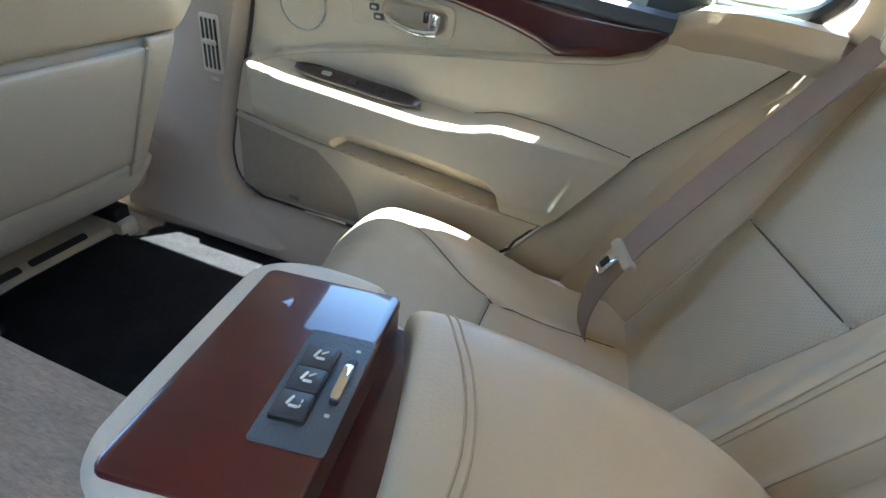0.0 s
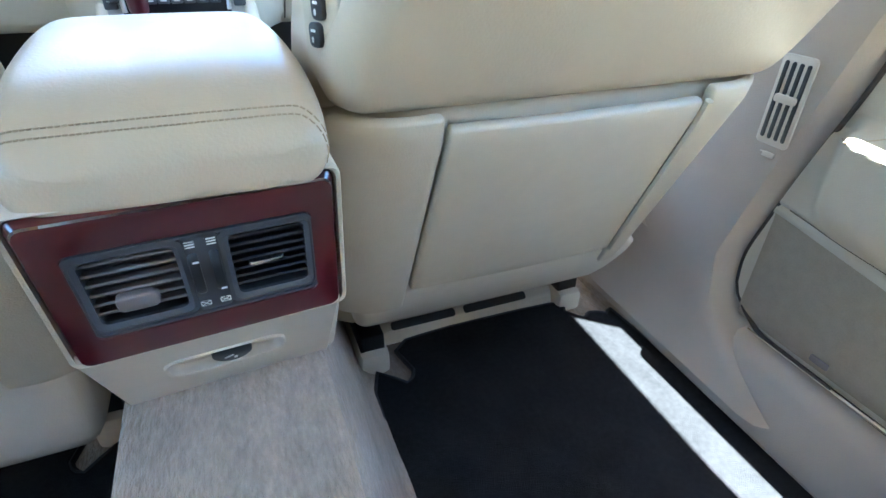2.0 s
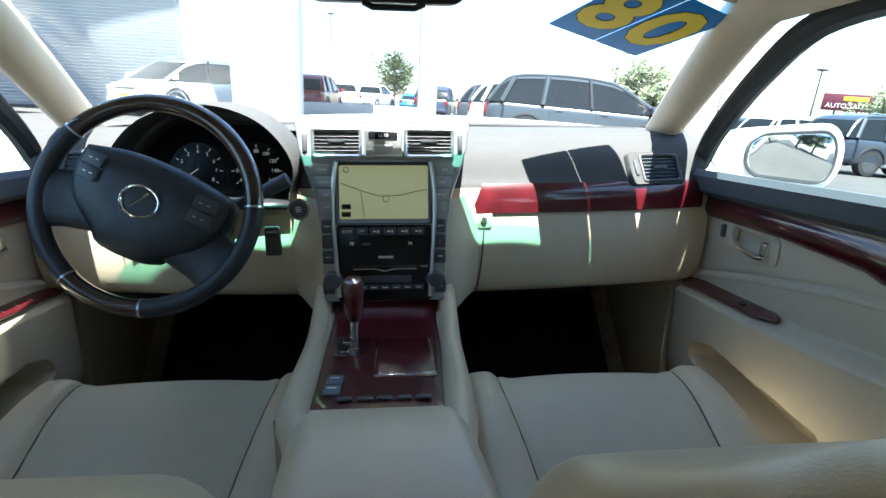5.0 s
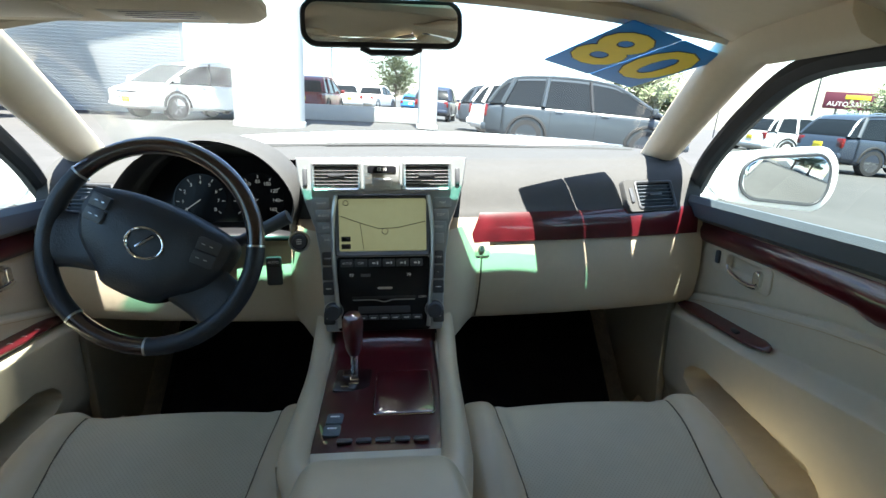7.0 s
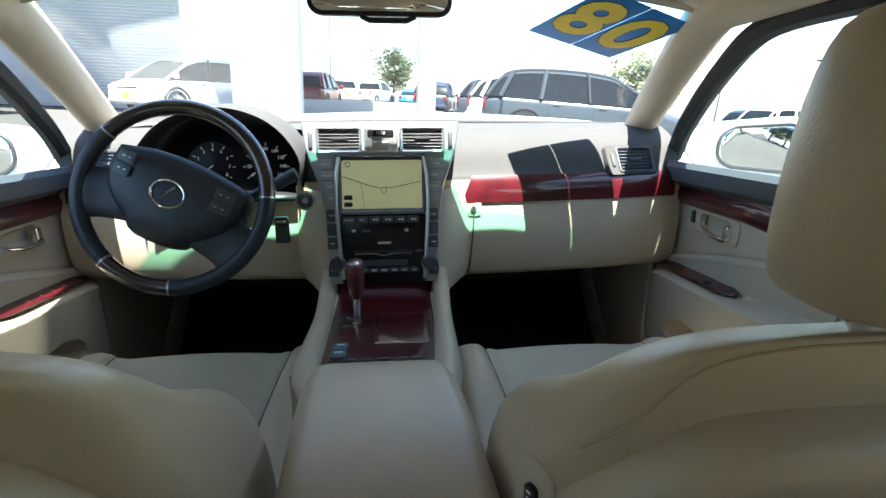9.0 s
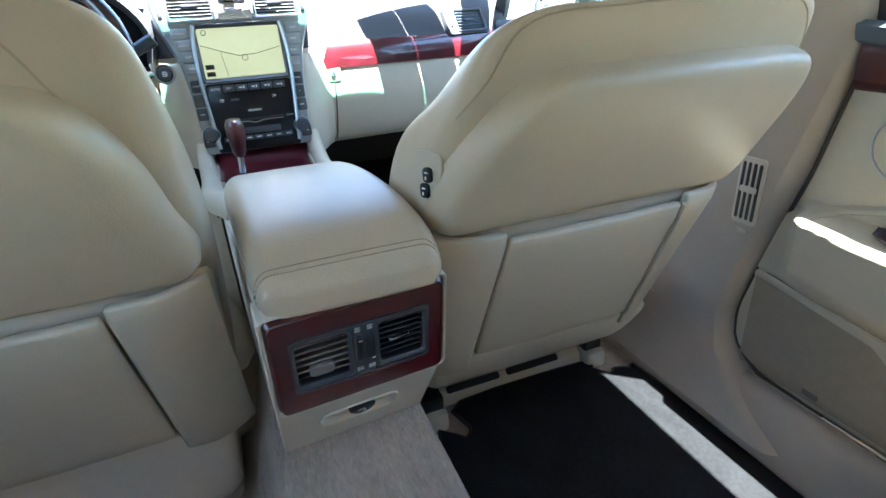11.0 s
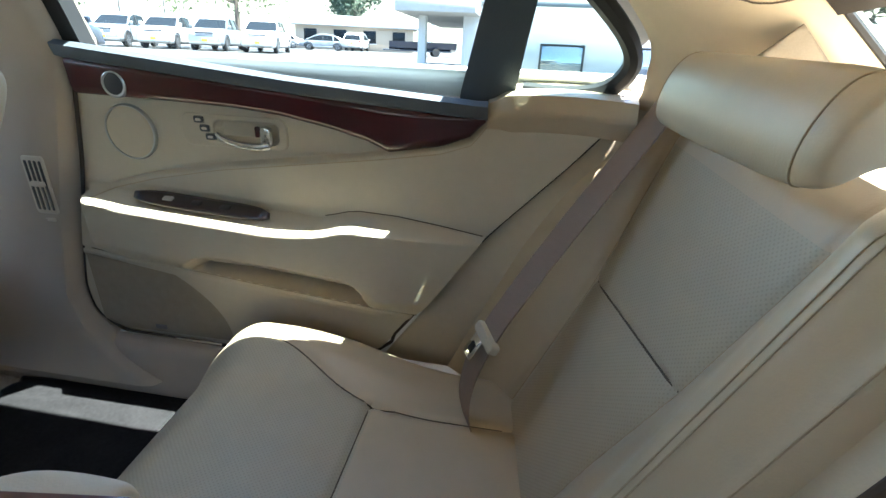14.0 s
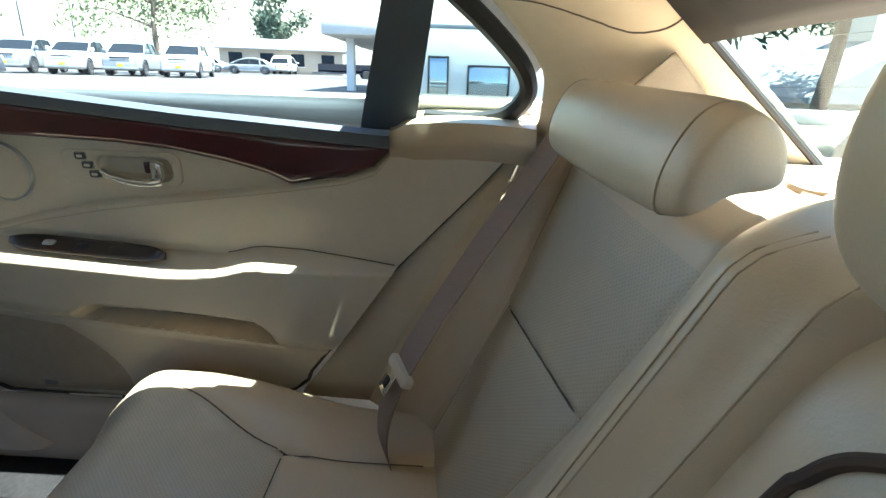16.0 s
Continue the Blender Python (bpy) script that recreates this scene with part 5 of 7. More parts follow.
    structure("kick_panel_" + w, box(0.735 * s - 0.012, 0.735 * s + 0.012, 1.86, 2.42, 0.24, 1.06, 0.008), PLASTIC, "cream footwell side panel", "trim")
    structure("door_sill_" + w, loft([[Vector((x * s, y, z)) for x, z in ((0.690, 0.275), (0.694, 0.315), (0.700, 0.352), (0.709, 0.388), (0.718, 0.402), (0.735, 0.408), (0.80, 0.408), (0.80, 0.26))] for y in (0.30, 0.9, 1.4, 1.95)]), PILLAR, "scuffed beige door sill cover", "sill")
structure("rear_shelf", sheet(lambda u, v: Vector((-0.66 + 1.32 * u, -0.62 + 0.365 * v, 0.948 + 0.012 * v)), 8, 4), FABRIC, "cream parcel shelf behind the rear seat", "shelf", solid=0.02)


def windscreen(u, v, low=0.0, high=1.0):
    """The front glass: u across, v up."""
    a = -1 + 2 * u
    k = low + (high - low) * v
    bot = Vector((0.70 * a, 2.36 - 0.24 * a * a, 1.085))
    top = Vector((0.615 * a, 1.520 + 0.030 * (1 - (1 - a * a) ** 6), 1.397 - 0.06 * a * a))
    return bot.lerp(top, k) + Vector((0, 0.02, 0.035)) * math.sin(math.pi * k)


TEAL = glass("teal_shade_band", (0.25, 0.72, 0.58))
g = structure("windscreen", sheet(lambda u, v: windscreen(u, v, 0.0, 0.964), 20, 16), CLEAR, "clear windscreen glass", "window", solid=0.004)
g.visible_shadow = False
structure("shade_band", sheet(lambda u, v: windscreen(u, v, 0.964, 1.0), 20, 6), TEAL, "teal shade band along the windscreen's top", "window")
structure("windscreen_edge", tube([windscreen(i / 30, 0.0) + Vector((0, 0.0, 0.004)) for i in range(31)], 0.010, 6), RUBBER, "black lower edge of the windscreen", "trim")
structure("windscreen_header", tube([windscreen(i / 30, 1.0) + Vector((0, -0.012, 0.0)) for i in range(31)], 0.020, 8), FABRIC, "cream trim above the windscreen", "trim")


def rear_glass(u, v):
    a = -1 + 2 * u
    bot, top = Vector((0.614 * a, -0.565 + 0.075 * a * a, 0.935)), Vector((0.556 * a, -0.245 + 0.040 * a * a, 1.207 - 0.045 * a * a))
    return bot.lerp(top, v) + Vector((0, -0.01, 0.02)) * math.sin(math.pi * v) * (1 - a * a)


g = structure("window_back", sheet(rear_glass, 20, 10), TINTED, "clear rear window glass with fine heater lines", "window", solid=0.003)
g.visible_shadow = False
for i in range(11):
    part("heater_wire", tube([rear_glass(k / 16, 0.06 + 0.085 * i) + Vector((0, 0.001, -0.001)) for k in range(17)], 0.00025, 3), TAUPE, g)
# Added opaque band: keeps direct sun off the bench top and headrests.
structure("window_band_back", sheet(lambda u, v: rear_glass(u, 0.72 + 0.30 * v) + Vector((0, 0.006, -0.006)), 16, 6), RUBBER, "black opaque band added along the rear window's top to block sun", "trim", solid=0.004)
for a in (0.0, 1.0):
    structure("window_edge_back", tube([rear_glass(a, i / 12) + Vector((0, 0.002, -0.003)) for i in range(13)], 0.0045, 6), RUBBER, "black edge of the rear window", "trim")
structure("window_header_back", tube([rear_glass(i / 20, 1.0) for i in range(21)], 0.010, 6), RUBBER, "black upper edge of the rear window", "trim")


# ---- outer body ----
def car_body():
    o = Vector((0, 0.9, 0.2))
    t = thing("car_body", "white sedan body with bonnet, boot and door mirrors", "car", o)
    PAINT = material("white_car_paint", (0.80, 0.80, 0.78), 0.25, coat=1.0, vary=0.02)
    for s in (1, -1):
        def skin(u, v):
            y = -1.9 + 5.1 * u
            x = 0.93 - 0.10 * abs((y - 0.7) / 2.6) ** 4
            prof = ((0, 0.20, 0.86), (0.2, 0.36, 0.97), (0.55, 0.70, 1.0), (0.85, 0.93, 0.95), (1.0, 0.985, 0.865))
            z = interp(v, tuple((p[0], p[1]) for p in prof))
            return Vector((x * interp(v, tuple((p[0], p[2]) for p in prof)) * s, y, z)) - o
        part("side_panel", sheet(skin, 40, 16), PAINT, t, solid=-0.01)
    part("roof_panel", sheet(lambda u, v: Vector((roof_edge(-0.285 + 1.795 * u)[0] * (1.06 + 0.09 * (1 - step(-0.12, 0.1, -0.285 + 1.795 * u))) * (2 * v - 1), -0.285 + 1.795 * u, roof_edge(-0.285 + 1.795 * u)[1] + 0.035 + 0.065 * (1 - abs(2 * v - 1) ** 3))) - o, 30, 20), PAINT, t)
    for s in (1, -1):
        edge = smooth_line([(glass_x(z), y, z) for y, z in QUARTER[4:] + ((0.06, 1.175), (0.14, 1.215))], 4)
        part("quarter_panel", sheet(lambda u, v: Vector(((edge[int(round(u * (len(edge) - 1)))].x + 0.014 - 0.10 * v) * s, edge[int(round(u * (len(edge) - 1)))].y - 0.012 - 0.06 * v, edge[int(round(u * (len(edge) - 1)))].z + 0.010 + 0.095 * v)) - o, len(edge) - 1, 4), PAINT, t, "white rear roof pillar skin")
    part("bonnet", sheet(lambda u, v: Vector((0.80 * (2 * u - 1) * (1 - 0.12 * v ** 3), 2.38 - 0.24 * (2 * u - 1) ** 2 * (1 - v) + 1.05 * v, 1.068 - 0.03 * (2 * u - 1) ** 2 + 0.05 * math.sin(math.pi * min(1, 1.1 * v)) - 0.10 * v ** 3)) - o, 24, 16), PAINT, t, "white bonnet")
    part("boot_lid", sheet(lambda u, v: Vector((0.82 * (2 * u - 1), -0.62 - 1.25 * v, 0.965 - 0.02 * (2 * u - 1) ** 2 - 0.05 * v ** 2)) - o, 16, 10), PAINT, t, "white boot lid")
    part("underbody", box(-0.86, 0.86, -2.7, 2.2, 0.0, 0.03), BLACK, t)
    part("bulkhead", sheet(lambda u, v: Vector((-0.75 + 1.5 * u, 2.32 + 0.02 * v, 0.25 + 0.80 * v)) - o, 4, 4), BLACK, t)
    part("seat_bulkhead", sheet(lambda u, v: Vector((-0.74 + 1.48 * u, -0.36 - 0.12 * v, 0.26 + 0.68 * v)) - o, 4, 4), BLACK, t)
    for s in (1, -1):
        c = Vector((1.045 * s, 1.97, 1.033)) - o

        def lens(x, z, k, q, y):
            return c + Vector((x * k + (0.022 * s if q else 0), y, z * k * (1 + 0.22 * x * s / 0.18) - 0.03 * x * s))
        rings = [[lens(x, z, k, 0, y) for x, z in rrect(0.365, 0.160, 0.075, 6)] for y, k in ((0.0, 0.95), (0.004, 1.0), (0.03, 1.0), (0.07, 0.9), (0.10, 0.68), (0.115, 0.3))]
        mr = part("door_mirror", loft(rings), PAINT, t, "white door mirror housing", sub=1)
        part("mirror_glass", loft([[lens(x, z, k, 1, y) for x, z in rrect(0.245, 0.118, 0.050, 6)] for k, y in ((1, 0.004), (1, -0.004), (0.97, -0.006))]), MIRROR, mr, "convex mirror glass")
        part("mirror_rim", tube([lens(x, z, 1, 1, -0.002) for x, z in rrect(0.252, 0.125, 0.053, 6) + rrect(0.252, 0.125, 0.053, 6)[:1]], 0.005, 6), GREY, mr)
        part("mirror_arm", tube([c + Vector((-0.12 * s, 0.04, -0.03)), c + Vector((-0.21 * s, 0.04, -0.05))], 0.03, 8), PAINT, mr)
    return t


car_body()


# ---- dashboard ----
PAD = material("grey_cream_dash_pad", (0.068, 0.068, 0.067), 0.75, bump=0.35, bump_scale=450, vary=0.06, spec=0.12)
STACK = material("titanium_grey_trim", (0.33, 0.35, 0.36), 0.35, metal=0.55, vary=0.03)
GLOSS = material("gloss_black_panel", (0.010, 0.010, 0.012), 0.22, vary=0.05, spec=0.25)
SCREEN = glow("navigation_screen", (0.22, 0.22, 0.12), 0.12)
GAUGE = glow("gauge_lettering", (0.42, 0.42, 0.40), 0.06)


def dash_y(x):
    return 0.055 * (abs(x) / 0.7) ** 2.4


DASH = smooth_line([(0, 1.84, 0.738), (0.06, 1.772, 0.742), (0.12, 1.744, 0.772), (0.28, 1.731, 0.852), (0.44, 1.738, 0.925), (0.48, 1.742, 0.938), (0.56, 1.752, 0.985), (0.60, 1.764, 1.005), (0.70, 1.795, 1.055), (0.78, 1.85, 1.085), (0.86, 1.95, 1.098), (1.0, 2.40, 1.085)], 5)
DASH_Y, DASH_Z = tuple((p.x, p.y) for p in DASH), tuple((p.x, p.z) for p in DASH)


def dash_profile(v):
    """Distance along and height of the dashboard's skin, from its lower lip to the windscreen."""
    return interp(v, DASH_Y), interp(v, DASH_Z)


def dashboard():
    o = Vector((0, 1.8, 0.75))
    t = thing("dashboard", "two-tone cream dashboard with burgundy wood band and vents", "dashboard", o)

    def skin(v0, v1):
        def fn(u, v):
            x = -0.755 + 1.51 * u
            y, z = dash_profile(v0 + (v1 - v0) * v)
            y += 0.11 * step(0.950, 0.968, z) * (1 - step(1.085, 1.097, z)) * step(-0.535, -0.515, x) * (1 - step(-0.212, -0.195, x))
            return Vector((x, y + dash_y(x), z)) - o
        return fn
    part("lower_dash", sheet(skin(0, 0.56), 110, 60), PLASTIC, t, "cream lower dashboard")
    part("upper_dash", sheet(skin(0.56, 1.0), 110, 60), PAD, t, "grey-cream upper dashboard pad")
    for s in (1, -1):
        def flank(u, v):
            z = 0.742 + 0.235 * v
            x0 = interp(z, ((0.76, 0.114), (0.85, 0.119), (0.93, 0.127), (0.98, 0.132)))
            y0, y1 = 1.678 + 0.177 * (z - 0.993), interp(z, ((0.742, 1.775), (0.772, 1.744), (0.85, 1.731), (0.94, 1.742), (0.98, 1.752)))
            k = step(0, 1, u) * 0.6 + u * 0.4
            return Vector((s * (x0 + (0.200 - x0) * u), y0 + (y1 - y0) * k - 0.012 * math.sin(math.pi * u) * (1 - v), z)) - o
        part("stack_flank", sheet(flank, 16, 16), PLASTIC, t, "cream flank sweeping to the centre stack")
    # underside, dark
    part("under_cover", sheet(lambda u, v: Vector((-0.75 + 1.5 * u, 1.84 + 0.44 * v, 0.740 - 0.02 * v)) - o, 6, 4), BLACK, t)
    # wood band on the passenger's side
    def band(x0, x1):
        def fn(u, v):
            x = x0 + (x1 - x0) * u
            y, z = dash_profile(0.468 + 0.112 * v)
            lean = 0.028 * v if x0 > 0 else 0.0
            return Vector((x + lean * (1 - u), y + dash_y(x) - 0.006 - 0.004 * math.sin(math.pi * v), z)) - o
        return sheet(fn, 30, 8)
    part("wood_band", band(0.180, 0.735), WOOD, t, "lacquered burgundy wood band")
    part("wood_band", band(-0.735, -0.53), WOOD, t, "lacquered burgundy wood band")
    # glove box outline and lock
    gl = [(0.212, 0.470), (0.2115, 0.38), (0.210, 0.30), (0.207, 0.20), (0.204, 0.13), (0.202, 0.085)]
    part("glovebox_gap", tube([Vector((x, dash_profile(v)[0] + dash_y(x) - 0.0015, dash_profile(v)[1])) - o for x, v in gl], 0.0020, 5), SEAM_SHADE, t)
    lk = along(Vector((0.211, dash_profile(0.445)[0] + dash_y(0.2) - 0.002, 0.922)) - o, (1, 0, 0), (0, 0.1, 1))
    part("lock_plate", plate(rrect(0.036, 0.042, 0.006, 3), 0.002, lk), PLASTIC, t)
    part("glovebox_lock", lathe([(0.0, 0.005), (0.006, 0.005), (0.0075, 0.002), (0.0075, 0)], lk @ Matrix.Translation((0, -0.002, 0.002)), 18), SILVER, t, "round silver glove box lock")
    part("key_slot", plate(rrect(0.002, 0.007, 0.0008, 1), 0.0006, lk @ Matrix.Translation((0, -0.002, 0.0071))), BLACK, t)
    # passenger and driver side vents
    for s in (1, -1):
        vm = along(Vector((0.614 * s, 1.766 + dash_y(0.62), 1.020)) - o, (1, 0.20 * s, 0), (0, 0.62, 1))
        rim = [[vm @ Vector((c * s + x * k, y * q, z)) for x, y in rrect(0.138, 0.080, 0.010, 4)] for c, k, q, z in ((0, 1.02, 1.03, -0.012), (0, 1, 1, 0.006), (0, 0.98, 0.97, 0.008), (0.0095, 0.745, 0.87, 0.008), (0.0095, 0.74, 0.86, 0.0))]
        part("vent_bezel", loft(rim, caps=False), PAD, t, "grey side vent surround")
        air_vent(t, vm @ Matrix.Translation((0.0095 * s, 0, 0.008)), 0.102, 0.068, 6, SLATE, GREY, (0.0, 0.0, 0.034, 0.006, GREY), depth=0.016)
        part("vent_wheel", plate(rrect(0.009, 0.036, 0.003, 2), 0.004, vm @ Matrix.Translation((-0.054 * s, 0, 0.0075)), 0.0015), GREY, t)
    # start button and light switch
    sb = along(Vector((-0.167, 1.674, 0.957)) - o, (1, 0.1, 0), (0, 0.2, 1))
    part("start_ring", lathe([(0.016, 0.0), (0.018, 0.006), (0.0205, 0.006), (0.0215, 0.0)], sb, 28), SILVER, t)
    st = part("start_button", lathe([(0.0, 0.005), (0.013, 0.006), (0.016, 0.004), (0.0165, 0)], sb, 28), GREY, t, "round engine start button")
    for k in (0.004, 0.0, -0.004):
        mark(st, sb @ Matrix.Translation((0, k, 0.0062)), 0.012 - abs(k) * 0.5, 0.002)
    au = along(Vector((-0.232, 1.722, 0.893)) - o, (1, 0.05, 0), (0, 0.05, 1))
    part("switch_recess", plate(rrect(0.032, 0.062, 0.004, 3), 0.003, au @ Matrix.Translation((0, -0.012, 0))), GREY, t)
    part("auto_switch", plate(rrect(0.028, 0.020, 0.003, 2), 0.006, au @ Matrix.Translation((0, 0.008, 0.002)), 0.002), BLACK, t)
    text("AUTO", au @ Matrix.Translation((0, 0.008, 0.0085)), 0.008, WHITE, t)
    # instrument hood, face and dials
    arch = [(-0.535, 0.985), (-0.520, 1.050), (-0.455, 1.118), (-0.350, 1.146), (-0.250, 1.118), (-0.192, 1.045), (-0.200, 0.965)]
    ar = smooth_line([(x, 0, z) for x, z in arch], 6)
    cx, cz = -0.36, 1.03
    def hood(sc, y):
        return [Vector((cx + (p.x - cx) * sc, y, cz + (p.z - cz) * sc)) - o for p in ar]
    part("instrument_hood", loft([hood(1.10, 1.84), hood(1.095, 1.76), hood(1.083, 1.714), hood(1.062, 1.706), hood(1.03, 1.735), hood(0.95, 1.80)], closed=False, caps=False), PAD, t, "grey-cream instrument hood")
    part("hood_lining", loft([hood(1.040, 1.722), hood(0.955, 1.798), hood(0.90, 1.850), hood(0.45, 1.866), hood(0.05, 1.868)], closed=False, caps=False), BLACK, t)
    part("instrument_shelf", sheet(lambda u, v: Vector((-0.53 + 0.335 * u, 1.715 + 0.125 * v, 0.958 + 0.012 * v)) - o, 6, 4), BLACK, t, "black lower instrument surround", solid=0.01)
    face = along(Vector((-0.362, 1.825, 1.010)) - o, (1, 0, 0), (0, 0.22, 1))
    part("instrument_face", plate(rrect(0.34, 0.20, 0.05, 5), 0.004, face), GLOSS, t, "dark instrument face")
    for gx, r, nums in ((-0.040, 0.054, range(0, 9)), (0.083, 0.056, range(0, 161, 20))):
        d = face @ Matrix.Translation((gx, 0.005, 0.005))
        dial = part("dial", lathe([(r, 0.0), (r, 0.003), (r * 1.05, 0.003), (r * 1.05, 0)], d, 40), GLOSS, t, "round gauge")
        n = len(list(nums))
        for i, k in enumerate(nums):
            a = radians(215 - 250 * i / (n - 1))
            text(str(k), d @ Matrix.Translation((math.cos(a) * r * 0.70, math.sin(a) * r * 0.70, 0.001)), 0.011, GAUGE, dial, "numeral")
            part("tick", plate(rrect(0.0014, 0.007, 0.0004, 1), 0.0008, d @ Matrix.Rotation(a - math.pi / 2, 4, "Z") @ Matrix.Translation((0, r * 0.90, 0))), GAUGE, dial)
        part("needle", plate(rrect(0.0018, r * 0.8, 0.0006, 1), 0.001, d @ Matrix.Rotation(radians(215 - 90), 4, "Z") @ Matrix.Translation((0, r * 0.38, 0.003))), GAUGE, dial)
    return t


dashboard()


def centre_stack():
    o = Vector((0, 1.660, 0.993))
    t = thing("dash_stack", "titanium centre stack with navigation screen, vents and radio", "control panel", o)
    m = along((0, 0, 0), (1, 0, 0), (0, 0.18, 1))

    def at(x, v, d=0.0):
        return m @ Matrix.Translation((x, v, d))
    out = [(-0.168, 0.132), (0.168, 0.132), (0.163, 0.085), (0.150, 0.040), (0.134, -0.005), (0.126, -0.06), (0.121, -0.14), (0.118, -0.215), (-0.118, -0.215), (-0.121, -0.14), (-0.126, -0.06), (-0.134, -0.005), (-0.150, 0.040), (-0.163, 0.085)]
    part("stack_body", loft([[at(x * k, v, d) @ Vector() for x, v in out] for k, d in ((1.06, -0.12), (1.0, -0.012), (0.985, -0.004))]), STACK, t, "titanium grey stack trim", bevel=0.002)
    for s in (1, -1):
        rail = smooth_line([at(x * s, v, 0.004) @ Vector() for x, v in ((0.090, 0.058), (0.096, 0.02), (0.098, -0.05), (0.094, -0.12), (0.088, -0.205))], 5)
        part("stack_rail", tube(rail, 0.0042, 8), SILVER, t, "bright vertical rail")
        air_vent(t, at(0.0885 * s, 0.094, 0.001), 0.096, 0.056, 6, BLACK, SILVER, (0.0, 0.004, 0.034, 0.005, GREY))
        part("vent_wheel", plate(rrect(0.009, 0.034, 0.003, 2), 0.004, at(0.149 * s, 0.094, -0.004), 0.0015), GREY, t)
        words = ("CLIMATE", "AUDIO", "DISP", "INFO") if s < 0 else ("MAP", "DEST", "MENU", "")
        for i, w in enumerate(words):
            bm_ = at((0.119 - 0.004 * i) * s, 0.043 - 0.024 * i, -0.004)
            b = button(t, bm_, 0.034 - 0.002 * i, 0.021, 0.006, STACK, "menu_button", 0.003)
            if w:
                text(w, bm_ @ Matrix.Translation((0, 0, 0.0066)), 0.0066 if len(w) < 6 else 0.0052, WHITE, b)
        for i in range(5):
            v = -0.066 - 0.030 * i
            if i == 3:
                continue
            bm_ = at(0.109 * s, v, -0.003)
            b = button(t, bm_, 0.022, 0.026, 0.005, GREY, "rocker_button", 0.003)
            if i < 2:
                text("TEMP" if i == 0 else ("+" if s > 0 else "-"), bm_ @ Matrix.Translation((0, 0, 0.0055)), 0.006, WHITE, b)
            else:
                mark(b, bm_ @ Matrix.Translation((0, 0, 0.0052)), 0.010, 0.002)
        kn = part("knob", lathe([(0.0, 0.018), (0.0135, 0.018), (0.0155, 0.016), (0.0165, 0.002), (0.018, 0.0)], at(0.101 * s, -0.172, -0.002), 28), GREY, t, "round rotary knob")
        part("knob_ring", lathe([(0.0165, 0.0), (0.0195, 0.001), (0.0200, -0.002)], at(0.101 * s, -0.172, -0.002), 28), SILVER, kn)
    # clock and hazard panel between the vents
    part("clock_panel", plate(rrect(0.072, 0.054, 0.004, 3), 0.006, at(0, 0.093, -0.006), 0.002), SILVER, t)
    part("clock_face", plate(rrect(0.056, 0.014, 0.003, 2), 0.002, at(0, 0.108, 0.0)), GLOSS, t, "dark clock display")
    text("12:18", at(0, 0.108, 0.0025), 0.009, GAUGE, t)
    part("hazard_button", plate(rrect(0.036, 0.017, 0.002, 2), 0.003, at(0, 0.082, 0.0), 0.001), SILVER, t)
    # screen in its frame
    part("screen_frame", loft([[at(x * k, y * q - 0.001, d) @ Vector() for x, y in rrect(0.188, 0.122, 0.006, 3)] for k, q, d in ((1, 1, -0.012), (1, 1, 0.002), (0.98, 0.97, 0.004), (0.93, 0.88, 0.0), (0.92, 0.86, -0.002))], caps=False), GREY, t)
    part("screen", plate(rrect(0.172, 0.104, 0.002, 2), 0.002, at(0, 0, -0.004)), SCREEN, t, "olive navigation map display")
    road = part("map_road", tube([at(x, v, -0.0016) @ Vector() for x, v in ((-0.084, 0.018), (-0.04, 0.002), (-0.008, -0.008), (0.03, -0.006), (0.084, 0.006))], 0.0008, 4, tube([at(x, v, -0.0016) @ Vector() for x, v in ((-0.045, 0.004), (-0.038, -0.05))], 0.0006, 4)), BLACK, t)
    part("map_cursor", tube([at(0.004 + 0.006 * math.cos(a), -0.013 + 0.006 * math.sin(a), -0.0016) @ Vector() for a in [2 * math.pi * i / 16 for i in range(17)]], 0.0007, 4), BLACK, t)
    part("map_compass", tube([at(-0.072 + 0.005 * math.cos(a), 0.043 + 0.005 * math.sin(a), -0.0016) @ Vector() for a in [2 * math.pi * i / 16 for i in range(17)]], 0.0009, 4), BLACK, t)
    for v in (-0.028, -0.043):
        part("map_box", plate(rrect(0.018, 0.010, 0.001, 1), 0.0006, at(-0.073, v, -0.0022)), BLACK, t)
    # climate row, display, radio
    part("radio_panel", plate(rrect(0.184, 0.150, 0.006, 3), 0.006, at(0, -0.139, -0.008), 0.002), GLOSS, t, "gloss black radio panel")
    for i in range(6):
        x = -0.072 + 0.0275 * i
        b = button(t, at(x, -0.076, -0.002), 0.025, 0.015, 0.004, GREY, "climate_button", 0.002)
        if i < 2:
            text(("AUTO", "OFF")[i], at(x, -0.076, 0.0025), 0.0068, WHITE, b)
        else:
            mark(b, at(x - 0.002, -0.076, 0.0022), 0.007, 0.003)
            mark(b, at(x + 0.005, -0.076, 0.0022), 0.003, 0.006)
    for x, w in ((-0.064, "79"), (0.050, "79")):
        text(w, at(x, -0.101, -0.0015), 0.009, GAUGE, t)
    mark(t, at(-0.036, -0.101, -0.0018), 0.020, 0.006, GREY)
    mark(t, at(0.002, -0.127, -0.0018), 0.030, 0.005, SILVER)
    part("disc_slot", plate(rrect(0.128, 0.005, 0.002, 2), 0.003, at(0, -0.146, -0.003)), BLACK, t)
    part("slot_lip", tube(smooth_line([at(x, v, 0.0) @ Vector() for x, v in ((-0.062, -0.1505), (-0.02, -0.1505), (0.0, -0.1545), (0.02, -0.1505), (0.062, -0.1505))], 4), 0.0011, 5), SILVER, t)
    text("LOAD", at(0.077, -0.146, -0.0015), 0.006, WHITE, t)
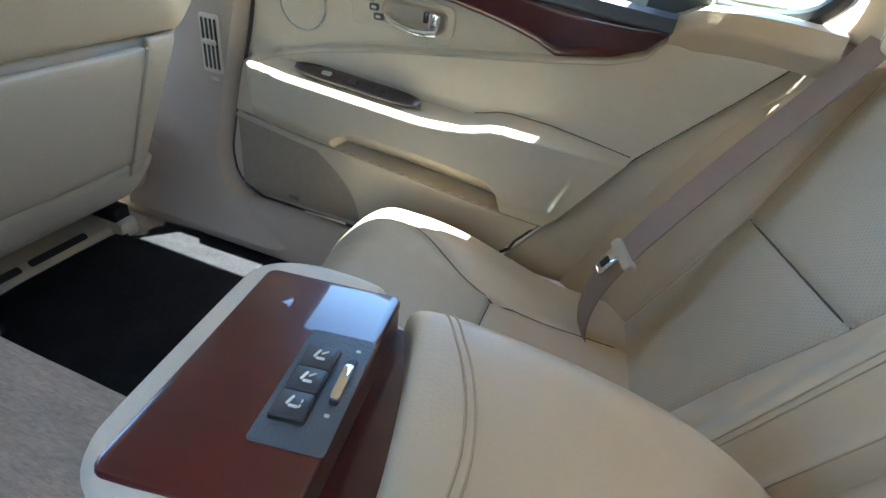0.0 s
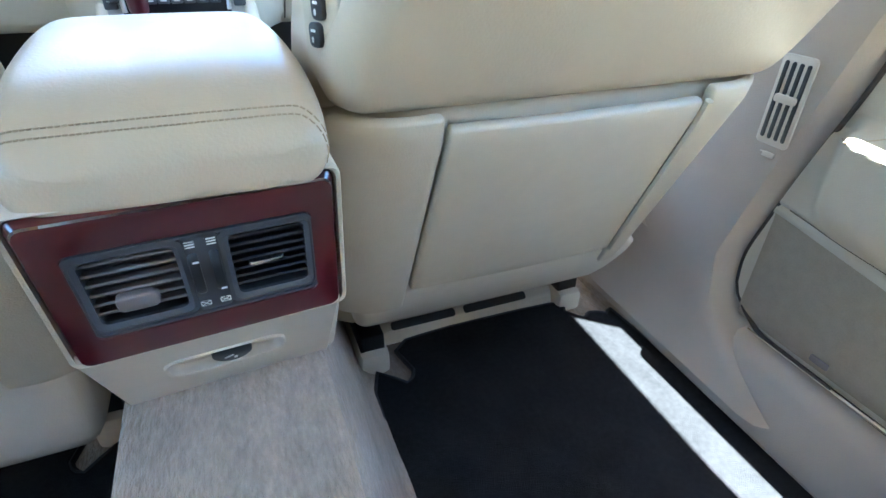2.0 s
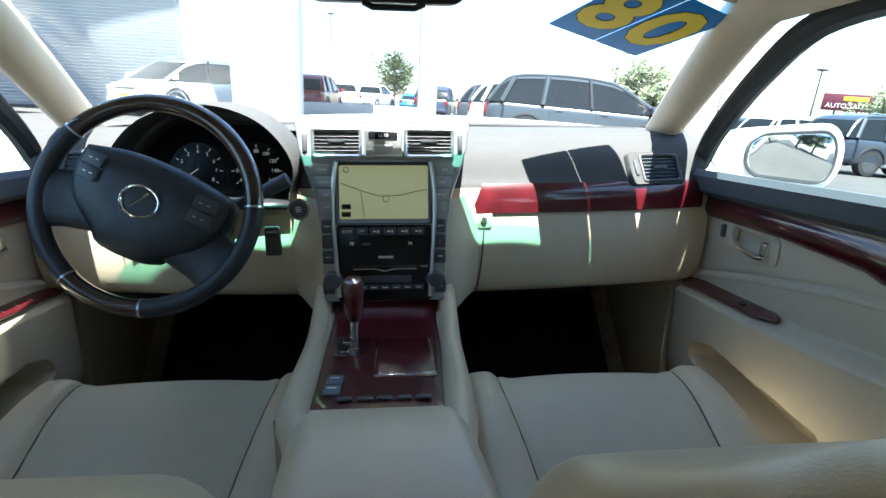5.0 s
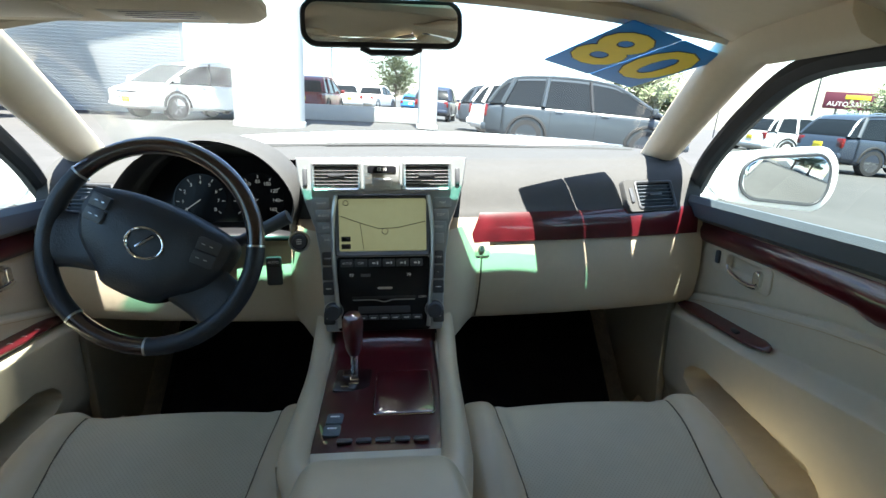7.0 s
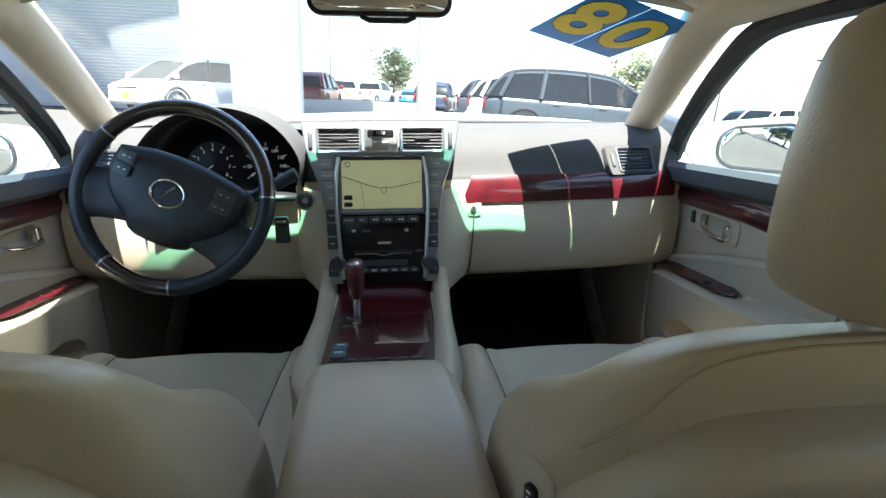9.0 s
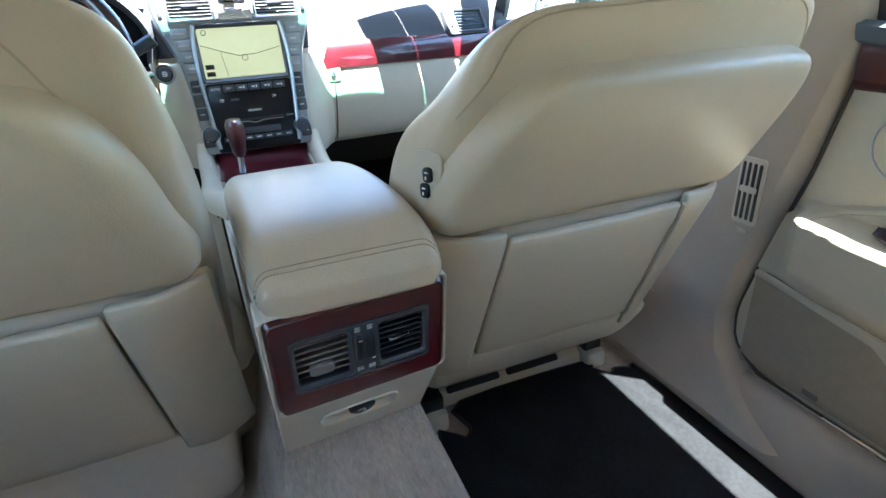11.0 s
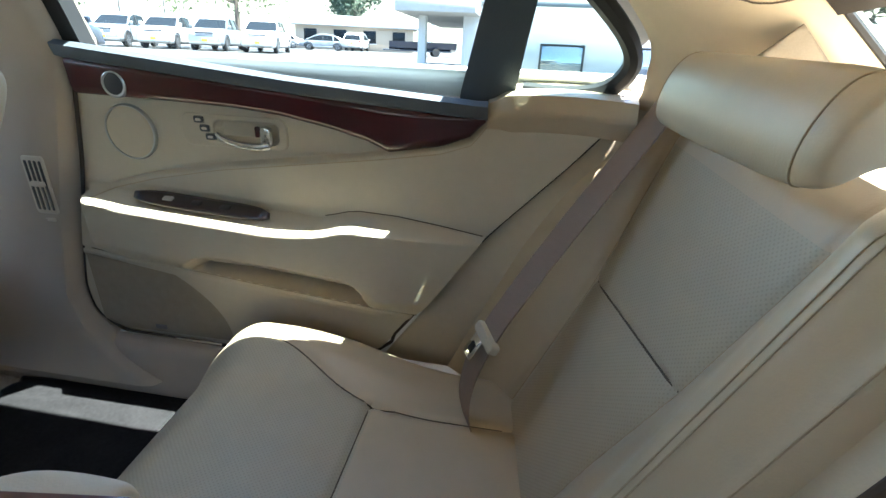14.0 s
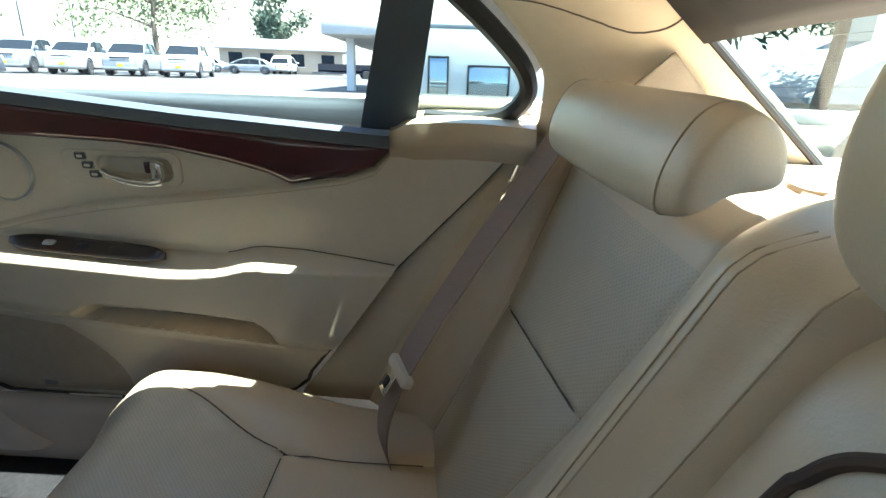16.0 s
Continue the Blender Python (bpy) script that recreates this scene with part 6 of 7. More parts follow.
    part("radio_display", plate(rrect(0.104, 0.014, 0.002, 2), 0.003, at(0, -0.171, -0.003)), GREY, t)
    for i in range(7):
        x = -0.066 + 0.022 * i
        b = button(t, at(x, -0.187, -0.002), 0.020, 0.010, 0.003, GREY, "radio_button", 0.002)
        mark(b, at(x, -0.187, 0.0013), 0.011, 0.0022)
    return t


centre_stack()


def steering_wheel():
    c = Vector((-0.367, 1.50, 1.002))
    t = thing("steering_wheel", "dark leather steering wheel with wood segments, turned slightly", "steering wheel", c)
    m = along((0, 0, 0), (1, 0, 0), (0, 0.34, 0.94)) @ Matrix.Rotation(radians(-24), 4, "Z")
    DARK = material("navy_black_leather", (0.018, 0.021, 0.028), 0.42, bump=0.3, bump_scale=350, vary=0.08)
    RIMWOOD = material("dark_rim_wood", (0.030, 0.014, 0.012), 0.25, coat=1.0, vary=0.4, scale=30)

    def arc(a0, a1, r=0.164, n=24, z=0.0):
        return [m @ Vector((r * math.cos(radians(a0 + (a1 - a0) * i / n)), r * math.sin(radians(a0 + (a1 - a0) * i / n)), z)) for i in range(n + 1)]
    part("rim_leather", tube(arc(158, 248), 0.0150, 12), DARK, t, "dark leather rim")
    part("rim_leather", tube(arc(-68, 22), 0.0150, 12), DARK, t, "dark leather rim")
    part("rim_wood", tube(arc(22, 158, n=40), 0.0142, 12), RIMWOOD, t, "lacquered dark wood rim segment")
    part("rim_wood", tube(arc(248, 292), 0.0142, 12), RIMWOOD, t, "lacquered dark wood rim segment")
    for a in (22, 158, 248, 292):
        part("rim_ring", tube(arc(a - 0.6, a + 0.6, n=2), 0.0155, 12), SILVER, t)
    hub = [(-0.118, 0.050), (-0.06, 0.064), (0.0, 0.068), (0.06, 0.064), (0.118, 0.050), (0.122, 0.010), (0.105, -0.030), (0.060, -0.066), (0.035, -0.085), (-0.035, -0.085), (-0.060, -0.066), (-0.105, -0.030), (-0.122, 0.010)]
    hub = [(p.x * 1.02, p.y * 1.04) for p in smooth_line([(x, y, 0) for x, y in hub + hub[:1]], 3)][:-1]
    part("airbag_pad", loft([[m @ Vector((x * k, y * k, z)) for x, y in hub] for k, z in ((0.9, -0.045), (1.0, -0.03), (1.0, 0.0), (0.965, 0.012), (0.86, 0.020), (0.5, 0.026), (0.1, 0.027))]), DARK, t, "dark padded hub")
    for a, w in ((199, 0.110), (341, 0.110)):
        d = Vector((math.cos(radians(a)), math.sin(radians(a)), 0))
        q = Vector((-d.y, d.x, 0))
        rings = []
        for r, k, z in ((0.045, 1.0, -0.004), (0.085, 0.95, -0.004), (0.12, 0.85, -0.008), (0.146, 0.86, -0.004), (0.163, 1.05, 0.0)):
            rings.append([m @ (d * r + q * w / 2 * k * i + Vector((0, 0, z + j))) for i, j in ((-1, -0.010), (1, -0.010), (1, 0.006), (0.6, 0.012), (-0.6, 0.012), (-1, 0.006))])
        part("spoke", loft(rings), DARK, t, sub=1)
    for s in (1, -1):
        for i in range(2):
            b = button(t, m @ Matrix.Translation((0.090 * s, 0.034 - 0.023 * i, 0.019)) @ Matrix.Rotation(radians(14 * s), 4, "Y"), 0.036, 0.021, 0.007, GREY, "wheel_button", 0.003)
            mark(b, m @ Matrix.Translation((0.084 * s, 0.034 - 0.023 * i, 0.0285)) @ Matrix.Rotation(radians(14 * s), 4, "Y"), 0.006, 0.0014, SILVER)
            mark(b, m @ Matrix.Translation((0.096 * s, 0.034 - 0.023 * i, 0.0255)) @ Matrix.Rotation(radians(14 * s), 4, "Y"), 0.006, 0.0014, SILVER)
    ring = [m @ Vector((0.0295 * math.cos(a), 0.0235 * math.sin(a), 0.028)) for a in [2 * math.pi * i / 40 for i in range(41)]]
    em = part("emblem", tube(ring, 0.0022, 8), CHROME, t, "oval chrome badge")
    part("emblem_bar", tube([m @ Vector(p) for p in ((0.008, 0.016, 0.028), (-0.010, -0.010, 0.028))], 0.0026, 6), CHROME, em)
    part("column", tube([m @ Vector((0, 0, -0.03)), m @ Vector((0, 0, -0.30))], 0.055, 16), BLACK, t)
    for s, p in ((1, ((0.03, 0.01, -0.075), (0.12, 0.015, -0.07), (0.205, 0.055, -0.055))), (-1, ((-0.03, 0.01, -0.075), (-0.12, 0.02, -0.07), (-0.19, 0.03, -0.055)))):
        n = along((0, 0, 0), (1, 0, 0), (0, 0.40, 0.92))
        part("stalk", tube([n @ Vector(q) for q in p], lambda u: 0.010 + 0.003 * (u > 0.7), 10), GREY, t, "dark column stalk")
    return t


steering_wheel()


def inner_mirror():
    c = Vector((0.012, 1.535, 1.345))
    t = thing("rear_view_mirror", "black-framed rear-view mirror at the top of the windscreen", "mirror", c)
    m = along((0, 0, 0), (1, 0.05, 0), (0, 0.12, 1))
    o = rrect(0.252, 0.072, 0.024, 6)
    part("housing", loft([[m @ Vector((x * k, y * q, z)) for x, y in o] for k, q, z in ((0.7, 0.5, -0.035), (0.96, 0.92, -0.02), (1, 1, -0.004), (1, 1, 0.002), (0.985, 0.95, 0.004))]), BLACK, t, "black mirror housing")
    part("mirror_glass", plate(rrect(0.236, 0.058, 0.019, 6), 0.0012, m @ Matrix.Translation((0, 0, 0.0042))), MIRROR, t, "silvered mirror glass")
    part("lower_lip", tube([m @ Vector(p) for p in ((-0.035, -0.036, 0.0), (-0.02, -0.043, 0.0), (0.045, -0.043, 0.0), (0.06, -0.036, 0.0))], 0.005, 8), BLACK, t)
    part("mirror_stem", tube([m @ Vector((0.0, 0.0, -0.02)), m @ Vector((0.0, 0.050, -0.026))], 0.012, 8), BLACK, t)
    return t


inner_mirror()


def sun_visor(side):
    c = Vector((0.365 * side, 1.395, 1.392 if side > 0 else 1.358))
    t = thing("sun_visor", "cream fabric sun visor folded up with printed labels", "sun visor", c, "sun visors")
    m = along((0, 0, 0), (1, 0, 0.0), (0, 1, -0.05 if side > 0 else -0.13))
    part("visor_pad", loft([[m @ Vector((x * k, y * q, z)) for x, y in rrect(0.44, 0.175, 0.035, 5)] for k, q, z in ((0.97, 0.93, -0.014), (1, 1, -0.008), (1, 1, 0.004), (0.97, 0.93, 0.010))]), FABRIC, t, "cream fabric visor pad")
    f = m @ Matrix.Rotation(math.pi, 4, "X")
    part("mirror_lid", plate(rrect(0.16, 0.075, 0.008, 3), 0.004, f @ Matrix.Translation((-0.10, -0.02, 0.013)), 0.002), PLASTIC, t, "cream vanity lid")
    lb = part("warning_label", plate(rrect(0.14, 0.045, 0.003, 2), 0.0006, f @ Matrix.Translation((0.08, -0.045, 0.0137))), PALE, t, "pale printed label")
    for i in range(4):
        mark(lb, f @ Matrix.Translation((0.085, -0.030 - 0.009 * i, 0.0143)), 0.10 - 0.012 * (i % 2), 0.003, TAUPE)
    return t


sun_visor(1)
sun_visor(-1)


def year_sign():
    """Two cards stuck inside the windscreen, numerals to the cabin."""
    mid = Vector((0.464, 1.638, 1.3145))
    t = thing("window_sign", "pair of blue price cards with yellow numerals on the windscreen", "sign", mid)
    BLUE = material("blue_card", (0.012, 0.22, 0.62), 0.5, vary=0.04)
    YELLOW = material("yellow_print", (0.90, 0.66, 0.02), 0.5, vary=0.03)
    m = along((0, 0, 0), (0.21, 0.08, -0.047), (0.03, -0.21, 0.055)) @ Matrix.Translation((0, 0, 0.008))
    for i, w in enumerate(("8", "0")):
        q = m @ Matrix.Translation((-0.0585 + 0.117 * i, 0, 0))
        card = part("card", plate(rrect(0.115, 0.222, 0.003, 1), 0.001, q), BLUE, t, "blue printed card")
        for k, mat, off in ((0.0012, BLACK, 0.0085), (0.0018, YELLOW, 0.006)):
            ob = text(w, q @ Matrix.Translation((0.0, 0, k)), 0.205, mat, card, "numeral")
            ob.data.offset = off
    return t


year_sign()


def dash_paper():
    t = thing("paper_sheet", "white printed paper lying on the dashboard by the windscreen", "paper", (-0.50, 2.05, 1.101))
    pp = part("page", sheet(lambda u, v: Vector((0.30 * (u - 0.5), 0.14 * (v - 0.5) + 0.06 * (u - 0.5), 0.006 * math.sin(3 * u) + 0.002)), 8, 6), material("white_paper", (0.75, 0.76, 0.74), 0.7, vary=0.02), t, "white sheet", solid=0.0006)
    for i in range(3):
        mark(pp, Matrix.Translation((0.0, 0.04 - 0.02 * i, 0.0095)), 0.20, 0.006, TAUPE)
    return t


dash_paper()


# ---- outside: a sloping car lot ----
SLOPE = Matrix.Rotation(radians(6), 4, "Y")


def ground_z(x, y):
    """Height of the lot, which falls away to the right and steepens."""
    return 0.3 * step(2.5, 7.0, math.hypot(x, y - 0.9)) - x * (0.085 if x > 0 else 0.04)


def lot(x, y, z=0.0, turn=0.0):
    """A pose on the sloping lot: turn is the heading, anticlockwise from straight ahead."""
    tilt = math.atan2(ground_z(x - 1.5, y) - ground_z(x + 1.5, y), 3.0)
    return Matrix.Translation((x, y, ground_z(x, y) + z)) @ Matrix.Rotation(tilt, 4, "Y") @ pose(0, 0, 0, 0, 0, turn)


def stand(ob, m):
    ob.matrix_basis = m
    return ob


ASPHALT = material("sun_bleached_asphalt", (0.055, 0.053, 0.051), 0.9, bump=0.5, bump_scale=40, vary=0.22, scale=2.5)
CONCRETE = material("pale_concrete", (0.45, 0.44, 0.41), 0.9, bump=0.4, bump_scale=30, vary=0.12, scale=4)
STUCCO = material("white_stucco", (0.58, 0.58, 0.56), 0.9, bump=0.6, bump_scale=60, vary=0.05, scale=6)
TANWALL = material("tan_stucco", (0.42, 0.33, 0.24), 0.9, bump=0.6, bump_scale=60, vary=0.08, scale=5)
ROOFING = material("grey_roof_shingle", (0.25, 0.26, 0.27), 0.9, bump=0.6, bump_scale=25, vary=0.2, scale=8)
DARKGLASS = material("dark_vehicle_glass", (0.012, 0.015, 0.018), 0.14, vary=0.1, scale=4, spec=0.15)
TYRE = material("tyre_rubber", (0.02, 0.02, 0.021), 0.8, vary=0.15)
ALLOY = material("alloy_wheel", (0.55, 0.56, 0.57), 0.3, metal=0.85, vary=0.03)
LAMP = material("clear_lamp_lens", (0.75, 0.77, 0.78), 0.12, vary=0.04)
REDLAMP = material("red_lamp_lens", (0.16, 0.012, 0.012), 0.15, vary=0.1)
PLATE_YELLOW = material("yellow_card", (0.75, 0.58, 0.04), 0.5, vary=0.04)
BARK = material("grey_brown_bark", (0.13, 0.10, 0.075), 0.95, bump=0.9, bump_scale=30, vary=0.3, scale=10)
LEAF = material("olive_leaves", (0.13, 0.16, 0.075), 0.7, vary=0.4, scale=6)
PINE = material("blue_green_needles", (0.055, 0.085, 0.055), 0.75, vary=0.4, scale=5)
HILL = material("hazy_tan_hills", (0.38, 0.33, 0.28), 1.0, vary=0.15, scale=0.02)



def spread(u):
    """Spaces a grid closely round the car and widely far away."""
    a = 2 * u - 1
    return math.copysign(40 * abs(a) + 1760 * abs(a) ** 9, a)


g = part("ground", sheet(lambda u, v: Vector((spread(u), spread(v), ground_z(spread(u), spread(v)))), 120, 120), ASPHALT)
tagged(g, "sun-bleached sloping asphalt of the car lot", "ground", kind="structure")


def vehicle(kind, colour, x, y, turn, label, z=0.0):
    """A parked vehicle built along its own y: a body, dark glass, roof, wheels, lamps and grille."""
    L, W, H, hood, belt, cab0, cab1, r = {
        "suv": (4.75, 1.88, 1.78, 1.04, 1.10, -2.15, 1.20, 0.38),
        "pickup": (5.9, 2.00, 1.93, 1.22, 1.26, -0.75, 1.35, 0.41),
        "sedan": (4.75, 1.80, 1.45, 0.86, 0.92, -1.75, 1.15, 0.32)}[kind]
    t = thing("parked_" + kind, label, {"suv": "SUV", "pickup": "pickup truck", "sedan": "car"}[kind], group="parked vehicles")
    stand(t, lot(x, y, z, turn))
    paint = material("vehicle_paint", colour, 0.35, coat=0.35, vary=0.03, scale=3)
    h = L / 2
    tail = {"suv": belt, "pickup": 1.16, "sedan": 0.95}[kind]
    prof = [(-h, 0.42, tail - 0.16, 0.86), (-h + 0.10, 0.34, tail - 0.03, 0.96), (-h + 0.5, 0.30, tail, 1.0), (cab0 + 0.2, 0.28, belt, 1.0), (0, 0.27, belt, 1.0), (cab1 + 0.15, 0.28, belt - 0.01, 1.0), (cab1 + 0.5, 0.28, hood + 0.02, 0.99), (h - 0.45, 0.30, hood - 0.05, 0.97), (h - 0.12, 0.32, hood - 0.14, 0.92), (h, 0.40, hood - 0.30, 0.82)]
    rings = [[Vector((a, yy, (z0 + z1) / 2 + b)) for a, b in rrect(W * k, z1 - z0, min(0.16, (z1 - z0) / 2.5), 4)] for yy, z0, z1, k in prof]
    part("body", loft(rings), paint, t, "painted body shell")
    # cabin: sloping glass, a painted roof skin, rails and pillars
    line = {"suv": ((-h + 0.10, belt - 0.02), (-h + 0.34, belt + 0.36), (-h + 0.62, H - 0.10), (-1.1, H - 0.015), (-0.3, H), (0.35, H - 0.05), (0.75, H - 0.17), (1.68, belt - 0.03)),
            "pickup": ((cab0 - 0.02, belt - 0.02), (cab0 + 0.03, belt + 0.38), (cab0 + 0.14, H - 0.10), (cab0 + 0.45, H - 0.01), (0.25, H), (0.75, H - 0.07), (1.05, H - 0.20), (1.80, belt - 0.03)),
            "sedan": ((-1.95, belt - 0.02), (-1.55, belt + 0.20), (-1.15, H - 0.14), (-0.5, H - 0.015), (0.0, H), (0.45, H - 0.06), (0.80, H - 0.17), (1.70, belt - 0.03))}[kind]
    run = [(p.y, p.z) for p in smooth_line([(0, y_, z_) for y_, z_ in line], 3)]
    wb, wt = W / 2 - 0.03, W / 2 * 0.76

    def side(y_, z_, f):
        """Half-width of the cabin at a share f of its height over the belt."""
        return wb + (wt - wb) * f * min(1, max(0.0, (z_ - belt) / (H - belt)))

    def bow(y_, z_, lift=0.0, low=0.0):
        z0 = belt - 0.04
        hh = max(z_ - z0, 0.01)
        half = [(side(y_, z_, f) + lift, z0 + hh * f) for f in (low, (low + 0.86) / 2, 0.86, 0.95)] + [(side(y_, z_, 1) * 0.86 + lift, z0 + hh * 0.995 + lift), (side(y_, z_, 1) * 0.45, z0 + hh * 1.015 + lift)]
        return [Vector((-a_, y_, b_)) for a_, b_ in half] + [Vector((a_, y_, b_)) for a_, b_ in half[::-1]]
    part("glasshouse", loft([bow(y_, z_) for y_, z_ in run]), DARKGLASS, t, "dark windows")
    part("roof", loft([bow(y_, z_, 0.012, 0.84) for y_, z_ in run if z_ > H - 0.24], closed=False, caps=False), paint, t, "painted roof")
    for s in (1, -1):
        part("roof_rail", tube([(s * (side(y_, z_, 0.95) - 0.012), y_, belt - 0.04 + (z_ - belt + 0.04) * 0.95) for y_, z_ in run], 0.042, 6), paint, t)
        for f0, f1 in {"suv": ((0.12, 0.0), (-1.0, -0.95), (-h + 0.42, -h + 0.66)), "pickup": ((0.42, 0.35), (cab0 + 0.06, cab0 + 0.16)), "sedan": ((0.05, 0.0), (-0.95, -0.90), (-1.62, -1.22))}[kind]:
            zt = interp(f1, tuple(run))
            part("pillar", tube([(s * wb, f0, belt - 0.03), (s * (side(f1, zt, 0.9) + 0.004), f1, belt + (zt - belt) * 0.92)], 0.040 if f0 > -0.9 else 0.06, 6), paint if f0 < -0.9 else BLACK, t)
        part("wing_mirror", box(s * (W / 2 + 0.10) - 0.09, s * (W / 2 + 0.10) + 0.09, cab1 + 0.20, cab1 + 0.32, belt - 0.01, belt + 0.15 * (1.3 if kind == "pickup" else 1), 0.03), paint, t)
        part("sill_strip", box(s * (W / 2 - 0.02) - 0.02, s * (W / 2 - 0.02) + 0.02, -h + 1.45, h - 1.45, 0.30, 0.40, 0.012), SILVER if kind != "pickup" else BLACK, t)
        for yy in (0.42, -0.62):
            if kind == "pickup" and yy < 0:
                yy = -0.45
            part("handle", box(s * (W / 2 + 0.005) - 0.012, s * (W / 2 + 0.005) + 0.012, yy - 0.09, yy + 0.09, belt - 0.13, belt - 0.10, 0.005), SILVER, t)
            part("door_gap", box(s * (W / 2 - 0.004) - 0.006, s * (W / 2 - 0.004) + 0.006, yy - 0.20, yy - 0.19, 0.42, belt - 0.03), RUBBER, t)
        part("headlamp", box(s * (W / 2 * 0.70) - 0.19, s * (W / 2 * 0.70) + 0.19, h - 0.20, h - 0.045, hood - 0.36, hood - 0.19, 0.03), LAMP, t, "clear headlamp")
        part("tail_lamp", box(s * (W / 2 * 0.80) - 0.12, s * (W / 2 * 0.80) + 0.12, -h + 0.0, -h + 0.14, tail - 0.36, tail - 0.08, 0.03), REDLAMP, t, "red tail lamp")
        for wy in (h - 0.98, -h + 1.05):
            wm = along((s * (W / 2 - 0.12), wy, r), (0, 1, 0), (0, 0, 1) if s > 0 else (0, 0, -1))
            w = part("wheel", lathe([(r * 0.66, -0.12), (r * 0.94, -0.12), (r, -0.07), (r, 0.07), (r * 0.95, 0.12), (r * 0.68, 0.125), (r * 0.62, 0.06)], wm, 28), TYRE, t, "black tyre")
            part("rim", lathe([(0.03, 0.11), (r * 0.18, 0.105), (r * 0.22, 0.085), (r * 0.60, 0.05), (r * 0.66, 0.122), (r * 0.69, 0.118)], wm, 28), GREY, w)
            for k in range(6):
                a = 2 * math.pi * k / 6
                part("spoke", moved(box(0.04, r * 0.64, -0.026, 0.026, 0.09, 0.118, 0.008, 1), wm @ Matrix.Rotation(a, 4, "Z")), ALLOY, w)
            part("arch", tube([(s * (W / 2 - 0.015), wy + (r + 0.075) * math.cos(a), r + (r + 0.075) * math.sin(a)) for a in [math.pi * i / 12 for i in range(13)]], 0.045, 6), BLACK if kind == "pickup" else RUBBER, t, "dark wheel arch")
    part("grille", box(-W * 0.26, W * 0.26, h - 0.09, h - 0.012, hood - 0.44, hood - 0.20, 0.02), SILVER if kind == "suv" else BLACK, t, "front grille")
    for i in range(3):
        part("grille_bar", box(-W * 0.24, W * 0.24, h - 0.02, h + 0.004, hood - 0.42 + 0.075 * i, hood - 0.39 + 0.075 * i, 0.006), BLACK, t)
    part("bumper", box(-W * 0.44, W * 0.44, h - 0.18, h + 0.02, 0.36, 0.52, 0.05), paint if kind != "pickup" else SILVER, t)
    part("rear_bumper", box(-W * 0.46, W * 0.46, -h - 0.06, -h + 0.16, 0.42, 0.60, 0.05), paint if kind != "pickup" else SILVER, t)
    part("front_card", box(-0.16, 0.16, h + 0.005, h + 0.03, 0.50, 0.66, 0.008), PLATE_YELLOW, t, "plain yellow card")
    part("rear_card", box(-0.16, 0.16, -h - 0.04, -h + 0.02, tail - 0.38, tail - 0.22, 0.008), PLATE_YELLOW, t, "plain yellow card")
    if kind == "pickup":
        part("bed_hollow", box(-W * 0.41, W * 0.41, -h + 0.12, cab0 - 0.06, 1.10, 1.168), BLACK, t, "dark open load bed")
    if kind == "suv":
        for s in (1, -1):
            part("roof_bar", tube([(s * 0.62, -1.5, H - 0.01), (s * 0.62, -1.3, H + 0.035), (s * 0.62, 0.3, H + 0.035), (s * 0.62, 0.5, H - 0.01)], 0.018, 6), SILVER, t)
    return t


W_, SILV, DGREY, NAVY, RED_, BLUE_ = (0.60, 0.60, 0.59), (0.22, 0.235, 0.25), (0.045, 0.055, 0.07), (0.02, 0.028, 0.05), (0.16, 0.015, 0.015), (0.02, 0.14, 0.36)


def at_bearing(az, d):
    return 0.05 + d * math.sin(radians(az)), 0.63 + d * math.cos(radians(az))


def heading(hx, hy):
    return math.degrees(math.atan2(-hx, hy))


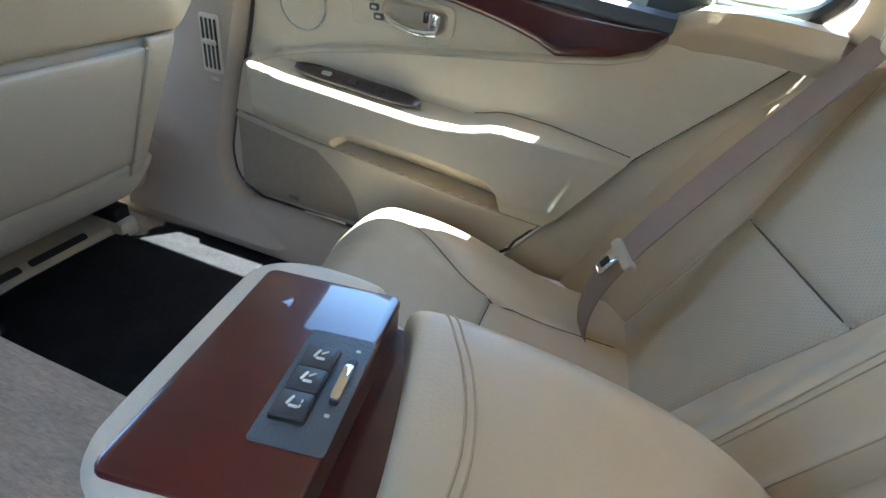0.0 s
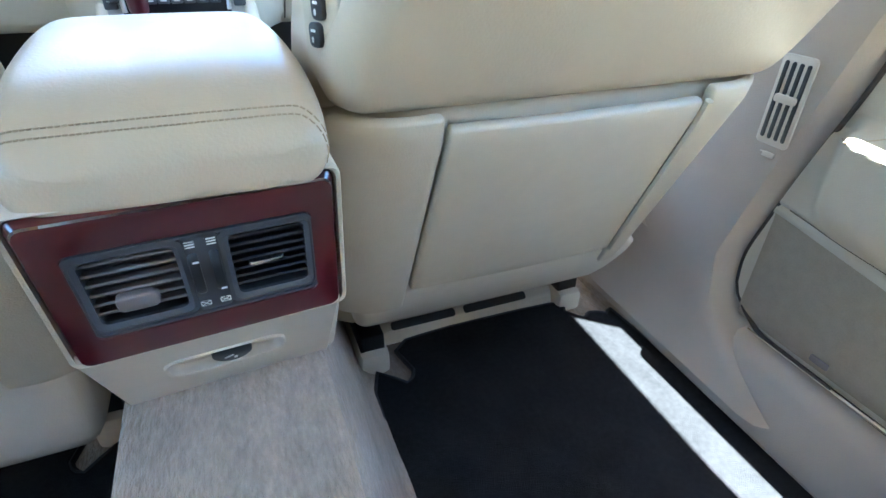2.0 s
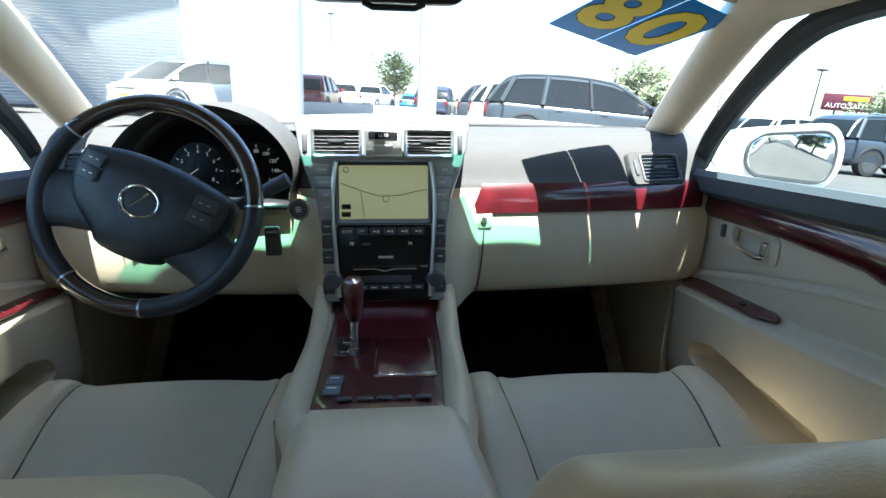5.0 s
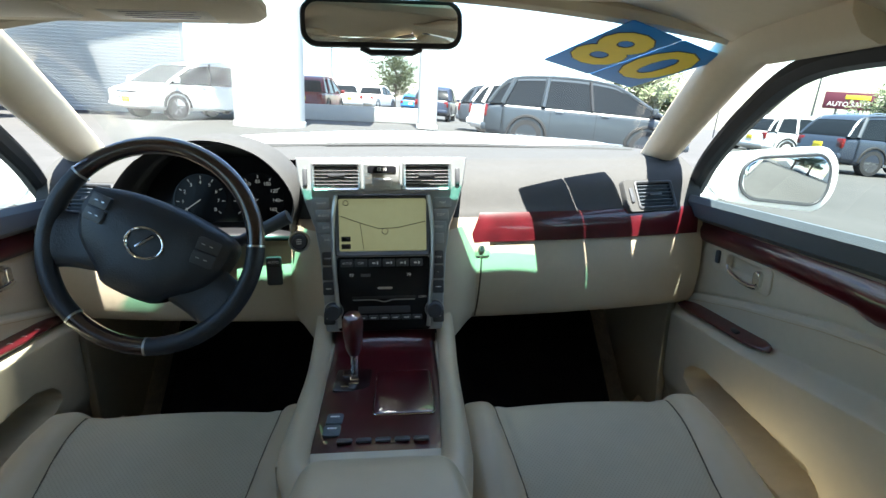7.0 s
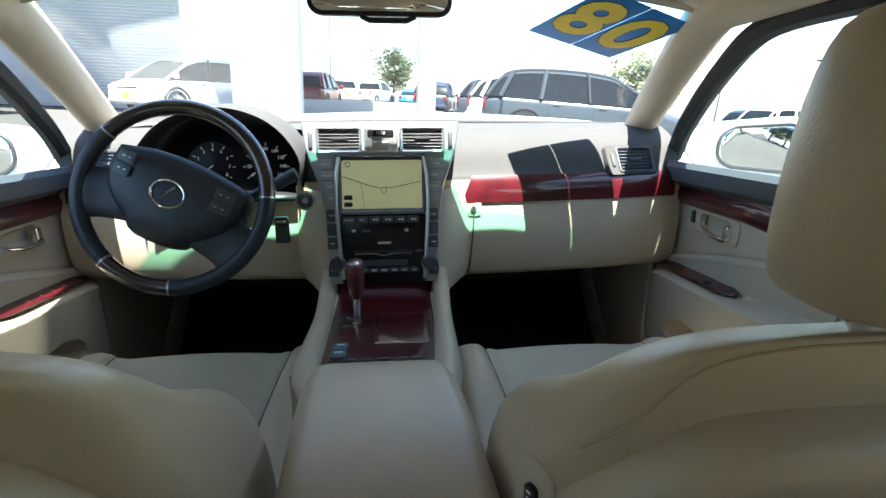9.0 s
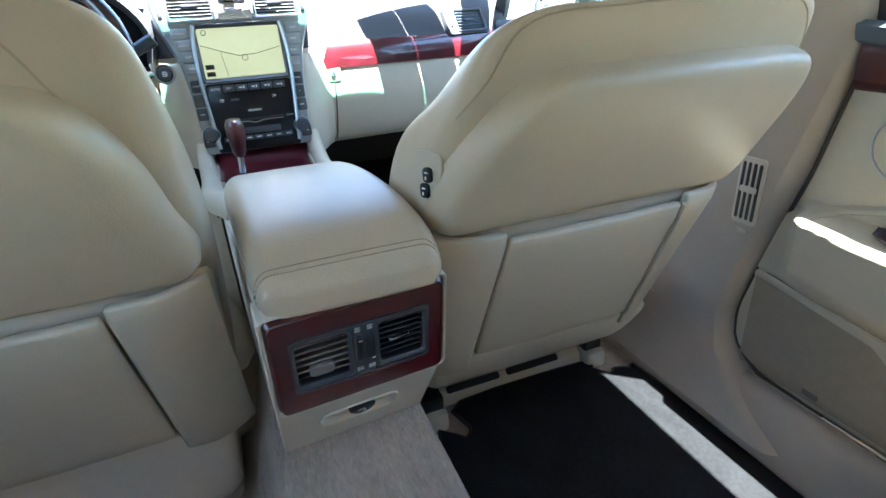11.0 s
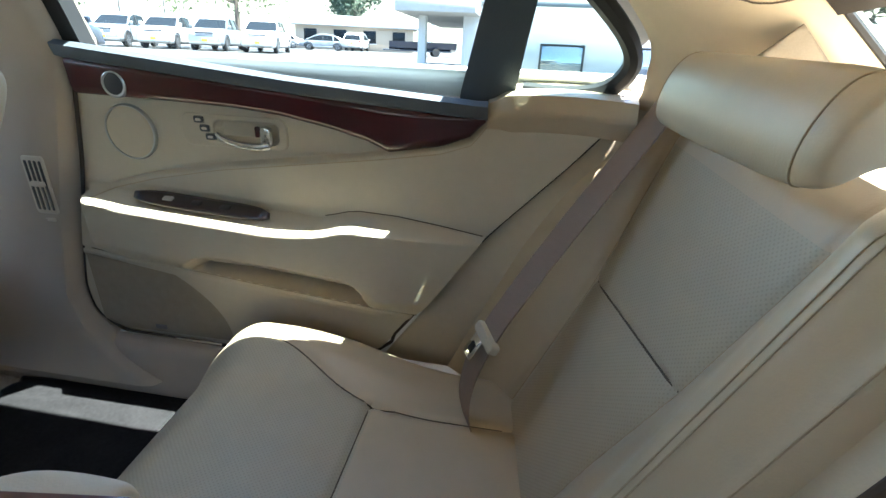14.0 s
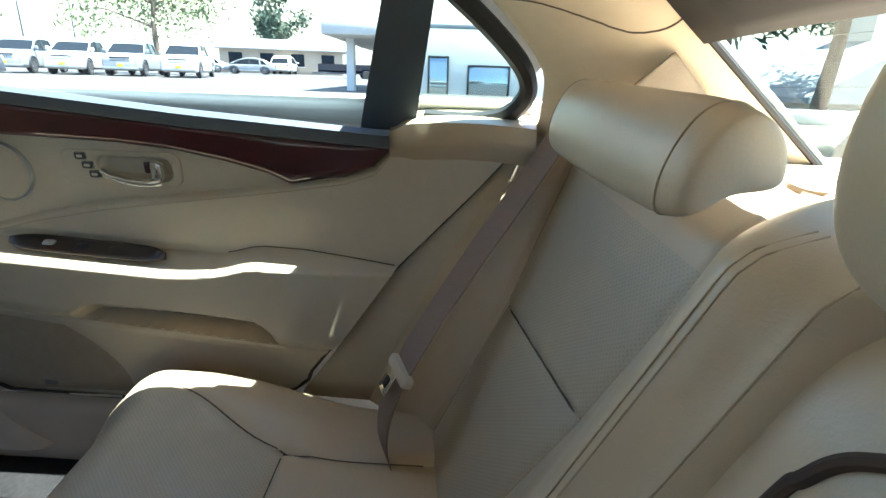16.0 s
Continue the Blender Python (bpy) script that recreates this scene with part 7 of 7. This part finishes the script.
SLATEBLUE = (0.036, 0.046, 0.056)
for kind, col, px, py, hx, hy, lab in (
        ("suv", W_, -6.7, 19.2, -0.5, -0.87, "white family SUV parked under a white canopy"),
        ("suv", (0.12, 0.13, 0.14), -6.0, 25.0, -0.30, -0.95, "dark grey SUV parked behind a white one"),
        ("suv", RED_, -4.0, 27.3, 0.10, 1.0, "dark red SUV seen from behind in the lot"),
        ("pickup", W_, -4.1, 41.5, -0.25, 1.0, "white pickup truck far off in the lot"),
        ("pickup", W_, -2.0, 45.0, 0.30, 1.0, "white pickup truck far off in the lot"),
        ("sedan", BLUE_, 1.3, 49.0, 0.15, 1.0, "bright blue car far off in the lot"),
        ("suv", NAVY, 2.1, 31.0, 0.2, 1.0, "dark navy SUV behind a white column"),
        ("suv", DGREY, 4.7, 21.4, 0.97, -0.22, "dark grey SUV parked behind a white one"),
        ("suv", W_, 4.6, 17.3, 0.96, -0.25, "white SUV parked beside a grey one"),
        ("suv", SLATEBLUE, 4.5, 13.65, 0.965, -0.26, "slate grey crossover parked side-on with alloy wheels"),
        ("suv", W_, 17.1, 22.2, 0.99, 0.05, "white crossover parked in a row"),
        ("suv", NAVY, 21.0, 29.5, 0.99, 0.05, "dark crossover parked in a row"),
        ("suv", (0.03, 0.04, 0.06), 15.1, 16.0, 0.99, 0.03, "dark blue crossover parked in a row"),
        ("pickup", SILV, 31.0, 25.4, -1.0, -0.28, "silver pickup truck parked in a row"),
        ("pickup", W_, 31.4, 22.5, -1.0, -0.28, "white pickup truck parked in a row"),
        ("pickup", SILV, 32.0, 19.7, -1.0, -0.28, "silver pickup truck parked in a row"),
        ("pickup", W_, 32.6, 16.8, -1.0, -0.28, "white pickup truck parked in a row"),
        ("sedan", SILV, 51.0, 20.4, -0.25, 0.97, "silver sedan parked before a low house"),
        ("sedan", W_, 54.0, 26.5, -0.5, 0.87, "white car parked far across the lot"),
        ("suv", W_, 57.5, 19.3, 1.0, 0.1, "white car parked beside a low house"),
        ("sedan", W_, -5.5, 4.1, 0.05, 1.0, "white sedan parked alongside")):
    vehicle(kind, col, px, py, heading(hx, hy), lab)


# ---- canopy with columns ahead ----
def canopy():
    t = thing("canopy", "white stucco canopy on round columns over the lot", "canopy", group="")
    stand(t, lot(-4.0, 12.0))
    part("roof_slab", box(-15.0, 3.2, 4.3, 12.5, 7.5, 8.4, 0.05), STUCCO, t)
    for (az, d), r in (((-13.2, 16.8), 1.0), ((2.9, 18.6), 0.33)):
        px, py = at_bearing(az, d)
        m = Matrix.Translation((px + 4.0, py - 12.0, 0))
        prof = [(r + 0.04, 0.0), (r + 0.04, 0.12)]
        for i in range(78):
            prof += [(r, 0.13 + i * 0.095), (r + 0.008, 0.16 + i * 0.095)]
        part("column", lathe(prof, m, 32), STUCCO, t, "ribbed white round column")
    wall = part("back_wall", box(-14.5, -4.05, 9.9, 10.3, -0.6, 7.5, 0.02), STUCCO, t, "ribbed white wall under the canopy")
    for i in range(62):
        part("rib", box(-14.4, -4.04, 9.87, 9.92, 0.1 + 0.115 * i, 0.16 + 0.115 * i, 0.01), STUCCO, wall)
    part("low_wall", box(-0.6, 4.8, 10.3, 10.6, 0, 0.6, 0.03), CONCRETE, t, "low pale concrete wall")
    return t


canopy()


def office():
    t = thing("office_building", "white stucco office with dark-framed windows and flat eave", "building")
    stand(t, SLOPE @ pose(20.1, 0.0, 0.0))
    part("wall", box(0.0, 8.0, -6.0, 2.8, 0, 3.0, 0.03), STUCCO, t, "white stucco wall")
    part("eave", box(-1.4, 8.0, 2.2, 5.0, 2.55, 3.05, 0.05), CONCRETE, t, "grey flat eave")
    part("post", box(0.2, 0.5, 4.2, 4.5, 0, 2.6, 0.03), STUCCO, t)
    part("parapet", box(-0.08, 8.0, -6.0, 2.85, 2.95, 3.12, 0.03), ROOFING, t)
    FRAME = material("black_window_frame", (0.015, 0.016, 0.018), 0.4)
    PANE = material("reflective_office_glass", (0.30, 0.36, 0.40), 0.04, metal=0.75, vary=0.05)
    for y0, y1, z0, z1 in ((0.70, 1.40, 0.02, 2.0), (-1.55, -0.05, 0.55, 1.72), (-4.6, -3.2, 0.55, 1.72)):
        w = part("window", plate([(-(y1 - y0) / 2, -(z1 - z0) / 2), ((y1 - y0) / 2, -(z1 - z0) / 2), ((y1 - y0) / 2, (z1 - z0) / 2), (-(y1 - y0) / 2, (z1 - z0) / 2)], 0.02, along((-0.001, (y0 + y1) / 2, (z0 + z1) / 2), (0, -1, 0), (0, 0, 1))), PANE, t, "reflective window pane")
        for a, b in (((y0, z0), (y1, z0)), ((y1, z0), (y1, z1)), ((y1, z1), (y0, z1)), ((y0, z1), (y0, z0))):
            part("frame_bar", box(-0.05, 0.0, min(a[0], b[0]) - 0.035, max(a[0], b[0]) + 0.035, min(a[1], b[1]) - 0.035, max(a[1], b[1]) + 0.035, 0.006), FRAME, w)
    return t


office()


def house(x, y, turn, w, d, h, rise, wall, label, z=0.0):
    t = thing("house", label, "house", group="houses")
    stand(t, lot(x, y, z, turn))
    part("wall", box(-w / 2, w / 2, -d / 2, d / 2, 0, h, 0.02), wall, t)
    e = 0.5
    part("roof", loft([[Vector((xx, -d / 2 - e, h)), Vector((xx, -d / 2 - e, h - 0.15)), Vector((xx, d / 2 + e, h - 0.15)), Vector((xx, d / 2 + e, h)), Vector((xx, 0, h + rise))] for xx in (-w / 2 - e, w / 2 + e)]), ROOFING, t, "grey shingle roof", smooth=False)
    for i in range(4):
        xx = -w / 2 + w * (i + 0.5) / 4
        for s in (1, -1):
            f = part("window", box(xx - 0.7, xx + 0.7, s * d / 2 - 0.04, s * d / 2 + 0.04, 0.8, 2.1, 0.01), DARKGLASS, t, "dark window")
            part("window_sill", box(xx - 0.8, xx + 0.8, s * d / 2 - 0.08, s * d / 2 + 0.08, 0.72, 0.80, 0.01), STUCCO, f)
    part("chimney", box(-w / 2 + 1.0, -w / 2 + 2.2, -0.6, 0.6, h + 0.2, h + rise + 1.2, 0.03), wall, t)
    return t


hx_, hy_ = at_bearing(72.0, 67.0)
house(hx_, hy_, heading(-0.25, 0.97) + 90, 13.0, 8.0, 2.6, 1.1, TANWALL, "low house with a grey shallow roof across the lot")
house(21.0, -12.3, 20, 8.0, 8.0, 2.8, 2.0, STUCCO, "pale house with a grey gabled roof behind trees", -2.4)
house(-16.0, 9.0, 80, 14.0, 9.0, 3.4, 1.6, TANWALL, "tan building beside the lot")


# ---- trees ----
def tree(x, y, height, spread, leaf, label, seed, droop=0.0, trunk=0.22, n=5200, size=0.22, z=0.0):
    rnd = random.Random(seed)
    t = thing("tree", label, "tree", group="trees")
    stand(t, lot(x, y, z, rnd.uniform(0, 360)))
    part("trunk", tube(smooth_line([(0, 0, -0.1), (0.06 * height * 0.1, 0.1, height * 0.25), (-0.1, 0.05, height * 0.5), (0.05, -0.1, height * 0.8)], 5), lambda u: trunk * (1 - 0.8 * u), 10), BARK, t, "tapered trunk")
    limbs, tips = None, []
    for i in range(13):
        a, z0 = rnd.uniform(0, 2 * math.pi), height * rnd.uniform(0.25, 0.75)
        ln = spread * rnd.uniform(0.55, 1.0) * (1 - 0.35 * z0 / height)
        p = [Vector((0, 0, z0))]
        for k in (0.35, 0.7, 1.0):
            p.append(Vector((math.cos(a) * ln * k, math.sin(a) * ln * k, z0 + ln * (0.55 * k - droop * k * k) + rnd.uniform(-0.2, 0.2))))
        limbs = tube(smooth_line(p, 4), lambda u: trunk * 0.4 * (1 - 0.85 * u), 6, limbs)
        tips += p[1:] + [p[-1] + Vector((rnd.gauss(0, 0.6), rnd.gauss(0, 0.6), rnd.gauss(0.3, 0.5))) for _ in range(3)]
    tips += [Vector((rnd.gauss(0, spread * 0.25), rnd.gauss(0, spread * 0.25), height * rnd.uniform(0.75, 1.0))) for _ in range(8)]
    part("limb", limbs, BARK, t, "spreading limbs")
    verts, faces = [], []
    for i in range(n):
        c = tips[rnd.randrange(len(tips))] + Vector((rnd.gauss(0, spread * 0.13), rnd.gauss(0, spread * 0.13), rnd.gauss(0, spread * 0.11) - droop * abs(rnd.gauss(0, 1.1))))
        d = Vector((rnd.gauss(0, 1), rnd.gauss(0, 1), rnd.gauss(-droop, 1))).normalized()
        q = d.orthogonal().normalized() * size * rnd.uniform(0.12, 0.3)
        l = d * size * rnd.uniform(0.5, 1.1)
        k = len(verts)
        verts += [c - l, c + q, c + l, c - q]
        faces.append((k, k + 1, k + 2, k + 3))
    me = bpy.data.meshes.new("crown")
    me.from_pydata(verts, [], faces)
    me.materials.append(leaf)
    ob = new("crown", me)
    ob.parent = t
    ob["label"] = "uneven crown of small leaves"
    return t


tx, ty = at_bearing(61.0, 43.0)
tree(tx, ty, 11.0, 5.6, LEAF, "feathery green shade tree behind parked trucks", 3, 0.45, 0.22, 4200, 0.26)
tx, ty = at_bearing(71.7, 85.0)
tree(tx, ty, 12.5, 4.0, PINE, "dark pine tree behind a low house", 5, 0.0, 0.3, 2500, 0.5)
for i, (xx, yy, hh, sp) in enumerate(((17.0, -7.6, 9.0, 3.0), (15.0, -9.6, 10.0, 3.4), (27.0, -17.5, 11.0, 4.2), (9.5, -11.0, 9.5, 3.4), (3.0, -13.0, 9.0, 3.4))):
    tree(xx, yy, hh, sp, PINE, "tall blue-green pine behind the car", 11 + i, 0.1, 0.22, 6000, 0.26)
for az, d, hh, sd in ((24.5, 34.0, 4.5, 31), (45.5, 48.0, 6.5, 32), (-0.5, 62.0, 6.0, 33)):
    tx, ty = at_bearing(az, d)
    tree(tx, ty, hh, hh * 0.45, LEAF, "green roadside tree beyond the parked cars", sd, 0.1, 0.18, 3000, 0.3)


def street_sign():
    px, py = at_bearing(41.2, 66.0)
    t = thing("street_sign", "dark red dealer sign on tall grey posts", "sign")
    stand(t, lot(px, py, 0, 180 - 41.2))
    for s in (1, -1):
        part("post", tube([(s * 0.9, 0, 0), (s * 0.9, 0, 5.0)], 0.10, 10), GREY, t)
    p = part("panel", box(-2.1, 2.1, -0.14, 0.14, 4.0, 5.6, 0.04), material("dark_red_sign", (0.10, 0.015, 0.03), 0.5), t)
    text("AUTO SALES", along((0, 0.16, 4.45), (-1, 0, 0), (0, 0, 1)), 0.62, WHITE, p)
    part("printed_mark", box(-1.6, 0.4, 0.14, 0.17, 4.95, 5.35, 0.01), PLATE_YELLOW, p)
    part("lower_panel", box(-0.7, 0.7, -0.1, 0.1, 2.9, 3.9, 0.03), STUCCO, t)
    return t


street_sign()


def lamp_post(az, d, h):
    px, py = at_bearing(az, d)
    t = thing("lamp_post", "slim grey lot lamp post with a box lamp", "lamp post", group="lamp posts")
    stand(t, lot(px, py))
    part("pole", tube([(0, 0, 0), (0, 0, h)], lambda u: 0.09 - 0.03 * u, 8), GREY, t)
    part("lamp_head", box(-0.35, 0.35, -0.25, 0.25, h, h + 0.18, 0.04), GREY, t)
    return t


for az, d, h in ((38.8, 55.0, 6.5), (31.5, 70.0, 7.5), (-6.9, 60.0, 9.0), (51.0, 60.0, 7.0), (54.5, 66.0, 7.0)):
    lamp_post(az, d, h)


def trailer_boat():
    px, py = at_bearing(79.0, 46.0)
    t = thing("boat_trailer", "dark boat with a tower frame on a trailer", "boat")
    stand(t, lot(px, py, 0, heading(-0.3, 0.95)))
    part("hull", loft([[Vector((a * k, yy, 0.55 + b)) for a, b in ((-1, 0.55), (1, 0.55), (0.75, 0.05), (0, -0.15), (-0.75, 0.05))] for yy, k in ((-2.6, 0.95), (0, 1.05), (1.8, 0.8), (2.9, 0.1))]), material("navy_hull", NAVY, 0.25, coat=0.8), t)
    part("tower_frame", tube([(-0.8, -0.4, 1.1), (-0.8, -0.7, 2.5), (0.8, -0.7, 2.5), (0.8, -0.4, 1.1)], 0.05, 8), ALLOY, t)
    part("trailer", box(-0.7, 0.7, -2.2, 3.4, 0.35, 0.47, 0.03), GREY, t)
    for s in (1, -1):
        part("wheel", lathe([(0.12, -0.1), (0.3, -0.1), (0.32, 0), (0.3, 0.1), (0.12, 0.1)], along((s * 0.95, -0.9, 0.32), (0, 1, 0), (0, 0, 1)), 18), TYRE, t)
    return t


trailer_boat()

# far hills all round
hills = sheet(lambda u, v: Vector((900 * math.cos(2 * math.pi * u), 900 * math.sin(2 * math.pi * u), -30 + (42 + 16 * noise.noise((u * 30, 0, 0)) + 10 * noise.noise((u * 90, 5, 0))) * v)), 240, 3)
hb = part("hills", hills, HILL)
stand(hb, SLOPE)
tagged(hb, "low hazy tan hills on the horizon", "hills", kind="structure")
